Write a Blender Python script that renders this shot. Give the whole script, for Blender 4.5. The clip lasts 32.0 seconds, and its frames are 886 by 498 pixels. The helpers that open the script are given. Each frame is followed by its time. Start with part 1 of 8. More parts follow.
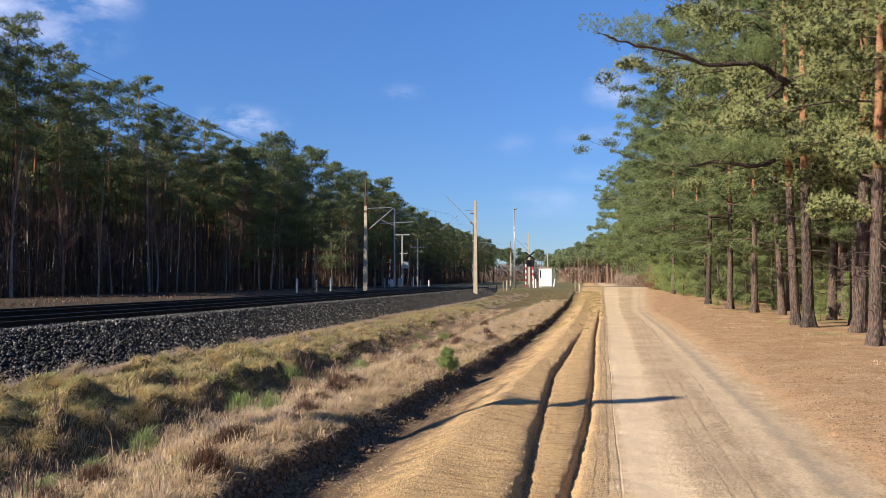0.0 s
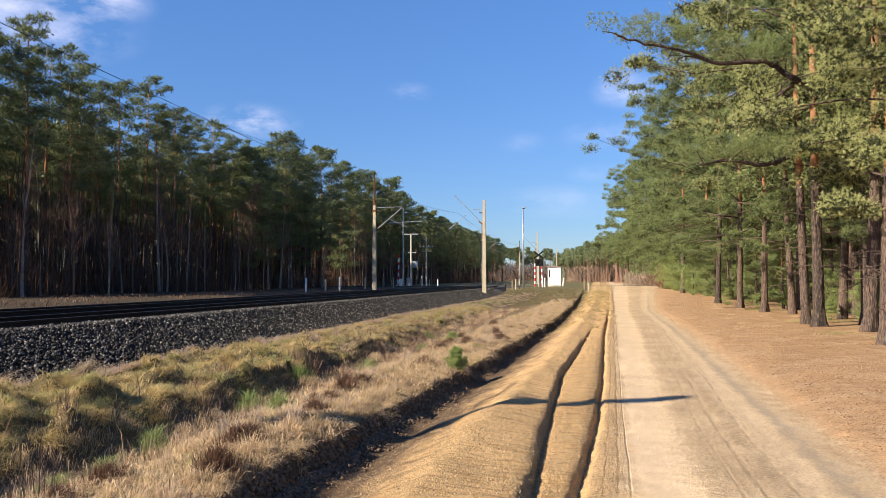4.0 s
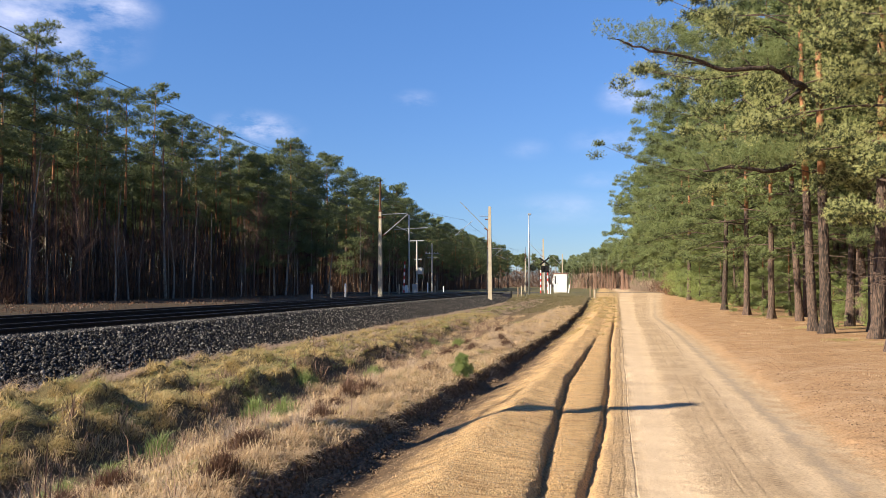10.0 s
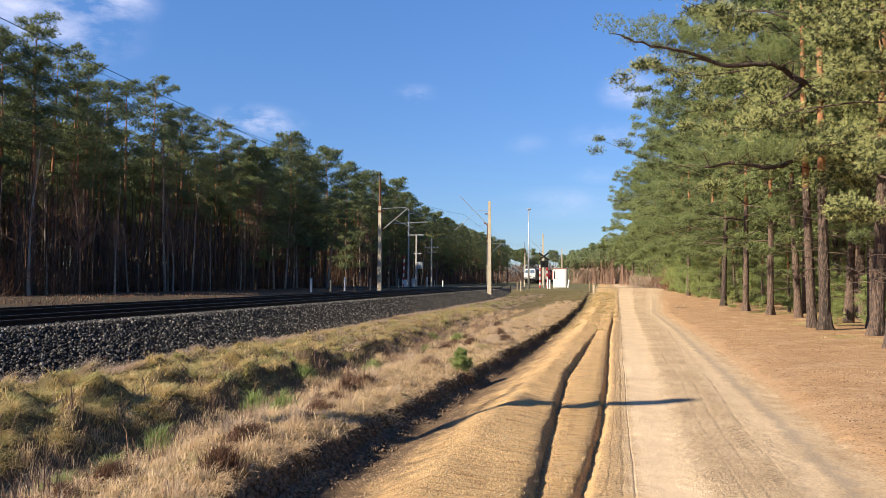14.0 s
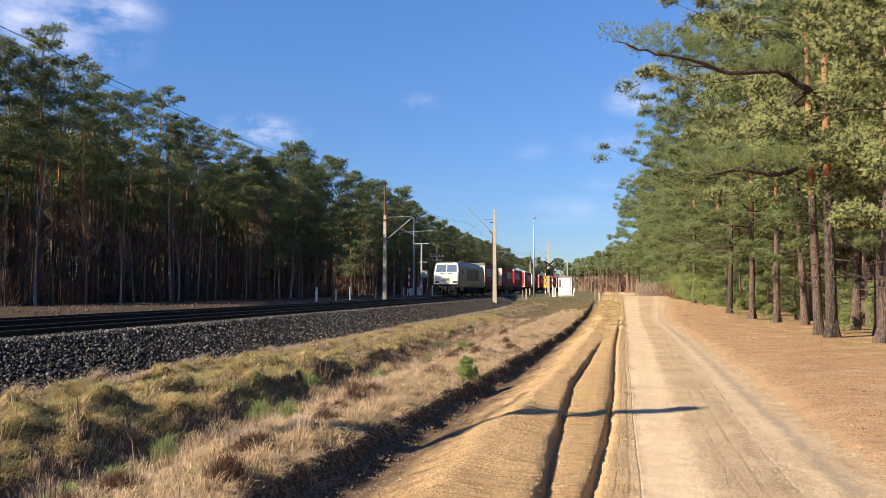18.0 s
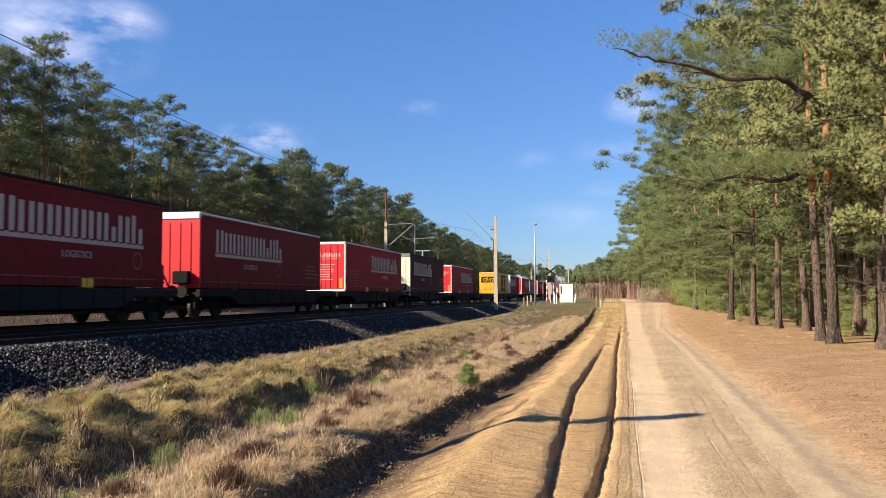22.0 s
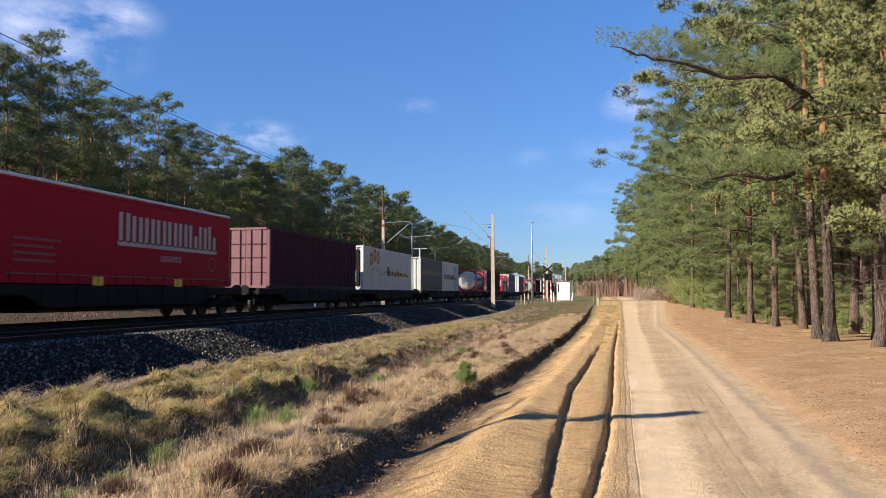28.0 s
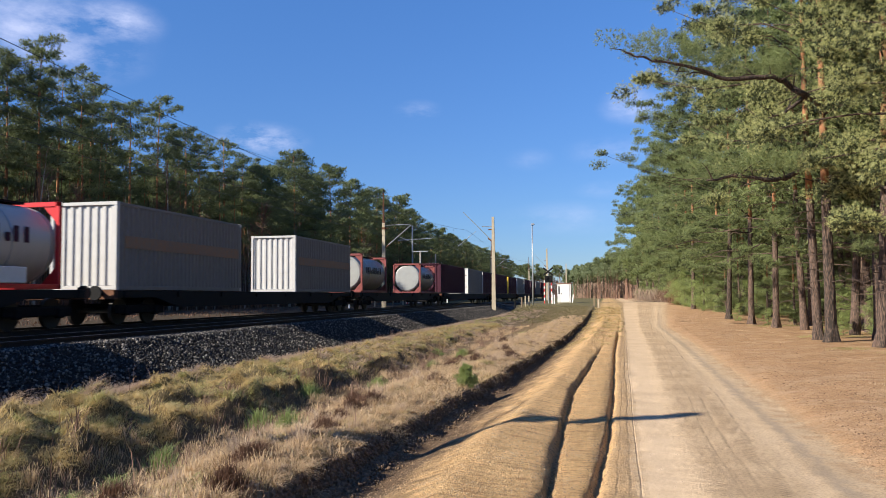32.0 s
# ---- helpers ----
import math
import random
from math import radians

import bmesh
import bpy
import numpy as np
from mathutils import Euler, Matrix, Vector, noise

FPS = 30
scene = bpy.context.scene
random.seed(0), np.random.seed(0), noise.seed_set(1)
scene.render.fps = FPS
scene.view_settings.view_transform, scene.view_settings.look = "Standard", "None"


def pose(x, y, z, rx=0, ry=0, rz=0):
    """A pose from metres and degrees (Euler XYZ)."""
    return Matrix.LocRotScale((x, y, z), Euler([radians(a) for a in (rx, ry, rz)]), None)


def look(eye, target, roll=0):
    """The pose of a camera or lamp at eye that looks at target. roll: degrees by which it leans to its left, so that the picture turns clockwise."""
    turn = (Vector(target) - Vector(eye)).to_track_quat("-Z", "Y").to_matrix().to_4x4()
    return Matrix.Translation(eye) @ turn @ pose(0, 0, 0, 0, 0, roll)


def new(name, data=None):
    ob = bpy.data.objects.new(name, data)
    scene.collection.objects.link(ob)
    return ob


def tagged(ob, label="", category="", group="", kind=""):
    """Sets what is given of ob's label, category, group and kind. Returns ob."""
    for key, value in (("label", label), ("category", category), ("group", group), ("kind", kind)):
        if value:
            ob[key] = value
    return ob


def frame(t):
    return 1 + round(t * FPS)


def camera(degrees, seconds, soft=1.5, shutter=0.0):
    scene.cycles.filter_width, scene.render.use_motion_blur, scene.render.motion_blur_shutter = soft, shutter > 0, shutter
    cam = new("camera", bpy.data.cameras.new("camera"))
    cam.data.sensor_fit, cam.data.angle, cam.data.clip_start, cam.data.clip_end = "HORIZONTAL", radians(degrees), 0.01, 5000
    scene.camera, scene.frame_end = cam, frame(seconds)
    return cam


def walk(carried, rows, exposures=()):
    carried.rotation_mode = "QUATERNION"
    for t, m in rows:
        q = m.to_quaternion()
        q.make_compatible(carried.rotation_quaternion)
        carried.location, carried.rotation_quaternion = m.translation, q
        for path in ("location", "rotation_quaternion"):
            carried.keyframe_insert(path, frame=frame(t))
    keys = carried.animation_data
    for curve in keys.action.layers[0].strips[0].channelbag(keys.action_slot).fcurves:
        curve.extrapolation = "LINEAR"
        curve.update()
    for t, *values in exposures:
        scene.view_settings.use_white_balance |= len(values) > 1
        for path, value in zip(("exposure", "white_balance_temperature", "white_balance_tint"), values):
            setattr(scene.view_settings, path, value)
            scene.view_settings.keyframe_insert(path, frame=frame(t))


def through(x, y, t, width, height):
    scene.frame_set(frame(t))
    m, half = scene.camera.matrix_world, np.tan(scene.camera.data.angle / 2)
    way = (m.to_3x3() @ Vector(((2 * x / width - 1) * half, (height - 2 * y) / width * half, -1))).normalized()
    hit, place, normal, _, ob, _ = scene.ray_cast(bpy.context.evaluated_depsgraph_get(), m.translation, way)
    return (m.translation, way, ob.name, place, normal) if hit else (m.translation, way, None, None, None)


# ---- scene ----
# Plan: y runs along the railway, x to its right-hand side; the camera stands on a sand track at (0, 0).
EYE = (0.0, 0.0, 1.6)
FAR_TRACK, NEAR_TRACK, RAIL = -16.8, -12.8, 0.74
SPEED = 27.786                      # metres a second, towards the camera
cam = camera(56.74, 32.0, soft=0.8, shutter=0.12)
walk(cam, [(t, pose(*EYE, 90 + tilt, 0, turn) @ pose(0, 0, 0, 0, 0, lean)) for t, turn, tilt, lean in [  # seconds, turn to the left of the railway's line, tilt up, lean
    (0, 9.94, 2.15, -0.13), (0.5, 9.97, 2.19, -0.08), (1, 10.01, 2.11, -0.05), (1.5, 10.12, 2.06, -0.17), (2, 10.37, 1.86, -0.16),
    (2.5, 10.58, 1.77, -0.22), (3, 10.56, 1.81, -0.17), (3.5, 10.56, 1.95, -0.18), (5.5, 10.52, 2.39, -0.17), (6, 10.29, 2.40, -0.14),
    (6.5, 10.29, 2.39, -0.17), (7, 10.41, 2.30, -0.12), (7.5, 10.53, 2.28, -0.06), (8, 10.57, 2.36, -0.08), (8.5, 10.64, 2.39, -0.02),
    (9, 10.76, 2.39, -0.07), (9.5, 10.88, 2.46, -0.13), (10, 10.95, 2.56, -0.15), (10.5, 10.99, 2.55, -0.13), (11, 10.96, 2.47, -0.01),
    (11.5, 10.92, 2.36, 0.09), (12, 10.85, 2.22, 0.14), (12.5, 10.81, 2.28, 0.18), (13, 10.85, 2.35, 0.16), (13.5, 10.85, 2.27, 0.11),
    (14, 10.92, 2.17, 0.18), (14.5, 11.11, 1.96, 0.22), (16.5, 11.25, 2.68, 0.31), (17, 11.37, 2.67, 0.32), (17.5, 11.34, 2.73, 0.04),
    (18, 11.28, 2.77, -0.03), (18.5, 11.19, 2.73, 0.16), (19, 11.11, 2.78, 0.16), (19.5, 11.22, 2.83, 0.07), (20, 11.28, 3.05, 0.00),
    (20.5, 11.22, 3.15, 0.18), (21, 11.24, 3.28, 0.09), (21.5, 11.30, 3.24, -0.05), (22, 11.35, 3.26, -0.20), (22.5, 11.29, 3.39, -0.24),
    (23, 11.29, 3.52, -0.28), (23.5, 11.43, 3.57, -0.35), (24, 11.38, 3.54, -0.30), (24.5, 11.10, 3.41, -0.03), (25, 11.03, 3.40, -0.05),
    (25.5, 11.09, 3.46, -0.03), (27.5, 11.06, 3.11, -0.23), (28, 11.16, 3.12, -0.19), (28.5, 11.29, 3.15, -0.25), (29, 11.36, 3.06, -0.29),
    (29.5, 11.38, 3.01, -0.35), (30, 11.35, 3.07, -0.30), (30.5, 11.28, 3.12, -0.30), (31, 11.20, 3.13, -0.32), (31.5, 11.16, 3.23, -0.50),
    (32, 11.19, 3.30, -0.45)]],
     [(0.0, 0.98, 6050, 10), (1.5, 1.08, 6250, 10), (4.0, 1.17, 6420, 10), (6.0, 1.18, 6500, 10), (17.0, 1.17, 6500, 10), (24.0, 1.15, 6420, 10), (28.0, 1.06, 6180, 10), (32.0, 0.98, 6000, 10)])

# ---- sky and sun ----
SUN_ELEV, SUN_FROM = radians(31.7), Vector((-0.79, -0.62, 0)).normalized()
world = bpy.data.worlds.new("sky")
scene.world = world
world.use_nodes = True
wn, wl = world.node_tree.nodes, world.node_tree.links
wn.clear()
w_out, w_bg = wn.new("ShaderNodeOutputWorld"), wn.new("ShaderNodeBackground")
sky = wn.new("ShaderNodeTexSky")
sky.sky_type, sky.sun_disc = "NISHITA", False
sky.sun_elevation, sky.sun_rotation = SUN_ELEV, math.atan2(SUN_FROM.x, SUN_FROM.y)
sky.air_density, sky.dust_density, sky.ozone_density = 1.0, 0.0, 2.6
w_bg.inputs["Strength"].default_value = 0.060
w_pos = wn.new("ShaderNodeTexCoord")
w_noise = wn.new("ShaderNodeTexNoise")
w_noise.inputs["Scale"].default_value, w_noise.inputs["Detail"].default_value, w_noise.inputs["Roughness"].default_value = 14.0, 8.0, 0.62
w_map = wn.new("ShaderNodeMapping")
w_map.inputs["Scale"].default_value = (1, 1, 2.2)
wl.new(w_pos.outputs["Generated"], w_map.inputs["Vector"])
wl.new(w_map.outputs["Vector"], w_noise.inputs["Vector"])
w_sum = None
CLOUDS = [  # turn to the left of the railway's line, height over the horizon (degrees), half width, half height, strength
    (37.5, 16.6, 6.0, 3.0, 0.45), (33.4, 17.6, 3.0, 1.6, 0.5), (36.0, 15.4, 4.6, 1.8, 0.4), (23.9, 10.7, 3.2, 1.2, 0.62), (12.8, 12.9, 1.6, 0.7, 0.22), (-2.0, 12.8, 2.2, 1.3, 0.42),
    (5.0, 9.4, 1.7, 0.8, 0.11), (-0.4, 9.8, 2.8, 1.1, 0.17), (-0.4, 7.2, 2.4, 0.7, 0.14), (2.4, 5.3, 4.6, 1.2, 0.16), (48.0, 20.0, 6, 4, 0.6), (75, 25, 14, 5, 0.6), (-60, 22, 12, 5, 0.6), (150, 30, 16, 6, 0.6)]
for turn, up, half_w, half_h, strength in CLOUDS:
    a, e = radians(turn), radians(up)
    to = Vector((-math.sin(a) * math.cos(e), math.cos(a) * math.cos(e), math.sin(e)))
    side, top = Vector((math.cos(a), math.sin(a), 0)), to.cross(Vector((math.cos(a), math.sin(a), 0))) * -1
    near = wn.new("ShaderNodeVectorMath")
    near.operation = "SUBTRACT"
    near.inputs[1].default_value = to
    wl.new(w_pos.outputs["Generated"], near.inputs[0])
    dots = []
    for axis, half in ((side, radians(half_w)), (top, radians(half_h))):
        d = wn.new("ShaderNodeVectorMath")
        d.operation = "DOT_PRODUCT"
        d.inputs[1].default_value = axis / half
        wl.new(near.outputs[0], d.inputs[0])
        dots.append(d)
    both = wn.new("ShaderNodeCombineXYZ")
    wl.new(dots[0].outputs["Value"], both.inputs[0])
    wl.new(dots[1].outputs["Value"], both.inputs[1])
    # the far side of the sky is left out by the third axis
    d = wn.new("ShaderNodeVectorMath")
    d.operation = "DOT_PRODUCT"
    d.inputs[1].default_value = to * 3
    wl.new(near.outputs[0], d.inputs[0])
    wl.new(d.outputs["Value"], both.inputs[2])
    length = wn.new("ShaderNodeVectorMath")
    length.operation = "LENGTH"
    wl.new(both.outputs[0], length.inputs[0])
    fade = wn.new("ShaderNodeMapRange")
    fade.interpolation_type = "SMOOTHSTEP"
    for k, v in (("From Min", 1.25), ("From Max", 0.0), ("To Min", 0.0), ("To Max", strength)):
        fade.inputs[k].default_value = v
    wl.new(length.outputs["Value"], fade.inputs["Value"])
    if w_sum is None:
        w_sum = fade.outputs[0]
    else:
        add = wn.new("ShaderNodeMath")
        add.operation = "MAXIMUM"
        wl.new(w_sum, add.inputs[0])
        wl.new(fade.outputs[0], add.inputs[1])
        w_sum = add.outputs[0]
w_cut = wn.new("ShaderNodeMapRange")
for k, v in (("From Min", 0.36), ("From Max", 0.68), ("To Min", 0.0), ("To Max", 1.6)):
    w_cut.inputs[k].default_value = v
wl.new(w_noise.outputs["Fac"], w_cut.inputs["Value"])
w_mul = wn.new("ShaderNodeMath")
w_mul.operation, w_mul.use_clamp = "MULTIPLY", True
wl.new(w_sum, w_mul.inputs[0])
wl.new(w_cut.outputs[0], w_mul.inputs[1])
w_mix = wn.new("ShaderNodeMix")
w_mix.data_type = "RGBA"
w_mix.inputs["B"].default_value = (7.4, 7.5, 9.3, 1)
wl.new(w_mul.outputs[0], w_mix.inputs["Factor"])
w_tint = wn.new("ShaderNodeMix")
w_tint.data_type, w_tint.blend_type = "RGBA", "MULTIPLY"
w_tint.inputs["Factor"].default_value = 1.0
w_up = wn.new("ShaderNodeSeparateXYZ")
wl.new(w_pos.outputs["Generated"], w_up.inputs[0])
w_grade = wn.new("ShaderNodeMapRange")
w_grade.inputs["From Min"].default_value, w_grade.inputs["From Max"].default_value = 0.0, 0.34
wl.new(w_up.outputs["Z"], w_grade.inputs["Value"])
w_hue = wn.new("ShaderNodeMix")
w_hue.data_type = "RGBA"
w_hue.inputs["A"].default_value, w_hue.inputs["B"].default_value = (0.47, 0.585, 0.85, 1), (0.64, 0.92, 1.30, 1)
wl.new(w_grade.outputs[0], w_hue.inputs["Factor"])
wl.new(w_hue.outputs["Result"], w_tint.inputs["B"])
wl.new(sky.outputs[0], w_tint.inputs["A"])
wl.new(w_tint.outputs["Result"], w_mix.inputs["A"])
wl.new(w_mix.outputs["Result"], w_bg.inputs["Color"])
wl.new(w_bg.outputs[0], w_out.inputs[0])

sun_data = bpy.data.lights.new("sun", "SUN")
sun_data.energy, sun_data.angle, sun_data.color = 5.0, radians(0.53), (1.0, 0.87, 0.68)
sun = new("sun", sun_data)
to_sun = SUN_FROM * math.cos(SUN_ELEV) + Vector((0, 0, math.sin(SUN_ELEV)))
sun.matrix_basis = look(to_sun * 60, (0, 0, 0))

# ---- materials ----
def material(name, base, rough=0.7, metal=0.0, grain=0.0, scale=8.0, spread=0.15, dark=None, bump=0.0, bump_scale=None, stretch=(1, 1, 1), by_object=0.0, by_island=0.0, big=0.6, coords="Object", sharp=0.2):
    """A surface with two scales of mottling (grain fine, spread broad), relief, and a shift from piece to piece."""
    m = bpy.data.materials.new(name)
    m.use_nodes = True
    n, l = m.node_tree.nodes, m.node_tree.links
    p = n["Principled BSDF"]
    p.inputs["Roughness"].default_value, p.inputs["Metallic"].default_value = rough, metal
    co, mp = n.new("ShaderNodeTexCoord"), n.new("ShaderNodeMapping")
    mp.inputs["Scale"].default_value = stretch
    l.new(co.outputs[coords], mp.inputs["Vector"])
    def noise_at(s, detail=5.0):
        t = n.new("ShaderNodeTexNoise")
        t.inputs["Scale"].default_value, t.inputs["Detail"].default_value = s, detail
        l.new(mp.outputs["Vector"], t.inputs["Vector"])
        return t.outputs["Fac"]
    fine, broad = noise_at(scale), noise_at(big, 3.0)
    dark = dark or tuple(c * 0.45 for c in base)
    ramp = n.new("ShaderNodeMapRange")
    for k, v in (("From Min", 0.5 - sharp), ("From Max", 0.5 + sharp), ("To Min", 0.0), ("To Max", 1.0)):
        ramp.inputs[k].default_value = v
    mixer = n.new("ShaderNodeMix")
    mixer.data_type = "RGBA"
    mixer.inputs["A"].default_value, mixer.inputs["B"].default_value = (*base, 1), (*dark, 1)
    w1, w2, add = n.new("ShaderNodeMath"), n.new("ShaderNodeMath"), n.new("ShaderNodeMath")
    w1.operation = w2.operation = "MULTIPLY"
    w1.inputs[1].default_value, w2.inputs[1].default_value = grain, spread
    l.new(fine, ramp.inputs["Value"])
    l.new(ramp.outputs[0], w1.inputs[0])
    l.new(broad, w2.inputs[0])
    l.new(w1.outputs[0], add.inputs[0])
    l.new(w2.outputs[0], add.inputs[1])
    last = add.outputs[0]
    for amount, node, out in ((by_object, "ShaderNodeObjectInfo", "Random"), (by_island, "ShaderNodeNewGeometry", "Random Per Island")):
        if amount:
            rnd, mul, more = n.new(node), n.new("ShaderNodeMath"), n.new("ShaderNodeMath")
            mul.operation = "MULTIPLY"
            mul.inputs[1].default_value = amount
            l.new(rnd.outputs[out], mul.inputs[0])
            l.new(mul.outputs[0], more.inputs[0])
            l.new(last, more.inputs[1])
            last = more.outputs[0]
    l.new(last, mixer.inputs["Factor"])
    l.new(mixer.outputs["Result"], p.inputs["Base Color"])
    if bump:
        b = n.new("ShaderNodeBump")
        b.inputs["Strength"].default_value, b.inputs["Distance"].default_value = min(1.0, bump), 0.03
        l.new(noise_at(bump_scale or scale * 1.7, 6.0), b.inputs["Height"])
        l.new(b.outputs[0], p.inputs["Normal"])
    return m


def foliage(name, base, dark, through=0.25):
    """Needles and blades: they let some light through."""
    m = material(name, base, 0.55, grain=0.25, scale=3.0, spread=0.35, dark=dark, by_island=0.22, by_object=0.3, big=0.5)
    n, l = m.node_tree.nodes, m.node_tree.links
    p, out = n["Principled BSDF"], n["Material Output"]
    tr, mx = n.new("ShaderNodeBsdfTranslucent"), n.new("ShaderNodeMixShader")
    mx.inputs[0].default_value = through
    colour = p.inputs["Base Color"].links[0].from_socket
    l.new(colour, tr.inputs["Color"])
    l.new(p.outputs[0], mx.inputs[1])
    l.new(tr.outputs[0], mx.inputs[2])
    l.new(mx.outputs[0], out.inputs["Surface"])
    p.inputs["Specular IOR Level"].default_value = 0.3
    return m


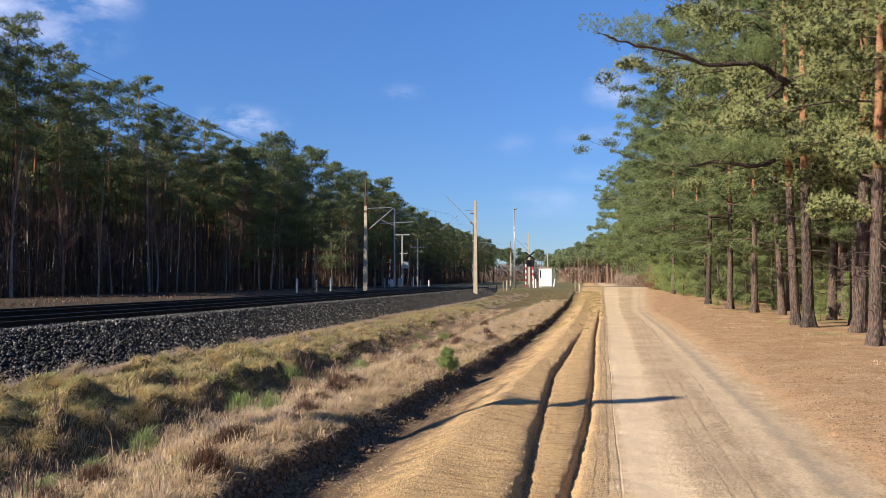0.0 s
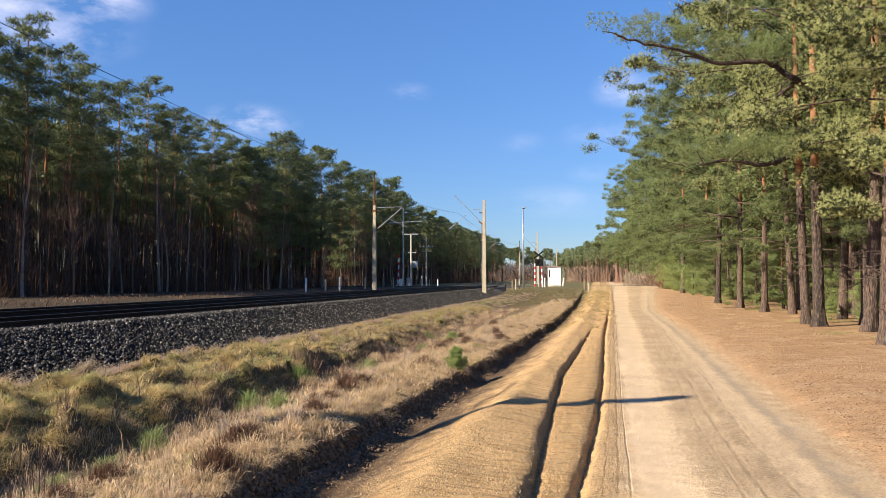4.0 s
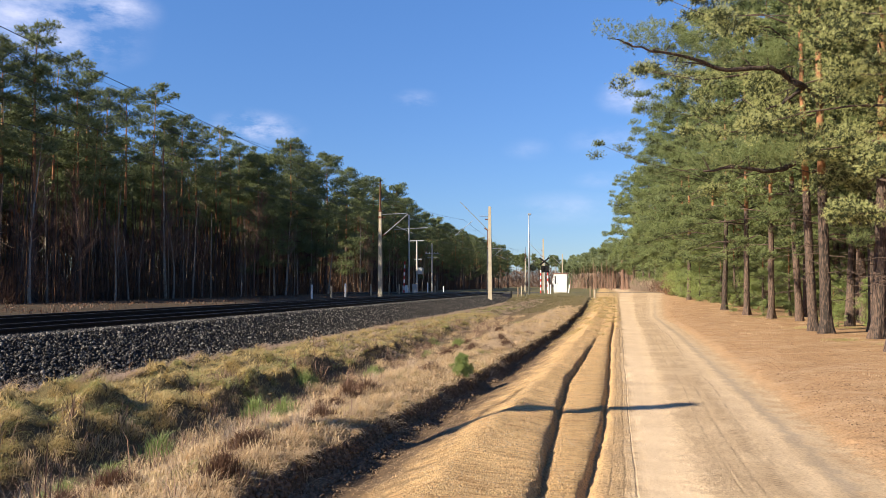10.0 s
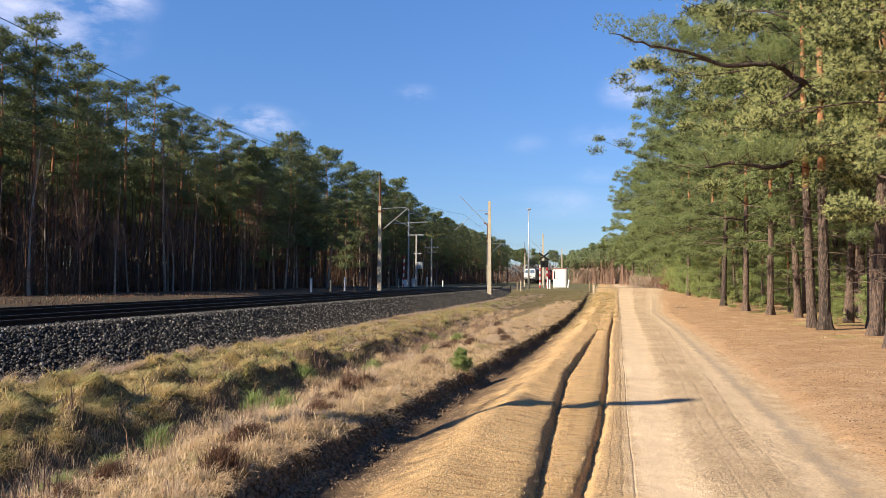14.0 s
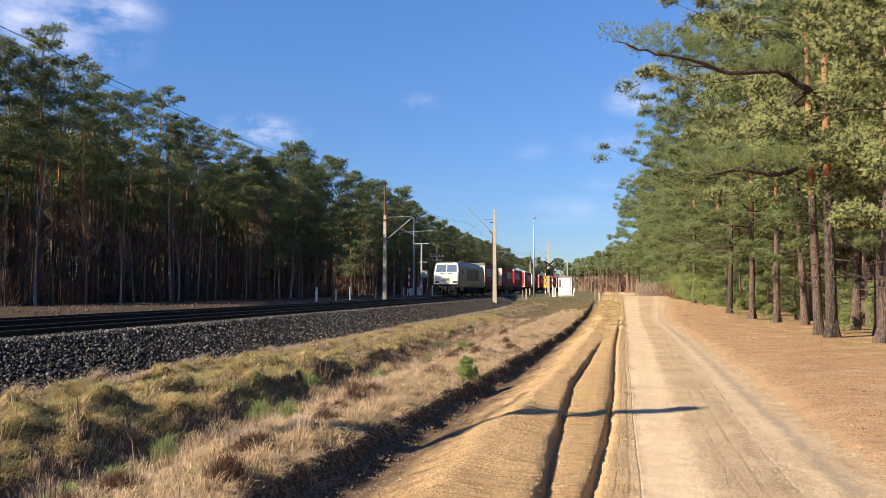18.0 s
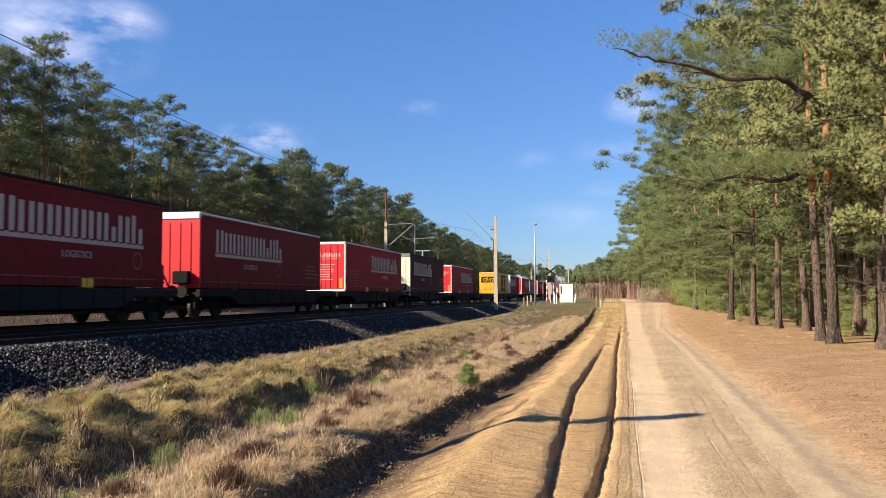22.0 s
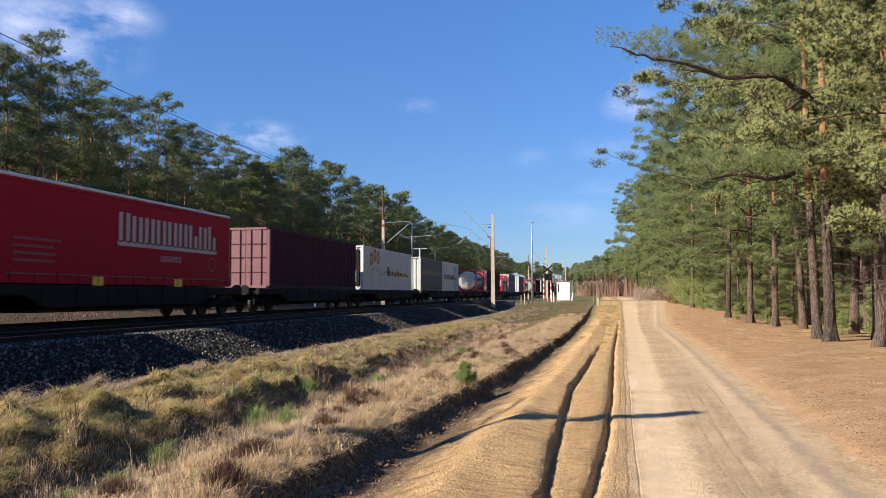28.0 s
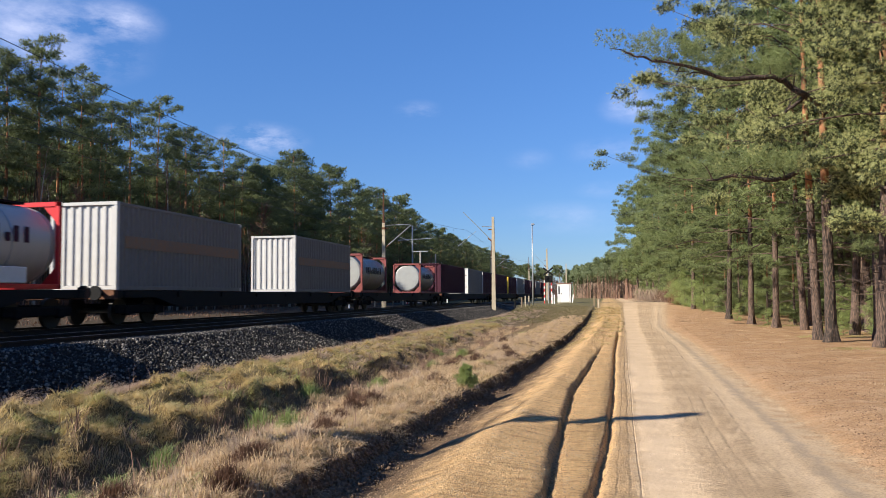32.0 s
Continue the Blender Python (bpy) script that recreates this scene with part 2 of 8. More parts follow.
M = dict(
    rail_side=material("rusty_rail", (0.035, 0.022, 0.016), 0.75, 0.3, grain=0.5, scale=14, bump=0.3),
    rail_head=material("worn_rail_head", (0.10, 0.085, 0.075), 0.45, 0.7, grain=0.3, scale=20),
    sleeper=material("sleeper_concrete", (0.05, 0.043, 0.037), 0.9, grain=0.5, scale=9, bump=0.4, by_object=0.3),
    ballast=material("ballast_stone", (0.36, 0.325, 0.28), 0.7, grain=0.3, scale=30, spread=0.4, dark=(0.012, 0.010, 0.009), by_island=1.7, bump=0.5),
    # bed coloured near-black to paint the shadows between the loose stones
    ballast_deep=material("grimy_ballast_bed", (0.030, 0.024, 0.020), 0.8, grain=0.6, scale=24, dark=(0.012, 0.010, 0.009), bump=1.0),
    concrete=material("weathered_concrete", (0.48, 0.41, 0.30), 0.85, grain=0.4, scale=7, spread=0.3, dark=(0.2, 0.17, 0.12), bump=0.3, stretch=(1, 1, 0.25)),
    concrete_pale=material("pale_concrete", (0.50, 0.47, 0.42), 0.85, grain=0.35, scale=8, bump=0.3),
    galvanised=material("galvanised_steel", (0.45, 0.47, 0.49), 0.45, 0.6, grain=0.3, scale=12),
    rust=material("rusted_steel", (0.16, 0.07, 0.035), 0.85, 0.2, grain=0.5, scale=12, bump=0.3),
    wire=material("wire_copper", (0.05, 0.05, 0.05), 0.5, 0.7),
    white=material("white_enamel", (0.78, 0.78, 0.76), 0.45, grain=0.15, scale=6, spread=0.15),
    red=material("red_enamel", (0.55, 0.03, 0.03), 0.45, grain=0.2, scale=6),
    black=material("black_enamel", (0.014, 0.014, 0.015), 0.6, grain=0.2, scale=10),
    wood=material("grey_post_wood", (0.26, 0.19, 0.12), 0.9, grain=0.5, scale=10, bump=0.5, stretch=(1, 1, 0.15)),
    lamp_glass=material("lamp_glass", (0.05, 0.05, 0.055), 0.15),
    rust_roof=material("rusty_sheet_roof", (0.30, 0.16, 0.11), 0.8, grain=0.4, scale=8),
    asphalt=material("asphalt", (0.055, 0.054, 0.052), 0.9, grain=0.4, scale=25, bump=0.4),
    soil=material("dark_soil_clods", (0.24, 0.158, 0.095), 0.95, grain=0.4, scale=30, by_island=0.6, bump=0.4),
    grit=material("sand_crumbs", (0.50, 0.37, 0.24), 0.95, grain=0.3, scale=30, by_island=0.3),
    clod=material("sandy_clods", (0.50, 0.33, 0.17), 0.95, grain=0.4, scale=30, by_island=0.6, bump=0.4),
    litter=material("forest_litter", (0.22, 0.12, 0.06), 0.95, grain=0.4, scale=30, by_island=0.7),
    # train
    silver=material("silver_grey_paint", (0.18, 0.173, 0.155), 0.46, 0.4, grain=0.15, scale=5, spread=0.4, dark=(0.10, 0.097, 0.09)),
    silver_roof=material("grey_roof_paint", (0.07, 0.08, 0.10), 0.5, 0.2, grain=0.3, scale=6),
    underframe=material("grimy_underframe", (0.011, 0.010, 0.010), 0.85, 0.0, grain=0.4, scale=8, bump=0.3),
    wheel=material("wheel_steel", (0.04, 0.037, 0.035), 0.6, 0.4, grain=0.4, scale=10),
    glass=material("cab_glass", (0.20, 0.26, 0.32), 0.08, 0.55),
    front_paint=material("pale_cab_front_paint", (0.56, 0.555, 0.53), 0.4, grain=0.12, scale=4, spread=0.2, dark=(0.45, 0.44, 0.42)),
    banner=material("dark_side_banner", (0.042, 0.042, 0.05), 0.45, grain=0.4, scale=4, spread=0.4),
    banner_dark=material("darker_banner_marks", (0.026, 0.025, 0.032), 0.6, grain=0.3),
    banner_mark=material("pale_banner_marks", (0.07, 0.063, 0.062), 0.5, grain=0.2),
    curtain_bright=material("bright_red_curtain", (0.36, 0.008, 0.022), 0.6, grain=0.14, scale=3, spread=0.3, dark=(0.15, 0.006, 0.012), stretch=(1, 0.6, 1), bump=0.15, bump_scale=3),
    curtain_red=material("red_curtain", (0.17, 0.016, 0.024), 0.62, grain=0.14, scale=3, spread=0.3, dark=(0.07, 0.006, 0.008), stretch=(1, 0.6, 1), bump=0.15, bump_scale=3),
    curtain_dirty=material("grimy_maroon_curtain", (0.085, 0.018, 0.022), 0.7, grain=0.25, scale=3, spread=0.4, dark=(0.045, 0.014, 0.016), stretch=(1, 0.6, 1), bump=0.15, bump_scale=3),
    cabinet=material("cabinet_paint", (0.66, 0.67, 0.66), 0.5, grain=0.2, scale=5, spread=0.3),
    door_red=material("bright_red_paint", (0.60, 0.02, 0.025), 0.4, grain=0.12, scale=3, spread=0.2),
    cream=material("cream_paint", (0.72, 0.69, 0.55), 0.45, grain=0.2, scale=4, spread=0.3, dark=(0.42, 0.38, 0.28)),
    mark_white=material("faded_white_print", (0.50, 0.45, 0.43), 0.6, grain=0.3, scale=7),
    mark_faint=material("worn_faint_print", (0.24, 0.085, 0.09), 0.65, grain=0.5, scale=9, spread=0.4, dark=(0.14, 0.02, 0.025)),
    cream_text=material("faded_grey_print", (0.50, 0.46, 0.38), 0.6, grain=0.3),
    mark_dark=material("dark_print", (0.10, 0.012, 0.016), 0.6),
    mark_red=material("red_print", (0.55, 0.03, 0.03), 0.6),
    frame_white=material("white_frame_paint", (0.75, 0.74, 0.70), 0.45, grain=0.25, scale=6),
    frame_yellow=material("yellow_reflective_strip", (0.75, 0.50, 0.05), 0.5),
    orange=material("orange_plate", (0.85, 0.24, 0.02), 0.5),
    wagon_blue=material("dark_blue_wagon_paint", (0.010, 0.021, 0.032), 0.6, grain=0.4, scale=4, spread=0.5, dark=(0.014, 0.014, 0.014)),
    wagon_grey=material("grimy_grey_wagon_paint", (0.017, 0.016, 0.0155), 0.75, grain=0.4, scale=4, spread=0.5, dark=(0.016, 0.015, 0.014)),
    yellow=material("yellow_curtain", (0.80, 0.40, 0.012), 0.55, grain=0.15, scale=3, spread=0.3, dark=(0.48, 0.22, 0.012)),
    navy=material("navy_curtain", (0.018, 0.04, 0.15), 0.5, grain=0.15, scale=3, spread=0.3),
    maroon=material("maroon_container_paint", (0.075, 0.024, 0.042), 0.65, grain=0.3, scale=4, spread=0.4, dark=(0.026, 0.012, 0.015)),
    maroon_end=material("faded_pink_maroon", (0.21, 0.09, 0.10), 0.6, grain=0.3, scale=4, spread=0.3),
    grey_box=material("grey_container_paint", (0.19, 0.19, 0.185), 0.65, grain=0.3, scale=4, spread=0.35, dark=(0.13, 0.12, 0.11)),
    faded_ochre=material("faded_ochre_print", (0.27, 0.145, 0.06), 0.7, grain=0.6, scale=7, spread=0.4, dark=(0.16, 0.15, 0.14)),
    white_box=material("white_container_paint", (0.72, 0.72, 0.70), 0.55, grain=0.2, scale=4, spread=0.3, dark=(0.45, 0.43, 0.38)),
    pale_grey=material("pale_grey_container_paint", (0.50, 0.50, 0.49), 0.6, grain=0.25, scale=4, spread=0.3, dark=(0.34, 0.32, 0.30)),
    ochre=material("ochre_print", (0.48, 0.24, 0.04), 0.6, grain=0.3, scale=6),
    ochre_dark=material("brown_ochre_print", (0.20, 0.10, 0.035), 0.6, grain=0.3, scale=6),
    green_print=material("dark_green_print", (0.04, 0.09, 0.05), 0.6, grain=0.3, scale=6),
    black_print=material("black_print", (0.02, 0.02, 0.02), 0.6),
    tank=material("tank_cladding", (0.50, 0.48, 0.44), 0.45, 0.1, grain=0.2, scale=3, spread=0.4, dark=(0.3, 0.29, 0.27)),
    tank_end_grey=material("tank_end_grey", (0.36, 0.37, 0.36), 0.5, grain=0.15, scale=3, spread=0.3),
    tank_dull=material("dull_tank_cladding", (0.30, 0.29, 0.27), 0.5, 0.1, grain=0.3, scale=3, spread=0.4, dark=(0.15, 0.14, 0.13)),
    tank_end=material("tank_end_white", (0.58, 0.55, 0.49), 0.45, grain=0.12, scale=3, spread=0.2),
    tank_red=material("red_tank_frame", (0.36, 0.025, 0.035), 0.5, grain=0.3, scale=5),
    tank_pink=material("faded_red_tank_frame", (0.22, 0.05, 0.045), 0.6, grain=0.3, scale=5),
    # plants
    bark=material("pine_bark", (0.25, 0.16, 0.118), 0.95, grain=0.75, scale=34, spread=0.6, dark=(0.026, 0.020, 0.016), bump=1.0, bump_scale=26, sharp=0.2, stretch=(1, 1, 0.2), by_object=0.2),
    bark_orange=material("orange_upper_bark", (0.42, 0.20, 0.09), 0.9, grain=0.5, scale=10, spread=0.3, dark=(0.17, 0.08, 0.04), bump=0.5, stretch=(1, 1, 0.4), by_object=0.25),
    bark_pink=material("straight_stem_bark", (0.48, 0.29, 0.205), 0.9, grain=0.5, scale=10, spread=0.4, dark=(0.12, 0.07, 0.05), by_island=0.4),
    bark_pale=material("pale_birch_bark", (0.42, 0.38, 0.32), 0.9, grain=0.6, scale=8, dark=(0.1, 0.08, 0.06), by_object=0.3),
    twig=material("bare_twigs", (0.27, 0.165, 0.115), 0.95, grain=0.3, by_island=0.3, by_object=0.3),
    # one pine green in copies: sun, shade and haze put into the colour
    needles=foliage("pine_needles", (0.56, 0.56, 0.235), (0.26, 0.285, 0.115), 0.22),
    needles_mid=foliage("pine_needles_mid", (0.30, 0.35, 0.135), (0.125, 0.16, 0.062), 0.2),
    # shade deep inside crowns and wood, put into the needle colour
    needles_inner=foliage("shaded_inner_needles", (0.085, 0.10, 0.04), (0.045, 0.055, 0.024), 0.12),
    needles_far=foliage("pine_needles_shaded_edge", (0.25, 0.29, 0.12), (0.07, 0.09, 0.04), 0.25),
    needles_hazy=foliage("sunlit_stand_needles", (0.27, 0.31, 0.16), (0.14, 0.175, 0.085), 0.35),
    needles_young=foliage("young_pine_needles", (0.36, 0.42, 0.15), (0.16, 0.21, 0.07), 0.35),
    grass_dry=foliage("dry_grass", (0.76, 0.58, 0.36), (0.44, 0.31, 0.18), 0.3),
    grass_pale=foliage("pale_dead_grass", (0.66, 0.52, 0.38), (0.40, 0.29, 0.19), 0.35),
    grass_wispy=foliage("grey_brown_dead_grass", (0.52, 0.40, 0.30), (0.30, 0.215, 0.15), 0.3),
    grass_green=foliage("tussock_grass", (0.33, 0.37, 0.14), (0.36, 0.29, 0.125), 0.35),
    grass_dull=foliage("dull_short_grass", (0.20, 0.185, 0.09), (0.15, 0.12, 0.06), 0.3),
    grass_gold=foliage("golden_tussock_grass", (0.62, 0.47, 0.22), (0.36, 0.28, 0.12), 0.38),
    heath=foliage("brown_heath", (0.19, 0.10, 0.06), (0.10, 0.055, 0.035), 0.15),
    leaf_brown=foliage("withered_brown_leaves", (0.30, 0.17, 0.09), (0.16, 0.09, 0.05), 0.2),
)


for key in ("curtain_red", "curtain_bright", "curtain_dirty", "maroon", "underframe", "banner", "wagon_blue", "wagon_grey", "black", "sleeper", "ballast_deep", "black_print"):  # matt cloth, paint, grime and track bed
    M[key].node_tree.nodes["Principled BSDF"].inputs["Specular IOR Level"].default_value = 0.12


# ---- mesh helpers ----
class Shape:
    """Collects corners and faces of one mesh."""
    def __init__(self):
        self.v, self.f = [], []

    def add(self, verts, faces):
        o = len(self.v)
        self.v += [tuple(p) for p in verts]
        self.f += [tuple(i + o for i in f) for f in faces]
        return self

    def box(self, x0, x1, y0, y1, z0, z1, c=0.0):
        """A block; c cuts its edges."""
        c = min(c, (x1 - x0) * 0.45, (y1 - y0) * 0.45, (z1 - z0) * 0.45)
        if c <= 0:
            v = [(x, y, z) for x in (x0, x1) for y in (y0, y1) for z in (z0, z1)]
            return self.add(v, [(0, 1, 3, 2), (4, 6, 7, 5), (0, 4, 5, 1), (2, 3, 7, 6), (0, 2, 6, 4), (1, 5, 7, 3)])
        lo, hi = (x0, y0, z0), (x1, y1, z1)
        v, index = [], {}
        for corner in range(8):
            s = [(corner >> a) & 1 for a in range(3)]
            for a in range(3):
                p = [(hi[b] - c if s[b] else lo[b] + c) for b in range(3)]
                p[a] = hi[a] if s[a] else lo[a]
                index[corner, a] = len(v)
                v.append(p)
        f = []
        for a in range(3):
            b, d = (a + 1) % 3, (a + 2) % 3
            for side in (0, 1):
                ring = [index[(side << a) | (i << b) | (j << d), a] for i, j in ((0, 0), (1, 0), (1, 1), (0, 1))]
                f.append(ring if side else ring[::-1])
            for i in (0, 1):
                for j in (0, 1):
                    k0, k1 = (i << b) | (j << d), (1 << a) | (i << b) | (j << d)
                    q = [index[k0, b], index[k1, b], index[k1, d], index[k0, d]]
                    f.append(q if (i ^ j) else q[::-1])
        for corner in range(8):
            q = [index[corner, a] for a in range(3)]
            f.append(q if bin(corner).count("1") % 2 else q[::-1])
        return self.add(v, f)

    def tube(self, path, radii, sides=8, caps=True):
        """A round bar along a path of points."""
        path = [Vector(p) for p in path]
        if not hasattr(radii, "__len__"):
            radii = [radii] * len(path)
        v, f = [], []
        for i, p in enumerate(path):
            d = (path[min(i + 1, len(path) - 1)] - path[max(i - 1, 0)]).normalized()
            u = d.cross(Vector((0.31, 0.17, 0.93)) if abs(d.z) < 0.9 else Vector((1, 0.02, 0))).normalized()
            w = d.cross(u)
            for k in range(sides):
                a = 2 * math.pi * k / sides
                v.append(p + (u * math.cos(a) + w * math.sin(a)) * radii[i])
        for i in range(len(path) - 1):
            for k in range(sides):
                a, b = i * sides + k, i * sides + (k + 1) % sides
                f.append((a, b, b + sides, a + sides))
        if caps:
            f.append(tuple(range(sides))[::-1])
            f.append(tuple(range((len(path) - 1) * sides, len(path) * sides)))
        return self.add(v, f)

    def loft(self, rings, caps=True):
        """Skin over rings of equally many points."""
        n = len(rings[0])
        v = [p for r in rings for p in r]
        f = [(i * n + k, i * n + (k + 1) % n, (i + 1) * n + (k + 1) % n, (i + 1) * n + k) for i in range(len(rings) - 1) for k in range(n)]
        if caps:
            f += [tuple(range(n))[::-1], tuple(range((len(rings) - 1) * n, len(rings) * n))]
        return self.add(v, f)

    def moved(self, m):
        self.v = [tuple(m @ Vector(p)) for p in self.v]
        return self

    def mesh(self, name, smooth=False):
        me = bpy.data.meshes.new(name)
        me.from_pydata(self.v, [], self.f)
        me.validate()
        if smooth:
            me.polygons.foreach_set("use_smooth", [True] * len(me.polygons))
        me.update()
        return me


def array_mesh(name, verts, tris):
    me = bpy.data.meshes.new(name)
    me.vertices.add(len(verts))
    me.vertices.foreach_set("co", np.asarray(verts, np.float32).ravel())
    me.loops.add(len(tris) * 3)
    me.loops.foreach_set("vertex_index", np.asarray(tris, np.int32).ravel())
    me.polygons.add(len(tris))
    me.polygons.foreach_set("loop_start", np.arange(0, len(tris) * 3, 3, dtype=np.int32))
    me.update(calc_edges=True)
    return me


def part(name, shape, mat, parent=None, label="", smooth=False):
    """One mesh object under a thing or a part."""
    me = shape.mesh(name, smooth) if isinstance(shape, Shape) else shape
    if not me.materials:
        me.materials.append(M[mat] if isinstance(mat, str) else mat)
    ob = new(name, me)
    if parent is not None:
        ob.parent = parent
    return tagged(ob, label)


def thing(name, label, category, group="", kind="", at=(0, 0, 0), turn=0.0):
    ob = new(name)
    ob.empty_display_size = 0.2
    ob.matrix_basis = pose(*at, 0, 0, turn)
    return tagged(ob, label, category, group, kind)


# ---- the lie of the land ----
def line_of(*knots):
    ys, xs = zip(*knots)
    return lambda y: np.interp(y, ys, xs)


# lines along the sand track: its bank, cut and ruts swing away from the railway as they go
LINES = [  # (place across as a function of y, height, stretch of the surface that begins here)
    (line_of((0, -1500)), 2.0), (line_of((0, -300)), 0.9), (line_of((0, -60)), 0.62), (line_of((0, -22.5)), 0.60), (line_of((0, -20)), 0.40),
    (line_of((0, -19.0)), 0.10), (line_of((0, -10.4)), -0.30), (line_of((0, -9.3)), -0.22), (line_of((0, -8.0)), -0.05), (line_of((0, -6.4)), 0.05),
    (line_of((0, -5.75)), -0.02), (line_of((0, -5.35)), -0.29), (line_of((0, -4.75)), -0.35), (line_of((0, -3.95)), -0.08),
    (line_of((0, -3.5), (20, -3.3), (60, -2.6)), 0.12), (line_of((0, -2.95), (15, -2.7), (60, -2.1)), 0.14),
    (line_of((5, -2.62), (9, -2.5), (15, -2.15), (30, -1.62), (70, -1.15)), 0.06),
    (line_of((5, -2.52), (9, -2.4), (15, -2.05), (30, -1.55), (70, -1.05)), -0.13),
    (line_of((5, -2.2), (9, -2.08), (15, -1.8), (30, -1.4), (70, -0.9)), -0.18),
    (line_of((5, -1.85), (9, -1.72), (15, -1.45), (30, -1.1), (70, -0.6)), -0.06),
    (line_of((5, -1.25), (9, -1.1), (15, -0.8), (30, -0.45), (70, 0.1)), 0.17),
    (line_of((5, -0.52), (8, -0.57), (13, -0.62), (22, -0.30), (30, -0.05), (70, 0.55)), 0.11),
    (line_of((5, -0.46), (8, -0.51), (13, -0.56), (22, -0.25), (30, 0.0), (70, 0.6)), 0.0),
    (line_of((5, -0.37), (8, -0.43), (13, -0.48), (22, -0.17), (30, 0.1), (70, 0.7)), 0.06),
    (line_of((5, -0.27), (9, -0.07), (13, 0.02), (23, 0.15), (45, 0.64), (70, 1.04)), 0.06),
    (line_of((5, -0.22), (9, -0.02), (13, 0.07), (23, 0.2), (45, 0.7), (70, 1.1)), -0.035),
    (line_of((5, -0.13), (9, 0.06), (13, 0.14), (23, 0.28), (45, 0.8), (70, 1.2)), 0.04),
    (line_of((5, 0.3), (13, 0.4), (28, 0.7), (73, 1.5), (95, 2.2)), 0.035), (line_of((5, 0.55), (13, 0.7), (28, 1.1), (73, 2.2), (95, 3.0)), 0.02),
    (line_of((5, 1.3), (13, 1.45), (28, 1.85), (42, 2.0), (63, 3.1), (95, 4.8)), 0.02), (line_of((5, 2.2), (12, 2.4), (28, 2.8), (42, 2.95), (63, 4.3), (95, 6.8)), -0.02),
    (line_of((5, 2.45), (12, 2.7), (28, 3.15), (42, 3.3), (63, 4.8), (95, 7.6)), 0.04), (line_of((5, 3.1), (12, 3.4), (28, 3.9), (42, 4.1), (63, 5.8), (95, 8.6)), 0.075),
    (line_of((5, 4.6), (12, 5.0), (28, 5.8), (95, 10)), 0.08), (line_of((0, 8)), 0.10), (line_of((0, 12)), 0.13), (line_of((0, 60)), 0.3), (line_of((0, 300)), 0.6), (line_of((0, 1500)), 2.0)]
RISE = 0.74  # the ground climbs to the railway's height towards the level crossing


def smooth_step(a, b, x):
    t = np.clip((x - a) / (b - a), 0, 1)
    return t * t * (3 - 2 * t)


def rise(x, y):
    """0 along the bank, 1 on the level ground round the crossing."""
    start = np.interp(x, (-12, -8, -3, 0, 4, 12), (74, 66, 52, 44, 40, 40))
    return smooth_step(start, start + 42, y)


def ripple(x, y, k):
    return (np.sin(x * 1.7 * k + 1.3 * np.sin(y * 0.9 * k)) * np.sin(y * 1.1 * k + 1.7 * np.sin(x * 0.63 * k + 2.0)) + 0.5 * np.sin(x * 4.1 * k + y * 2.3 * k + 2 * np.sin(y * 1.9 * k))) / 1.5


def wander(y):
    """The cut's and the ruts' edges are ragged: each line strays a little as it goes."""
    rows = np.zeros((len(LINES), len(y)))
    for group, size in (((14, 15), 0.05), ((16, 17), 0.055), ((18, 19), 0.05), ((20,), 0.05), ((21,), 0.036), ((22,), 0.016), ((23,), 0.026), ((24,), 0.026), ((25, 26), 0.016), ((31, 32), 0.10)):
        s = group[0] * 1.7
        w = np.sin(y * 2.3 + s) * 0.5 + np.sin(y * 5.1 + s * 2.1) * 0.35 + np.sin(y * 11.7 + s * 0.7) * 0.3 + np.sin(y * 23.0 + s * 3.3) * 0.25 + np.sin(y * 41.0 + s * 1.3) * 0.2
        for k in group:
            rows[k] = w * size
    return rows


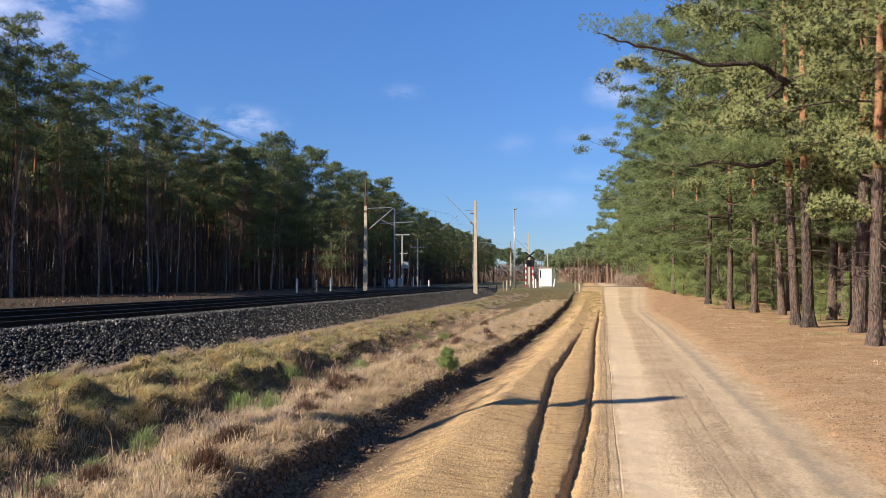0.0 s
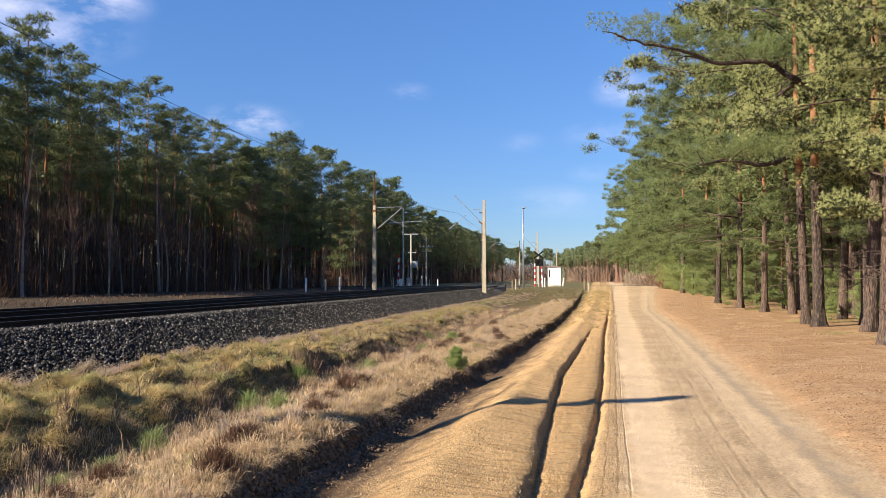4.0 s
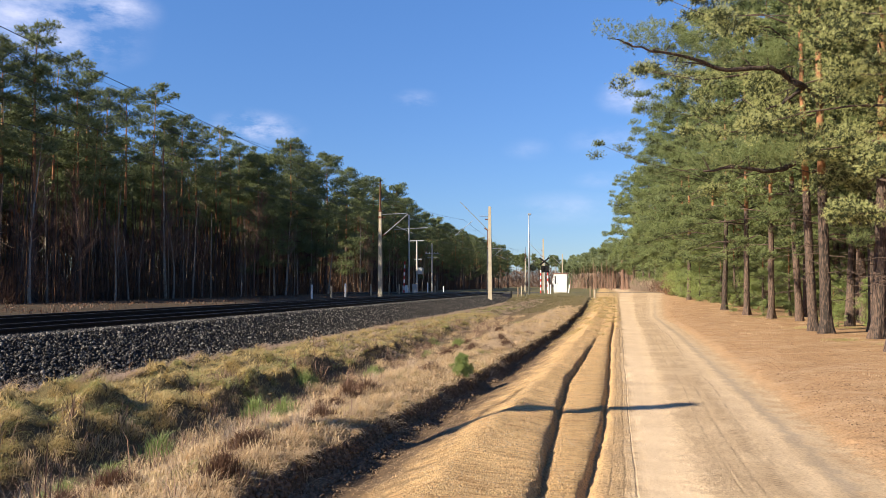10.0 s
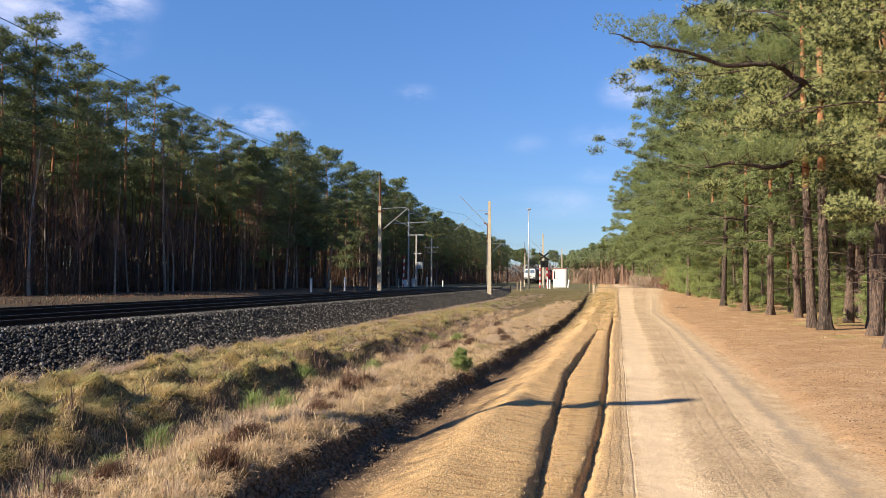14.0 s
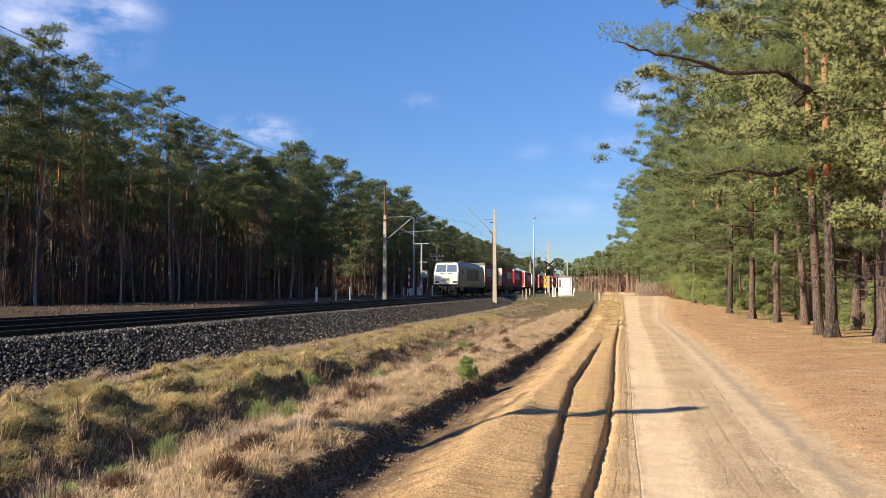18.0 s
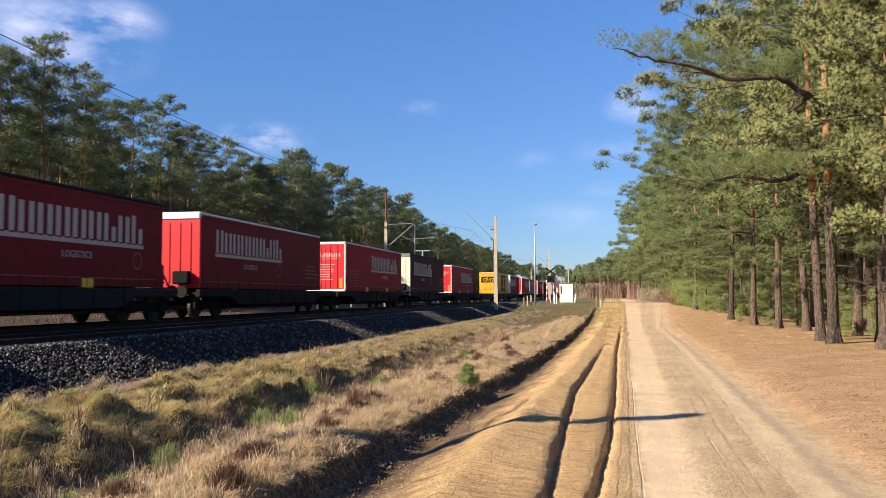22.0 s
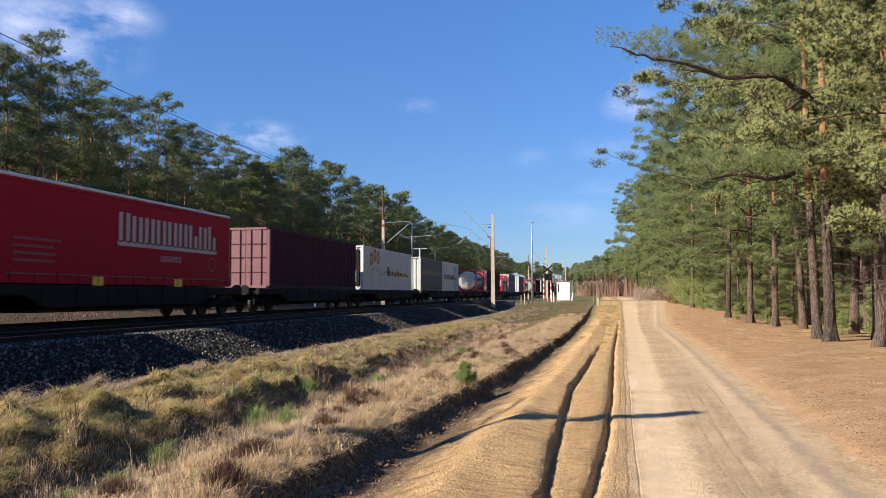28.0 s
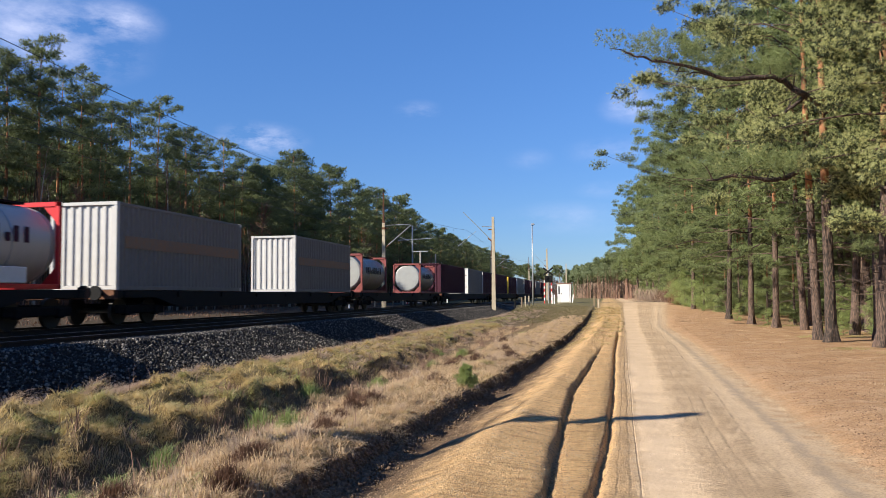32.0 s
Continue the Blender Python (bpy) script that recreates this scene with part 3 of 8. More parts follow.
def ground_z(x, y):
    """Height of the ground, and the stretch across it, at arrays x, y."""
    x, y = np.broadcast_arrays(np.asarray(x, float), np.asarray(y, float))
    z, u = np.zeros(x.shape), np.zeros(x.shape)
    heights = np.array([h for _, h in LINES])
    yf = y.ravel()
    cols = np.stack([f(yf) for f, _ in LINES]) + wander(yf)
    xf = x.ravel()
    k = np.clip((cols <= xf).sum(0) - 1, 0, len(LINES) - 2)
    a, b = cols[k, np.arange(len(xf))], cols[k + 1, np.arange(len(xf))]
    t = np.clip((xf - a) / (b - a), 0, 1)
    # the ruts shallow out as the track climbs
    levels = np.repeat(heights[:, None], len(xf), 1)
    for rows, a, b in (((21, 22, 23), 16, 30), ((24, 25, 26), 28, 46)):
        f = smooth_step(a, b, yf)
        for q in rows:
            levels[q] = levels[q] * (1 - f) + 0.055 * f
    f = smooth_step(18, 42, yf)
    for q, flat in ((11, -0.10), (12, -0.14), (13, -0.04)):  # the ditch runs out
        levels[q] = levels[q] * (1 - f) + flat * f
    side = np.arange(len(xf))
    zf = levels[k, side] + (levels[k + 1, side] - levels[k, side]) * t
    uf = k + t
    wild = np.where(uf < 16, 0.045, np.where(uf < 20, 0.03, np.where(uf < 27, 0.028, np.where(uf < 31.5, 0.010 - 0.007 * smooth_step(14, 30, yf), 0.025 - 0.013 * smooth_step(20, 45, yf)))))
    bump = ripple(xf, yf, 1.0) * wild + ripple(xf + 5, yf + 3, 3.1) * wild * 0.55
    bank = np.where((uf > 7.5) & (uf < 10.3), np.maximum(0, ripple(xf, yf * 0.8, 2.0) + 0.35 * ripple(xf + 2, yf, 3.7)) * (0.25 - 0.16 * smooth_step(16, 36, yf)), 0)
    r = rise(xf, yf)
    level = np.where(xf < -20, heights[3], RISE - 0.02) + np.maximum(0, np.abs(xf) - 200) * 0.001
    level = np.where(xf > 12, np.interp(xf, (12, 40), (RISE - 0.02, 0.7)), level)
    zf = (zf + bank) * (1 - r) + level * r + bump
    z.flat, u.flat = zf, uf
    return z, u, r.reshape(x.shape)


def height(x, y):
    return float(ground_z(np.array([x]), np.array([y]))[0][0])


def build_ground():
    ys = [-460, -300, -150, -80, -40, -25, -12, -5, 0]
    y = 0.0
    while y < 1500:
        y += 0.06 if y < 16 and y > 4 else 0.25 if y < 4 else 0.2 if y < 30 else 0.5 if y < 60 else 1.2 if y < 110 else 12 if y < 300 else 100
        ys.append(y)
    ys = np.array(ys)
    counts = [1, 1, 3, 4, 2, 8, 3, 10, 10, 5, 6, 4, 6, 5, 6, 4, 3, 4, 4, 6, 7, 3, 3, 3, 3, 3, 4, 3, 6, 8, 4, 5, 6, 8, 6, 10, 3, 1]
    fr = np.concatenate([k + np.arange(c) / c for k, c in enumerate(counts)] + [[len(LINES) - 1]])
    k = np.minimum(fr.astype(int), len(LINES) - 2)
    t = fr - k
    cols = (np.stack([f(ys) for f, _ in LINES]) + wander(ys)).T
    xs = cols[:, k] * (1 - t) + cols[:, k + 1] * t
    yy = np.repeat(ys[:, None], len(fr), 1)
    zz, uu, rr = ground_z(xs, yy)
    nx, ny = len(fr), len(ys)
    verts = np.stack([xs, yy, zz], 2).reshape(-1, 3)
    i = (np.arange(ny - 1)[:, None] * nx + np.arange(nx - 1)).ravel()
    tris = np.concatenate([np.stack([i, i + 1, i + nx + 1], 1), np.stack([i, i + nx + 1, i + nx], 1)])
    me = array_mesh("ground", verts, tris)
    for name, values in (("across", uu), ("level", rr)):
        me.attributes.new(name, "FLOAT", "POINT").data.foreach_set("value", values.astype(np.float32).ravel())
    me.polygons.foreach_set("use_smooth", [True] * len(me.polygons))
    return me


def ground_material():
    m = bpy.data.materials.new("sand_grass_and_needles")
    m.use_nodes = True
    n, l = m.node_tree.nodes, m.node_tree.links
    p = n["Principled BSDF"]
    p.inputs["Roughness"].default_value = 0.95
    p.inputs["Specular IOR Level"].default_value = 0.2
    geo = n.new("ShaderNodeNewGeometry")
    def tex(s, detail=6.0, rough=0.55, vector=None):
        t = n.new("ShaderNodeTexNoise")
        t.inputs["Scale"].default_value, t.inputs["Detail"].default_value, t.inputs["Roughness"].default_value = s, detail, rough
        l.new(vector or geo.outputs["Position"], t.inputs["Vector"])
        return t.outputs["Fac"]
    def calc(op, a, b, clamp=False):
        t = n.new("ShaderNodeMath")
        t.operation, t.use_clamp = op, clamp
        for i, v in enumerate((a, b)):
            if isinstance(v, (int, float)):
                t.inputs[i].default_value = v
            else:
                l.new(v, t.inputs[i])
        return t.outputs[0]
    def ramp(v, stops):
        t = n.new("ShaderNodeValToRGB")
        e = t.color_ramp.elements
        while len(e) < len(stops):
            e.new(0.5)
        for k, (at, c) in zip(e, stops):
            k.position, k.color = at, (*c, 1)
        l.new(v, t.inputs[0])
        return t.outputs[0]
    def blend(f, a, b):
        t = n.new("ShaderNodeMix")
        t.data_type = "RGBA"
        for s, v in (("Factor", f), ("A", a), ("B", b)):
            if isinstance(v, tuple):
                t.inputs[s].default_value = (*v, 1)
            elif isinstance(v, (int, float)):
                t.inputs[s].default_value = v
            else:
                l.new(v, t.inputs[s])
        return t.outputs["Result"]
    across, level = n.new("ShaderNodeAttribute"), n.new("ShaderNodeAttribute")
    across.attribute_name, level.attribute_name = "across", "level"
    fine, mid, broad = tex(38), tex(4.0), tex(0.9, 8, 0.7)
    wob = calc("MULTIPLY", calc("SUBTRACT", mid, 0.5), 1.6)
    u = calc("DIVIDE", calc("ADD", across.outputs["Fac"], wob), float(len(LINES)))
    N = float(len(LINES))
    grass, soil = (0.15, 0.12, 0.055), (0.15, 0.10, 0.06)
    spoil, sand, needle = (0.76, 0.505, 0.25), (0.55, 0.41, 0.262), (0.45, 0.28, 0.15)
    # first two stops carry the wood's shade on the far verge as colour
    stops = [(0.0, (0.06, 0.045, 0.03)), (5.5 / N, (0.06, 0.045, 0.03)), (6.5 / N, (0.12, 0.09, 0.055)), (8.0 / N, grass), (11.0 / N, (0.15, 0.11, 0.065)), (13.0 / N, (0.16, 0.115, 0.06)), (15.8 / N, (0.27, 0.19, 0.10)),
             (16.2 / N, soil), (17.6 / N, soil), (18.7 / N, (0.12, 0.08, 0.048)), (19.2 / N, (0.34, 0.23, 0.12)), (19.5 / N, spoil), (25.2 / N, (0.66, 0.43, 0.205)), (26.4 / N, (0.47, 0.32, 0.17)), (27.1 / N, sand), (29.8 / N, sand),
             (30.1 / N, (0.46, 0.31, 0.18)), (30.7 / N, needle), (1.0, (0.20, 0.12, 0.06))]
    col = ramp(u, stops)
    col = blend(calc("MULTIPLY", level.outputs["Fac"], calc("LESS_THAN", across.outputs["Fac"], 19.0)), col, blend(mid, (0.16, 0.135, 0.07), (0.10, 0.10, 0.042)))
    # lanes of the sand track: smooth pale, trodden middle, greyer side; long streaks drawn out by wheels
    slow = calc("ADD", calc("MULTIPLY", tex(0.16, 0), 0.5), -0.25)
    def band(a, b, soft, stray=None):
        up = n.new("ShaderNodeMapRange")
        up.interpolation_type = "SMOOTHSTEP"
        up.inputs["From Min"].default_value, up.inputs["From Max"].default_value = a - soft, a + soft
        down = n.new("ShaderNodeMapRange")
        down.interpolation_type = "SMOOTHSTEP"
        down.inputs["From Min"].default_value, down.inputs["From Max"].default_value = b + soft, b - soft
        for t in (up, down):
            l.new(calc("ADD", across.outputs["Fac"], stray or calc("MULTIPLY", calc("SUBTRACT", mid, 0.5), 0.5)), t.inputs["Value"])
        return calc("MULTIPLY", up.outputs[0], down.outputs[0])
    place = n.new("ShaderNodeSeparateXYZ")
    l.new(geo.outputs["Position"], place.inputs[0])
    near = n.new("ShaderNodeMapRange")
    near.inputs["From Min"].default_value, near.inputs["From Max"].default_value, near.inputs["To Min"].default_value, near.inputs["To Max"].default_value = 32.0, 80.0, 1.0, 0.2
    l.new(place.outputs[1], near.inputs["Value"])
    near = near.outputs[0]
    drawn = n.new("ShaderNodeMapping")
    drawn.inputs["Scale"].default_value = (9.0, 0.35, 1.0)
    l.new(geo.outputs["Position"], drawn.inputs["Vector"])
    streak = tex(1.6, 5, 0.6, drawn.outputs[0])
    grey = calc("MULTIPLY", band(29.54, 29.66, 0.10), calc("ADD", calc("MULTIPLY", broad, 0.9), calc("MULTIPLY", streak, 0.7)), True)
    col = blend(calc("MULTIPLY", calc("MULTIPLY", grey, near), 0.9), col, (0.30, 0.245, 0.19))
    pale = calc("MAXIMUM", band(26.75, 28.2, 0.26), calc("MULTIPLY", band(29.25, 29.42, 0.08), 0.6))
    col = blend(calc("MULTIPLY", calc("MULTIPLY", pale, near), 0.35), col, (0.53, 0.405, 0.275))
    middle = calc("MAXIMUM", band(28.3, 29.1, 0.08), band(26.0, 26.55, 0.12))
    lines = n.new("ShaderNodeMapRange")
    lines.inputs["From Min"].default_value, lines.inputs["From Max"].default_value = 0.54, 0.66
    l.new(streak, lines.inputs["Value"])
    col = blend(calc("MULTIPLY", lines.outputs[0], calc("MULTIPLY", calc("ADD", calc("MULTIPLY", middle, 0.6), 0.2), 0.40), True), col, (0.24, 0.18, 0.12))
    tracks = None
    for at, wide in ((26.25, 0.03), (26.55, 0.05), (26.8, 0.03), (28.64, 0.02), (28.86, 0.028), (29.17, 0.022)):
        one = band(at, at + wide, wide, slow)
        tracks = one if tracks is None else calc("MAXIMUM", tracks, one)
    gaps = n.new("ShaderNodeMapRange")
    gaps.inputs["From Min"].default_value, gaps.inputs["From Max"].default_value = 0.44, 0.58
    l.new(tex(0.9, 6, 0.65), gaps.inputs["Value"])
    col = blend(calc("MULTIPLY", calc("MULTIPLY", calc("MULTIPLY", tracks, near), gaps.outputs[0]), 0.9), col, (0.19, 0.14, 0.095))
    sep = n.new("ShaderNodeSeparateXYZ")
    l.new(geo.outputs["Position"], sep.inputs[0])
    wave = calc("SINE", calc("ADD", calc("ADD", calc("MULTIPLY", sep.outputs[1], 72.0), calc("MULTIPLY", sep.outputs[0], 26.0)), calc("MULTIPLY", tex(1.2, 3, 0.5), 9.0)), 0.0)
    patch = n.new("ShaderNodeMapRange")
    patch.inputs["From Min"].default_value, patch.inputs["From Max"].default_value = 0.46, 0.62
    l.new(tex(1.6, 5, 0.65), patch.inputs["Value"])
    lug = calc("MAXIMUM", band(28.98, 29.13, 0.02, slow), calc("MULTIPLY", band(28.42, 28.56, 0.03, slow), 0.6))
    tread = calc("MULTIPLY", calc("MULTIPLY", wave, lug), patch.outputs[0])
    col = blend(calc("MULTIPLY", calc("MAXIMUM", tread, 0.0), 0.8, True), col, (0.19, 0.14, 0.09))
    crumbs = n.new("ShaderNodeMapRange")
    crumbs.inputs["From Min"].default_value, crumbs.inputs["From Max"].default_value = 0.56, 0.63
    l.new(tex(55, 3, 0.7), crumbs.inputs["Value"])
    rough_patch = n.new("ShaderNodeMapRange")
    rough_patch.inputs["From Min"].default_value, rough_patch.inputs["From Max"].default_value = 0.40, 0.56
    l.new(tex(0.8, 5, 0.6), rough_patch.inputs["Value"])
    col = blend(calc("MULTIPLY", calc("MULTIPLY", crumbs.outputs[0], rough_patch.outputs[0]), calc("MULTIPLY", middle, 0.55)), col, (0.23, 0.165, 0.105))
    col = blend(calc("MULTIPLY", middle, calc("MULTIPLY", calc("ADD", rough_patch.outputs[0], 0.35), 0.32)), col, (0.36, 0.25, 0.145))
    # needles and bare patches under the pines
    under = band(30.5, 39.0, 0.4)
    bare = n.new("ShaderNodeMapRange")
    bare.inputs["From Min"].default_value, bare.inputs["From Max"].default_value = 0.46, 0.62
    l.new(tex(0.8, 8, 0.75), bare.inputs["Value"])
    col = blend(calc("MULTIPLY", under, calc("MULTIPLY", bare.outputs[0], 0.6)), col, (0.54, 0.38, 0.235))
    patches = n.new("ShaderNodeMapRange")
    patches.inputs["From Min"].default_value, patches.inputs["From Max"].default_value = 0.50, 0.66
    l.new(tex(5.0, 8, 0.75), patches.inputs["Value"])
    col = blend(calc("MULTIPLY", under, calc("MULTIPLY", patches.outputs[0], 0.55)), col, (0.25, 0.14, 0.07))
    litter = n.new("ShaderNodeMapRange")
    litter.inputs["From Min"].default_value, litter.inputs["From Max"].default_value = 0.55, 0.64
    l.new(tex(11, 8, 0.8), litter.inputs["Value"])
    col = blend(calc("MULTIPLY", under, calc("MULTIPLY", litter.outputs[0], 0.7)), col, (0.14, 0.075, 0.04))
    far_bank = calc("MULTIPLY", band(18.5, 26.6, 0.5), calc("MULTIPLY", calc("SUBTRACT", 1.0, near), calc("ADD", mid, 0.3)), True)
    col = blend(far_bank, col, (0.34, 0.25, 0.12))
    dull = calc("MULTIPLY", band(26.6, 31.0, 0.4), calc("MULTIPLY", calc("SUBTRACT", 1.0, near), rough_patch.outputs[0]))
    col = blend(calc("MULTIPLY", dull, 0.4), col, (0.36, 0.25, 0.15))
    # straw and drag marks on the bladed bank
    bank = band(19.2, 24.2, 0.4)
    slant = n.new("ShaderNodeMapping")
    slant.inputs["Rotation"].default_value = (0, 0, radians(-38))
    slant.inputs["Scale"].default_value = (2.0, 13.0, 1.0)
    l.new(geo.outputs["Position"], slant.inputs["Vector"])
    drag = tex(1.6, 8, 0.7, slant.outputs[0])
    marks = n.new("ShaderNodeMapRange")
    marks.inputs["From Min"].default_value, marks.inputs["From Max"].default_value = 0.50, 0.60
    l.new(drag, marks.inputs["Value"])
    col = blend(calc("MULTIPLY", bank, calc("MULTIPLY", marks.outputs[0], 0.75)), col, (0.40, 0.225, 0.095))
    combed = n.new("ShaderNodeMapRange")
    combed.inputs["From Min"].default_value, combed.inputs["From Max"].default_value = 0.46, 0.36
    l.new(drag, combed.inputs["Value"])
    col = blend(calc("MULTIPLY", bank, calc("MULTIPLY", combed.outputs[0], 0.6)), col, (0.80, 0.57, 0.30))
    straw = n.new("ShaderNodeMapRange")
    straw.inputs["From Min"].default_value, straw.inputs["From Max"].default_value = 0.53, 0.62
    l.new(tex(21, 8, 0.8), straw.inputs["Value"])
    col = blend(calc("MULTIPLY", bank, calc("MULTIPLY", straw.outputs[0], 0.6)), col, (0.74, 0.52, 0.27))
    dapple = ramp(fine, [(0.3, (0.42, 0.38, 0.34)), (0.52, (1, 1, 1)), (0.72, (1.25, 1.2, 1.1))])
    t = n.new("ShaderNodeMix")
    t.data_type, t.blend_type = "RGBA", "MULTIPLY"
    l.new(calc("SUBTRACT", 0.8, calc("MAXIMUM", calc("MULTIPLY", pale, 0.62), calc("MAXIMUM", calc("MULTIPLY", band(27.0, 29.9, 0.12), 0.3), calc("MULTIPLY", bank, 0.35)))), t.inputs["Factor"])
    l.new(col, t.inputs["A"])
    l.new(dapple, t.inputs["B"])
    t2 = n.new("ShaderNodeMix")
    t2.data_type, t2.blend_type = "RGBA", "MULTIPLY"
    t2.inputs["Factor"].default_value = 0.4
    l.new(t.outputs["Result"], t2.inputs["A"])
    l.new(ramp(broad, [(0.3, (0.62, 0.58, 0.52)), (0.7, (1.2, 1.2, 1.2))]), t2.inputs["B"])
    l.new(t2.outputs["Result"], p.inputs["Base Color"])
    b1, b2 = n.new("ShaderNodeBump"), n.new("ShaderNodeBump")
    b1.inputs["Distance"].default_value = 0.03
    l.new(calc("SUBTRACT", 0.85, calc("MULTIPLY", pale, 0.7)), b1.inputs["Strength"])
    b2.inputs["Strength"].default_value, b2.inputs["Distance"].default_value = 0.6, 0.07
    l.new(tex(60, 4), b1.inputs["Height"])
    relief = calc("ADD", calc("MULTIPLY", tex(9, 8, 0.7), calc("SUBTRACT", 1.0, calc("MULTIPLY", pale, 0.75))), calc("ADD", calc("MULTIPLY", calc("SUBTRACT", tread, calc("MULTIPLY", tracks, 0.9)), 0.2), calc("ADD", calc("MULTIPLY", calc("MULTIPLY", calc("ADD", drag, tex(15, 8, 0.75)), bank), 0.9), calc("MULTIPLY", calc("MULTIPLY", streak, middle), 0.25))))
    l.new(relief, b2.inputs["Height"])
    l.new(b2.outputs[0], b1.inputs["Normal"])
    l.new(b1.outputs[0], p.inputs["Normal"])
    return m


ground = new("ground", build_ground())
ground.data.materials.append(ground_material())
tagged(ground, "sandy ground with dry grass banks, ruts and pine needles", "ground", kind="structure")

# ---- the railway ----
def build_railway():
    bed = Shape()
    ys = [-440.0, -250.0, -120.0, -60.0, -40.0] + [float(v) for v in range(-30, 121, 3)] + [160.0, 220.0, 300.0, 500.0, 900.0, 1400.0]
    rings = []
    for y in ys:
        lo = 0.0 if y < 75 else min(0.42, (y - 75) / 40 * 0.42)
        w = 0.04 * math.sin(y * 0.7)
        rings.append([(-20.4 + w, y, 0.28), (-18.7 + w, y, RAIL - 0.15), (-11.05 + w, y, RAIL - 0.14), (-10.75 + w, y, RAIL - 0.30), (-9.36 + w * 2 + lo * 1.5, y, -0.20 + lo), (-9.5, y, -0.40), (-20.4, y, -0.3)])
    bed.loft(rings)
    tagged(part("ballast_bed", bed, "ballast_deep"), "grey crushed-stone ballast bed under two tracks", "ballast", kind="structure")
    profile = [(-0.07, 0), (-0.07, 0.015), (-0.012, 0.035), (-0.012, 0.125), (-0.036, 0.135), (-0.036, 0.168), (0.036, 0.168), (0.036, 0.135), (0.012, 0.125), (0.012, 0.035), (0.07, 0.015), (0.07, 0)]
    block = Shape().box(-1.3, 1.3, -0.13, 0.13, -0.18, 0.02, 0.025).mesh("sleeper")
    block.materials.append(M["sleeper"])
    for name, x, label in (("railway_track", NEAR_TRACK, "near railway track of rusty rails on concrete sleepers"), ("railway_track", FAR_TRACK, "far railway track of rusty rails on concrete sleepers")):
        track = thing(name, label, "railway track", "two railway tracks", at=(x, 0, RAIL - 0.172))
        for side in (-0.7535, 0.7535):
            body = Shape().loft([[(side + px, y, pz) for px, pz in profile] for y in (-430, 1400)])
            head = Shape().loft([[(side + px, y, pz) for px, pz in ((-0.034, 0.169), (-0.03, 0.173), (0.03, 0.173), (0.034, 0.169))] for y in (-430, 1400)])
            rail = part("rail", body, "rail_side", track)
            part("rail_head", head, "rail_head", rail, "bright worn running surface")
        for k in range(150 if x == NEAR_TRACK else 120):
            ob = new("sleeper", block)
            ob.parent, ob.location = track, (0, 8 + k * 0.6, 0)


def stones(name, n, where, size, mat, label, seed):
    """Loose crushed stones lying on a surface; where gives n places."""
    rng = np.random.default_rng(seed)
    p = where(rng, n)
    base = np.array([(1, 0, 0), (-1, 0, 0), (0, 1, 0), (0, -1, 0), (0, 0, 1), (0, 0, -1)], float)
    faces = np.array([(0, 2, 4), (2, 1, 4), (1, 3, 4), (3, 0, 4), (2, 0, 5), (1, 2, 5), (3, 1, 5), (0, 3, 5)])
    q, _ = np.linalg.qr(rng.normal(size=(n, 3, 3)))
    v = base[None] * rng.uniform(0.55, 1.15, (n, 6, 1)) * rng.uniform(0.7, 1.3, (n, 1, 3))
    v = np.einsum("nij,nkj->nki", q, v) * rng.uniform(*size, (n, 1, 1)) + p[:, None]
    me = array_mesh(name, v.reshape(-1, 3), (faces[None] + np.arange(n)[:, None, None] * 6).reshape(-1, 3))
    me.materials.append(M[mat])
    return tagged(new(name, me), label, "stones", kind="stuff")


def ballast_places(rng, n):
    y = 6 + 84 * rng.random(n) ** 1.6
    t = rng.random(n)
    lo = np.clip((y - 75) / 40, 0, 1) * 0.42
    x = np.interp(t, (0, 0.3, 0.42, 1), (-12.0, -11.05, -10.75, -9.28)) + rng.normal(0, 0.03, n)
    z = np.interp(t, (0, 0.3, 0.42, 1), (RAIL - 0.15, RAIL - 0.13, RAIL - 0.29, -0.20)) + lo * np.clip((t - 0.42) / 0.58, 0, 1) + 0.01
    return np.stack([x + 0.04 * np.sin(y * 0.7), y, z], 1)


build_railway()
stones("ballast_stones", 46000, ballast_places, (0.018, 0.050), "ballast", "crushed grey ballast stones on the track shoulder", 3)


# ---- trees ----
def blades(rng, places, n, spread, length, width, lift, flat=0.7, tuft=1):
    """n needle blades round each place, in tufts of so many: corners and faces. lift turns them upwards."""
    c = np.repeat(places, max(1, n // tuft), 0)
    r = np.repeat(spread, max(1, n // tuft))[:, None] if hasattr(spread, "__len__") else spread
    off = rng.normal(size=(len(c), 3))
    off /= np.linalg.norm(off, axis=1, keepdims=True)
    off *= rng.random((len(c), 1)) ** 0.45
    off[:, 2] *= flat
    p, off = np.repeat(c + off * r, tuft, 0), np.repeat(off, tuft, 0)
    k = len(p)
    d = off * 0.9 + rng.normal(size=(k, 3)) * (0.55 if tuft == 1 else 0.6) + np.array([0, 0, lift])
    if tuft > 1:
        d += np.repeat(rng.normal(size=(len(c), 3)) * 0.45, tuft, 0)
    d /= np.linalg.norm(d, axis=1, keepdims=True)
    s = np.cross(d, rng.normal(size=(k, 3)))
    s /= np.linalg.norm(s, axis=1, keepdims=True)
    ln, w = length * rng.uniform(0.6, 1.3, (k, 1)), width * rng.uniform(0.7, 1.3, (k, 1))
    v = np.stack([p - s * w / 2, p + s * w / 2, p + d * ln], 1).reshape(-1, 3)
    return v, np.arange(k * 3).reshape(-1, 3)


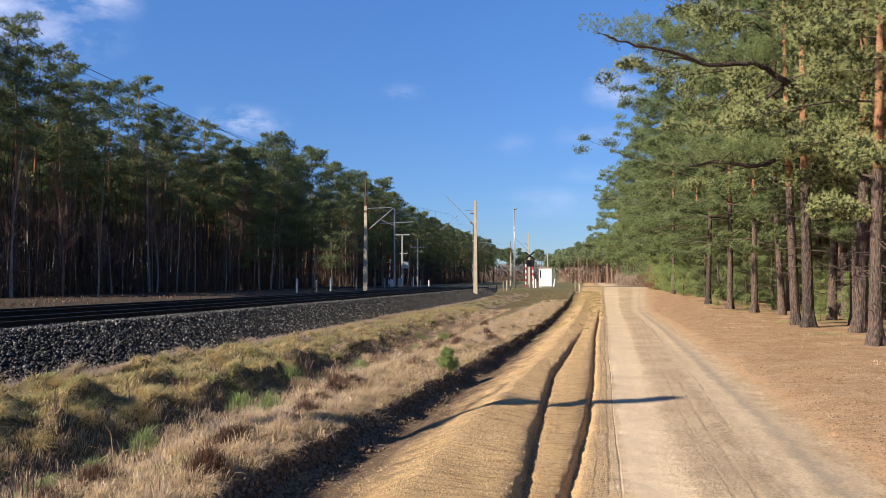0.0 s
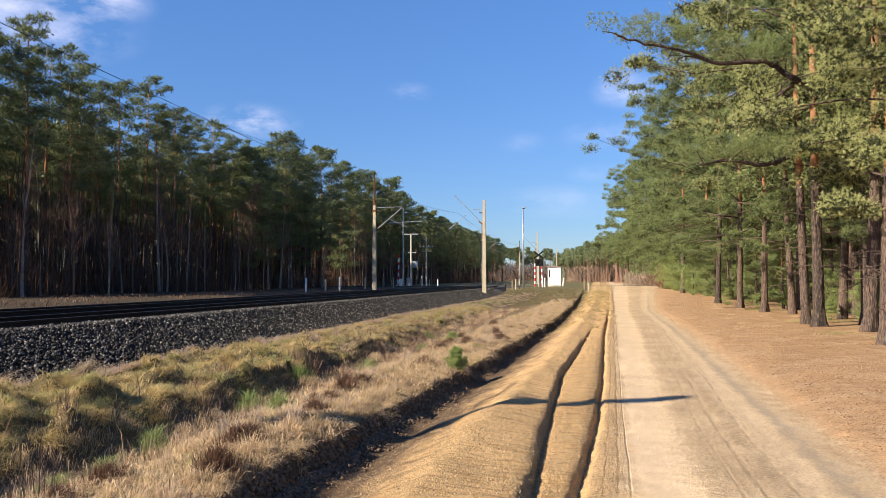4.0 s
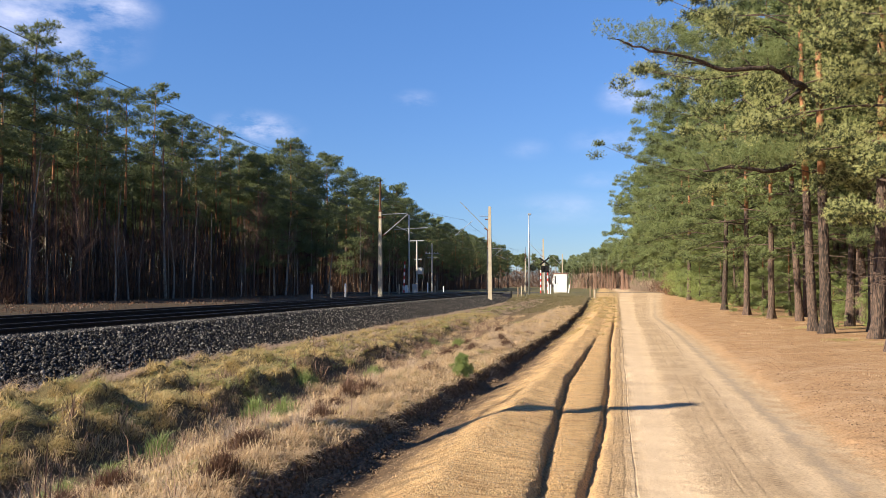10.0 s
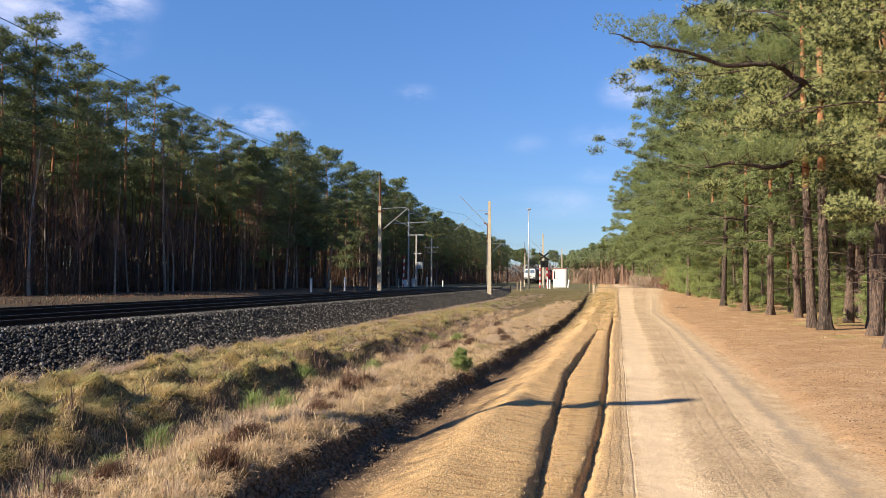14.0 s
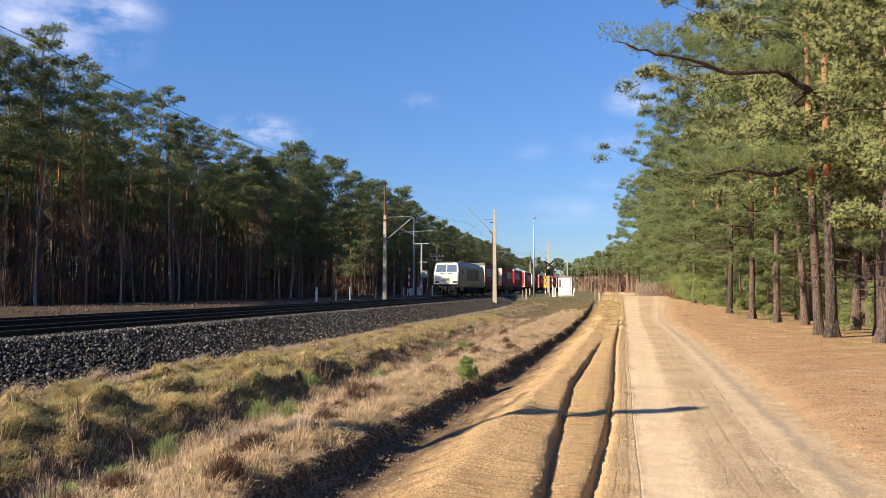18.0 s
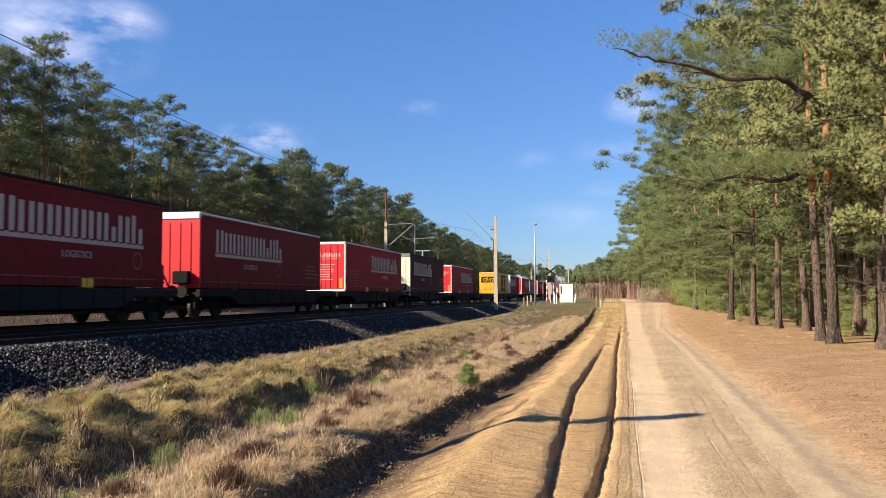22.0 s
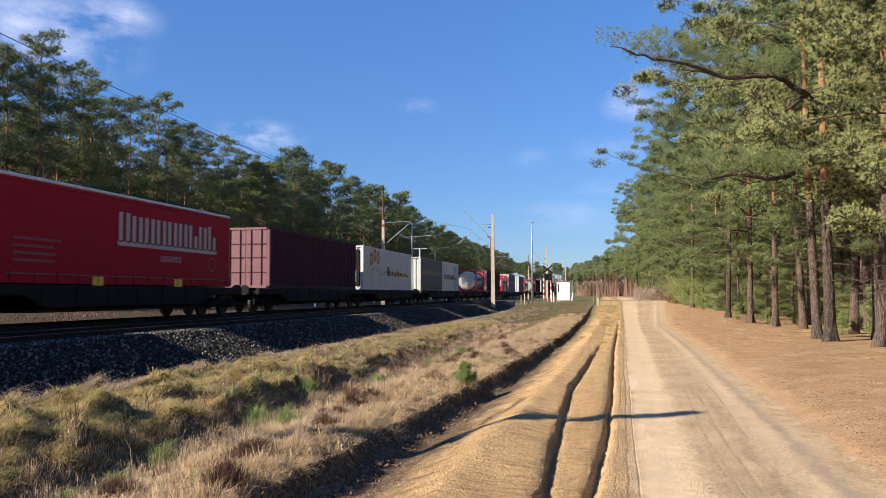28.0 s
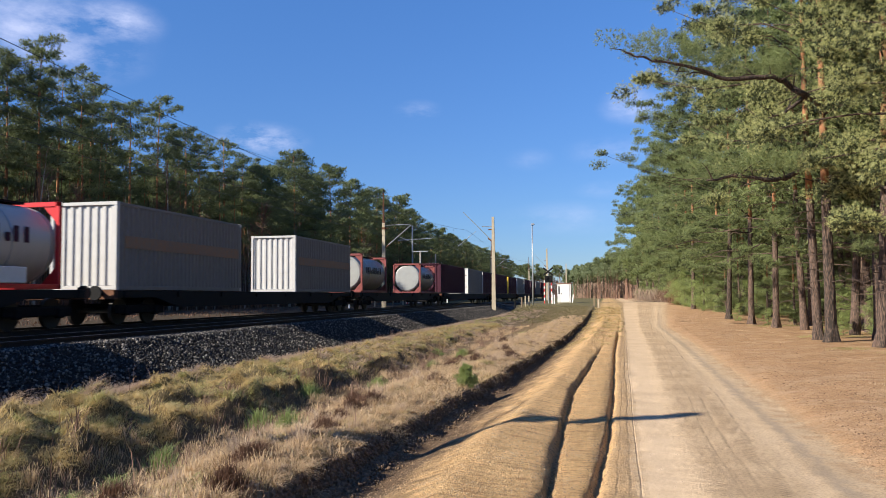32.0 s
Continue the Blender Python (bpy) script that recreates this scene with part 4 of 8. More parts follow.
def sprays(rng, places, sizes, shoots, needles, length, width, reach, flat):
    """Shoots like bottle brushes, fanning out and up from each place, each set round with needles."""
    c = np.repeat(places, shoots, 0)
    r = np.repeat(sizes, shoots)[:, None]
    off = rng.normal(size=(len(c), 3))
    off /= np.linalg.norm(off, axis=1, keepdims=True)
    off *= rng.random((len(c), 1)) ** 0.4
    off[:, 2] *= flat
    base = c + off * r
    d = off * 1.0 + rng.normal(size=off.shape) * 0.4 + np.array([0, 0, 0.55])
    d /= np.linalg.norm(d, axis=1, keepdims=True)
    long = reach * rng.uniform(0.55, 1.2, (len(c), 1))
    base, d, long = (np.repeat(q, needles, 0) for q in (base, d, long))
    k = len(base)
    p = base + d * long * rng.random((k, 1)) ** 0.7
    out = np.cross(d, rng.normal(size=(k, 3)))
    out /= np.linalg.norm(out, axis=1, keepdims=True)
    out = out * 0.8 + d * rng.uniform(0.25, 0.9, (k, 1))
    out /= np.linalg.norm(out, axis=1, keepdims=True)
    s = np.cross(out, rng.normal(size=(k, 3)))
    s /= np.linalg.norm(s, axis=1, keepdims=True)
    ln, w = length * rng.uniform(0.7, 1.25, (k, 1)), width * rng.uniform(0.7, 1.3, (k, 1))
    v = np.stack([p - s * w / 2, p + s * w / 2, p + out * ln], 1).reshape(-1, 3)
    return v, np.arange(k * 3).reshape(-1, 3)


def pine_meshes(seed, tall, bare, reach, limbs, clumps, per, length, width, lean=0.0, trunk=0.16, side_bias=0.0, flat=0.6, blob=0.55, mat="needles", dead=0, low_orange=0.45, tuft=1, inner=0, rugged=False, shoot=0.0):
    """Trunk (below), upper trunk, limbs and crown of a pine. bare: share of the trunk without crown. side_bias: longer limbs towards -x."""
    rng = np.random.default_rng(seed)
    bend = [rng.normal(0, 0.02 * tall) for _ in range(2)]
    def axis(t):
        return Vector((bend[0] * math.sin(t * 2.6) + lean * tall * t * t, bend[1] * math.sin(t * 2.1 + 0.5), tall * t))
    def girth(t):
        return trunk * (1 - 0.88 * t) * (1 + 0.35 * max(0, 0.03 - t) / 0.03)
    low = Shape().tube([axis(t) - Vector((0, 0, 0.25 if t == 0 else 0)) for t in np.linspace(0, low_orange, 6)], [girth(t) for t in np.linspace(0, low_orange, 6)], 9, False).mesh("trunk", True)
    if rugged:  # furrowed bark plates
        rings, sides = 64, 30
        c = np.array([tuple(axis(t) - Vector((0, 0, 0.25 if t == 0 else 0))) for t in np.linspace(0, low_orange, rings)])
        g = np.array([girth(t) for t in np.linspace(0, low_orange, rings)])
        a = np.linspace(0, 2 * np.pi, sides, endpoint=False)[None]
        z = c[:, 2:3]
        own = np.random.default_rng(seed + 5000)
        p1, p2 = own.uniform(0, 6, 2)
        plates = np.sin(a * 7 + 1.6 * np.sin(z * 2.3 + p1) + 0.8 * np.sin(z * 7 + a * 2)) + 0.6 * np.sin(z * 9 + 2 * np.sin(a * 5 + p2)) + 0.5 * own.normal(size=(rings, sides))
        r = g[:, None] * (1 + 0.05 * np.clip(plates, -1.4, 1.0)) + 0.05 * np.exp(-z / 0.25) * np.cos(a * 4 + p1)
        v = np.stack([c[:, :1] + r * np.cos(a), c[:, 1:2] + r * np.sin(a), np.repeat(z, sides, 1)], 2).reshape(-1, 3)
        i, j = np.meshgrid(np.arange(rings - 1), np.arange(sides), indexing="ij")
        q = (j + 1) % sides
        f = np.concatenate([np.stack([i * sides + j, i * sides + q, (i + 1) * sides + q], 2).reshape(-1, 3), np.stack([i * sides + j, (i + 1) * sides + q, (i + 1) * sides + j], 2).reshape(-1, 3)])
        low = array_mesh("trunk", v, f)
        low.polygons.foreach_set("use_smooth", [True] * len(low.polygons))
    high = Shape().tube([axis(t) for t in np.linspace(low_orange, 1, 7)], [girth(t) for t in np.linspace(low_orange, 1, 7)], 7).mesh("upper_trunk", True)
    wood, spots, sizes = Shape(), [], []
    for i in range(limbs):
        t = bare + (0.985 - bare) * ((i + rng.random()) / limbs)
        a = i * 2.399 + rng.normal(0, 0.4)
        q = (t - bare) / (1 - bare)
        shape = (0.55 + 0.45 * min(1, q / 0.25)) * (1 - 0.72 * q ** 1.6)
        out = reach * shape * rng.uniform(0.6, 1.1) * (1 + side_bias * max(0, -math.cos(a)))
        rise_ = rng.uniform(0.05, 0.35) + 0.55 * q
        p0 = axis(t)
        d = Vector((math.cos(a), math.sin(a), 0))
        pts = [p0 + d * out * s + Vector((0, 0, out * (rise_ * s - 0.28 * s * s * (1 - q)))) + Vector((rng.normal(0, 0.09), rng.normal(0, 0.09), rng.normal(0, 0.08))) * out * min(s, 0.6) * 1.3 for s in (0, 0.3, 0.6, 1.0)]
        r = max(0.012, girth(t) * 0.33)
        wood.tube(pts, [r, r * 0.75, r * 0.5, r * 0.2], 5, False)
        spots.append(pts[3])
        sizes.append(blob * 0.6)
        for j in range(clumps):
            s = (0.42 if shoot else 0.32) + (0.62 if shoot else 0.72) * (j + rng.random()) / clumps
            k = min(2, int(s * 3))
            base = pts[k].lerp(pts[k + 1], min(1.15, s * 3 - k)) if k < 3 else pts[3]
            side = d.cross(Vector((0, 0, 1))) * rng.normal(0, 0.22 + 0.2 * s) * out * 0.7
            spots.append(base + side + Vector((0, 0, rng.normal(0.06, 0.1) * out * 0.5)))
            sizes.append(blob * rng.uniform(0.6, 1.25) * (0.75 + 0.25 * shape))
    for i in range(dead):
        t = bare * rng.uniform(0.25, 0.98)
        a, out = rng.uniform(0, 6.28), rng.uniform(0.15, 1.0) ** 1.6 * min(reach, 3.2) * 0.6
        p0 = axis(t)
        d = Vector((math.cos(a), math.sin(a), rng.uniform(-0.35, 0.25)))
        kink = Vector((rng.normal(0, 0.12), rng.normal(0, 0.12), rng.normal(0, 0.08))) * out
        wood.tube([p0, p0 + d * out * 0.4 + kink, p0 + d * out * 0.75 + kink * 0.2, p0 + d * out + kink + Vector((0, 0, -0.15 * out))], [0.015, 0.011, 0.008, 0.004], 4, False)
    spots.append(axis(1.0))
    sizes.append(blob * 0.7)
    if shoot:
        v, f = sprays(rng, np.array([tuple(p) for p in spots]), np.array(sizes), max(1, per // tuft), tuft, length, width, shoot, flat)
    else:
        v, f = blades(rng, np.array([tuple(p) for p in spots]), per, np.array(sizes), length, width, 0.35, flat, tuft)
    crown = array_mesh("crown", v, f)
    out = dict(trunk=low, upper_trunk=high, limb_work=wood.mesh("limb_work"), crown=crown)
    # dark fill blades paint the shade inside the crown
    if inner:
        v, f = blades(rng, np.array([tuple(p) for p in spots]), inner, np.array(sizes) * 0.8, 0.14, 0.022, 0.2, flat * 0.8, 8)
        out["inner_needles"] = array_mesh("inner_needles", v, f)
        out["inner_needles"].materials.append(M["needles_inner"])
    for key, mm in (("trunk", "bark"), ("upper_trunk", "bark_orange"), ("limb_work", "bark"), ("crown", mat)):
        out[key].materials.append(M[mm])
    return out


def plant_pine(meshes, x, y, turn, size, label, group, name="pine_tree", sink=0.0):
    tree = thing(name, label, "tree", group, at=(x, y, height(x, y) - sink), turn=turn)
    tree.scale = (size, size, size)
    for key, me in meshes.items():
        ob = new(key, me)
        ob.parent = tree
        if key in ("limb_work", "twig_work", "crown", "inner_needles"):
            tagged(ob, kind="stuff")
    return tree


def joined_woods(name, label, places, variants, mat_trunk, mat_crown):
    """Far trees, joined: trunks and crowns as two meshes of stuff under one thing."""
    woods = thing(name, label, "woods", kind="stuff")
    for keys, title, mat in ((("trunk", "upper_trunk"), "trunks", mat_trunk), (("crown",), "crowns", mat_crown)):
        vs, fs, o = [], [], 0
        data = []
        for m in variants:
            v_all, f_all, k = [], [], 0
            for key in keys:
                me = m[key]
                v = np.empty(len(me.vertices) * 3, np.float32)
                me.vertices.foreach_get("co", v)
                me.calc_loop_triangles()
                f = np.empty(len(me.loop_triangles) * 3, np.int32)
                me.loop_triangles.foreach_get("vertices", f)
                v_all.append(v.reshape(-1, 3))
                f_all.append(f.reshape(-1, 3) + k)
                k += len(me.vertices)
            data.append((np.concatenate(v_all), np.concatenate(f_all)))
        for i, (x, y, z, s, a) in enumerate(places):
            v, f = data[i % len(data)]
            c, sn = math.cos(a), math.sin(a)
            w = v @ np.array([[c, sn, 0], [-sn, c, 0], [0, 0, 1]]) * s + (x, y, z)
            vs.append(w)
            fs.append(f + o)
            o += len(v)
        me = array_mesh(title, np.concatenate(vs), np.concatenate(fs))
        me.materials.append(M[mat])
        ob = new(title, me)
        ob.parent = woods
        tagged(ob, kind="stuff")
    return woods


def bare_meshes(seed, tall, twigs=60, pale=True):
    rng = np.random.default_rng(seed)
    stem = Shape()
    lean = rng.normal(0, 0.08, 2)
    def axis(t):
        return Vector((lean[0] * tall * t * t + 0.1 * math.sin(t * 5), lean[1] * tall * t * t, tall * t))
    stem.tube([axis(t) - Vector((0, 0, 0.2 if t == 0 else 0)) for t in np.linspace(0, 1, 8)], [0.085 * (1 - 0.9 * t) for t in np.linspace(0, 1, 8)], 6, False)
    fine = Shape()
    for i in range(twigs):
        t = rng.uniform(0.3, 0.98)
        a, out = rng.uniform(0, 6.28), tall * 0.24 * (1.1 - t) * rng.uniform(0.5, 1.2) + 0.3
        d = Vector((math.cos(a), math.sin(a), rng.uniform(0.7, 1.5))).normalized()
        p = axis(t)
        e = p + d * out
        fine.tube([p, p + d * out * 0.5 + Vector((rng.normal(0, 0.05), rng.normal(0, 0.05), 0)), e], [0.013, 0.008, 0.004], 3, False)
        for j in range(4):
            s = rng.uniform(0.35, 1)
            d2 = (d + Vector((rng.normal(0, 0.5), rng.normal(0, 0.5), rng.normal(0, 0.4)))).normalized()
            q = p + d * out * s
            fine.tube([q, q + d2 * out * 0.4], [0.006, 0.003], 3, False)
    out = dict(trunk=stem.mesh("trunk", True), twig_work=fine.mesh("twig_work"))
    out["trunk"].materials.append(M["bark_pale" if pale else "twig"])
    out["twig_work"].materials.append(M["twig"])
    return out


def build_left_wood():
    rng = np.random.default_rng(11)
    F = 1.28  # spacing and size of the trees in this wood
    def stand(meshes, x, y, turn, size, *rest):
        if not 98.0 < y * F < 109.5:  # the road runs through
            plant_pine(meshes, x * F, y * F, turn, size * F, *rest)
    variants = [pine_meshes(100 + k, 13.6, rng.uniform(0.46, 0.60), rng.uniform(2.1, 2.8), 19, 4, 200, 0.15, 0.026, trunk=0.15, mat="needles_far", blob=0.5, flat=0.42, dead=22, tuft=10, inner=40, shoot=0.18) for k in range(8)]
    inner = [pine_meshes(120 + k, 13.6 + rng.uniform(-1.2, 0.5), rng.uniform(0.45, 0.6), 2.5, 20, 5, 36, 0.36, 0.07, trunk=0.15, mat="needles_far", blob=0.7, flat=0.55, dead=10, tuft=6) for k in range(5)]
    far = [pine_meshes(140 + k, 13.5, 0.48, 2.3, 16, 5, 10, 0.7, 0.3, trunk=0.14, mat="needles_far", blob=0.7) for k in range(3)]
    labels = ("tall pine with bare trunk at the wood's edge", "slender pine with high dark crown in the wood")
    # the tops that stand out against the sky: place along the line and height
    tops = ((43.4, 16.8), (45.7, 17.8), (49.0, 16.9), (52.9, 17.5), (56.4, 16.4), (60.5, 17.8), (63.7, 15.9), (67.7, 15.6), (72.1, 16.6), (75.5, 15.6), (79.5, 15.4), (83.0, 15.6))
    crest = line_of((38, 16.2), (50, 15.8), (60, 16.2), (66, 15.4), (80, 15.0), (90, 16.0), (135, 16.6), (150, 15.6), (190, 15.2), (300, 15.0))
    for k, (y, tall) in enumerate(tops):
        plant_pine(variants[k % 8], -35.5 + rng.uniform(-0.7, 0.7), y, rng.uniform(0, 360), (tall - 0.6) / 13.6, labels[0], "pines along the railway")
    y = 31.0
    while y < 236:
        for row, x in enumerate((-28.0, -30.6, -33.5)):
            if row == 2 and y > 150:
                continue
            px, py = x + rng.uniform(-1.1, 1.0), y + rng.uniform(-1.1, 1.1)
            if y > 100:
                px += 1.5
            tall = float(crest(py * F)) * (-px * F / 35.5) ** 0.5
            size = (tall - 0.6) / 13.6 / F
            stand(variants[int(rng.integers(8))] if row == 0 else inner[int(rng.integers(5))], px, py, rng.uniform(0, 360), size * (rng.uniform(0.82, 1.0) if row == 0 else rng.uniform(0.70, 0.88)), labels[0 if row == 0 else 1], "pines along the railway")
        y += 2.35 if y < 110 else 2.8
    full = [pine_meshes(180 + k, 13.0, 0.16 + 0.06 * k, 3.3, 38, 5, 240, 0.16, 0.03, trunk=0.16, mat="needles_far", blob=0.66, flat=0.45, dead=4, tuft=10, inner=60, shoot=0.2) for k in range(3)]
    for k, (y, tall) in enumerate(((77.5, 14.6), (82, 15.0), (86.7, 17.6), (90.5, 16.2), (94.0, 16.2), (97.5, 17.6), (110, 17.5), (114.5, 16.6), (120.3, 17.6), (127, 16.6), (133.7, 18.2), (141, 16.6), (150, 16.2), (159, 15.6), (171, 15.6), (180, 15.0), (187, 15.4), (197, 15.0), (208, 15.0), (220, 15.0), (233, 15.0), (247, 15.0), (262, 15.0), (278, 15.0))):
        plant_pine(full[k % 3], -34.2 + rng.uniform(-0.7, 0.7), y, rng.uniform(0, 360), (tall - 0.6) / 13.0, "broad full-crowned pine at the wood's edge", "pines along the railway")
    tall_bare = [bare_meshes(210 + k, 8.0, 170, k == 1) for k in range(2)]
    for k, (x, y, s) in enumerate(((-26.0, 58.6, 1.0), (-25.6, 84, 1.05), (-25.5, 88, 0.85), (-26.2, 47, 0.8), (-26.4, 38, 0.85))):
        stand(tall_bare[k % 2], x, y, rng.uniform(0, 360), s, "leafless birch with a haze of reddish twigs", "bare birches at the wood's edge", "birch_tree")
    places = []
    for row in range(7):
        y = 28.0
        while y < 240:
            x = -36.5 - row * 3.2 + rng.uniform(-1.3, 1.3)
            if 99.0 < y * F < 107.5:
                y += 3.0
                continue
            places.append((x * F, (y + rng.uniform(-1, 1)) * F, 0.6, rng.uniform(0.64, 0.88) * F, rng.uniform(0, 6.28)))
            y += 3.0
    # extra rows out of view, added to throw shade on the far verge
    for row in range(5):
        for k in range(16):
            places.append((-45.0 - row * 4.0 + rng.uniform(-1.4, 1.4), 25.0 - k * 4.2 + rng.uniform(-1.5, 1.5), 0.6, rng.uniform(0.75, 0.95), rng.uniform(0, 6.28)))
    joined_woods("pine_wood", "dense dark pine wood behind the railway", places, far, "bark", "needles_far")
    bare = [bare_meshes(200 + k, 5.2 + k * 0.6) for k in range(5)]
    y = 32.0
    while y < 130:
        x = -26.3 + rng.uniform(-1.0, 0.9)
        stand(bare[int(rng.integers(5))], x, y, rng.uniform(0, 360), rng.uniform(0.6, 1.25), "leafless young birch at the edge of the pines", "bare birches at the wood's edge", "birch_tree")
        y += rng.uniform(1.6, 4.2)


def build_far_woods():
    rng = np.random.default_rng(12)
    far = [pine_meshes(160 + k, 13.5, 0.70, 2.0, 12, 5, 18, 0.55, 0.2, trunk=0.085, mat="needles", blob=0.85) for k in range(3)]
    places = []
    for row in range(6):
        for k in range(32):
            x = -10.5 + k * 1.95 + rng.uniform(-0.9, 0.9)
            places.append((x, 232 + row * 3.2 + rng.uniform(-1, 1), -0.3, rng.uniform(0.56, 0.70), rng.uniform(0, 6.28)))
    for k in range(28):
        y = 146 + k * 3.2
        edge = float(np.interp(y, (146, 180, 232), (4.6, 0.0, -8.0)))
        for row in range(5):
            places.append((edge + row * 2.7 + rng.uniform(-0.9, 0.9), y + rng.uniform(-1.2, 1.2), 0.4, float(np.interp(y, (146, 232), (0.66, 0.62))) * rng.uniform(0.85, 1.1), rng.uniform(0, 6.28)))
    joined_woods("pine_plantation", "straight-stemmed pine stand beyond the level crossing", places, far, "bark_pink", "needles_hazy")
    full = [pine_meshes(166 + k, 13.5, 0.22, 2.6, 22, 5, 26, 0.5, 0.17, trunk=0.13, mat="needles", blob=0.75) for k in range(3)]
    places = []
    for row in range(4):
        for k in range(16):
            x = -9.5 + k * 1.7 + rng.uniform(-0.8, 0.8)
            places.append((x, 266 + row * 5 + rng.uniform(-2, 2), -0.2, float(np.interp(x, (-9, -5, -1, 6), (0.50, 0.66, 0.95, 1.15))) * rng.uniform(0.85, 1.05), rng.uniform(0, 6.28)))
    joined_woods("hazy_pine_wood", "full-crowned pine wood behind the straight stand", places, full, "bark", "needles_hazy")
    places = []
    for row in range(4):
        for k in range(60):
            x = -130 + k * 4.2 + rng.uniform(-2, 2)
            if -23.5 < x < -8.5:
                continue
            places.append((x, 430 + row * 7 + rng.uniform(-3, 3), 0.4, rng.uniform(0.9, 1.3), rng.uniform(0, 6.28)))
    for k in range(40):
        places.append((-30 + k * 1.6, 820 + rng.uniform(-8, 8), 0.4, rng.uniform(1.1, 1.6), rng.uniform(0, 6.28)))
    joined_woods("distant_pine_wood", "distant dark pine wood closing the clearing", places, far, "bark", "needles_far")


def winding(path, steps, rng):
    """A crooked but unbroken line through the points of a limb."""
    out = []
    for k in range(len(path) - 1):
        p0, p1, p2, p3 = path[max(0, k - 1)], path[k], path[k + 1], path[min(len(path) - 1, k + 2)]
        for i in range(steps):
            t = i / steps
            q = 0.5 * (2 * p1 + (p2 - p0) * t + (2 * p0 - 5 * p1 + 4 * p2 - p3) * t * t + (3 * p1 - p0 - 3 * p2 + p3) * t * t * t)
            out.append(q + Vector(rng.normal(0, 0.018, 3)) * (i > 0))
    return out + [path[-1]]


def build_right_wood():
    rng = np.random.default_rng(21)
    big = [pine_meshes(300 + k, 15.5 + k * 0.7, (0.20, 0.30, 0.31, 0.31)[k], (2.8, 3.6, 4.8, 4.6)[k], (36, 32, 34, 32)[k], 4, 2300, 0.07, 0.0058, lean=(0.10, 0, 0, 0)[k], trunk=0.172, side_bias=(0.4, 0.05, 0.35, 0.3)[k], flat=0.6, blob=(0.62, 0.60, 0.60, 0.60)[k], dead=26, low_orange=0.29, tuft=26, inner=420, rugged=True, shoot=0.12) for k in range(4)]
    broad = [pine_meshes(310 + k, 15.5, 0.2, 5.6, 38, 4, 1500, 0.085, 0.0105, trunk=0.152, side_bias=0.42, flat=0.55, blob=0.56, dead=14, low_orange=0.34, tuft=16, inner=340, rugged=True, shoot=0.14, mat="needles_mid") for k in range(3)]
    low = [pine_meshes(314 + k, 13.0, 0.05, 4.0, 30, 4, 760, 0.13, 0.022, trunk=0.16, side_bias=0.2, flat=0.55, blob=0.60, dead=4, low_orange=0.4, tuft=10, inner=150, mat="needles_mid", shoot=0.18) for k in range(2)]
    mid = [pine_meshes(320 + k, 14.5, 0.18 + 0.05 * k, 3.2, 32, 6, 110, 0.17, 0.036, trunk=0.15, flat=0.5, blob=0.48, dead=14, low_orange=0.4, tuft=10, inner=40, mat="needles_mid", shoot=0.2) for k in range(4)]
    far = [pine_meshes(340 + k, 14, 0.35, 2.6, 18, 5, 9, 0.7, 0.26, trunk=0.17, blob=0.75, dead=0) for k in range(3)]
    edge = [(6.38, 20.3, 0, 50, 0.9), (7.43, 25.1, 1, 25, 1.05), (6.82, 27.2, 2, -30, 1.0), (6.76, 28.8, 3, 12, 0.9), (7.42, 38.9, 4, -5, 0.95), (7.15, 43.4, 5, 8, 1.0), (6.95, 50.0, 6, 0, 1.0), (8.4, 28.2, 4, 80, 0.9), (8.2, 18.0, 3, 30, 0.95)]
    for x, y, k, turn, size in edge:
        RIGHT.append((x, y))
        plant_pine((big + broad)[k], x, y, turn, size, "big old pine with rugged bark beside the sand track", "old pines beside the sand track")
    for x, y, k, s in ((11.4, 24.5, 2, 1.0), (9.9, 35.0, 3, 0.95), (9.6, 52.0, 0, 0.95), (12.8, 29.0, 1, 1.0), (8.6, 56.0, 2, 0.9)):
        plant_pine(broad[k % 3], x, y, rng.uniform(-40, 40), s, "big old pine with wide crown in the wood", "old pines beside the sand track")
        RIGHT.append((x, y))
    away = pine_meshes(318, 15.5, 0.2, 4.4, 30, 4, 760, 0.13, 0.024, trunk=0.16, side_bias=0.6, flat=0.55, blob=0.62, dead=8, low_orange=0.34, tuft=10, inner=150, mat="needles_mid", shoot=0.18)
    for x, y, turn in ((7.6, 60, 10), (6.5, 65, 10), (6.5, 71, -25), (6.5, 79, 15), (6.6, 88, -10)):
        plant_pine(away, x, y, turn, 0.95, "big old pine with wide crown over the bend of the track", "old pines beside the sand track")
    for x, y, turn, size in ((6.8, 110, 10, 0.98), (6.4, 117, -10, 1.02), (6.0, 125, 15, 1.04), (5.6, 133, -15, 1.0), (5.2, 141, 5, 0.95)):
        plant_pine(away, x, y, turn, size, "big old pine with wide crown beyond the bend of the track", "old pines beside the sand track")
    # two old limbs that reach out over the sand track
    host = [o for o in bpy.data.objects if o.name.startswith("pine_tree") and abs(o.location.x - 6.82) < 0.01 and abs(o.location.y - 27.2) < 0.01][0]
    back = host.matrix_basis.inverted()
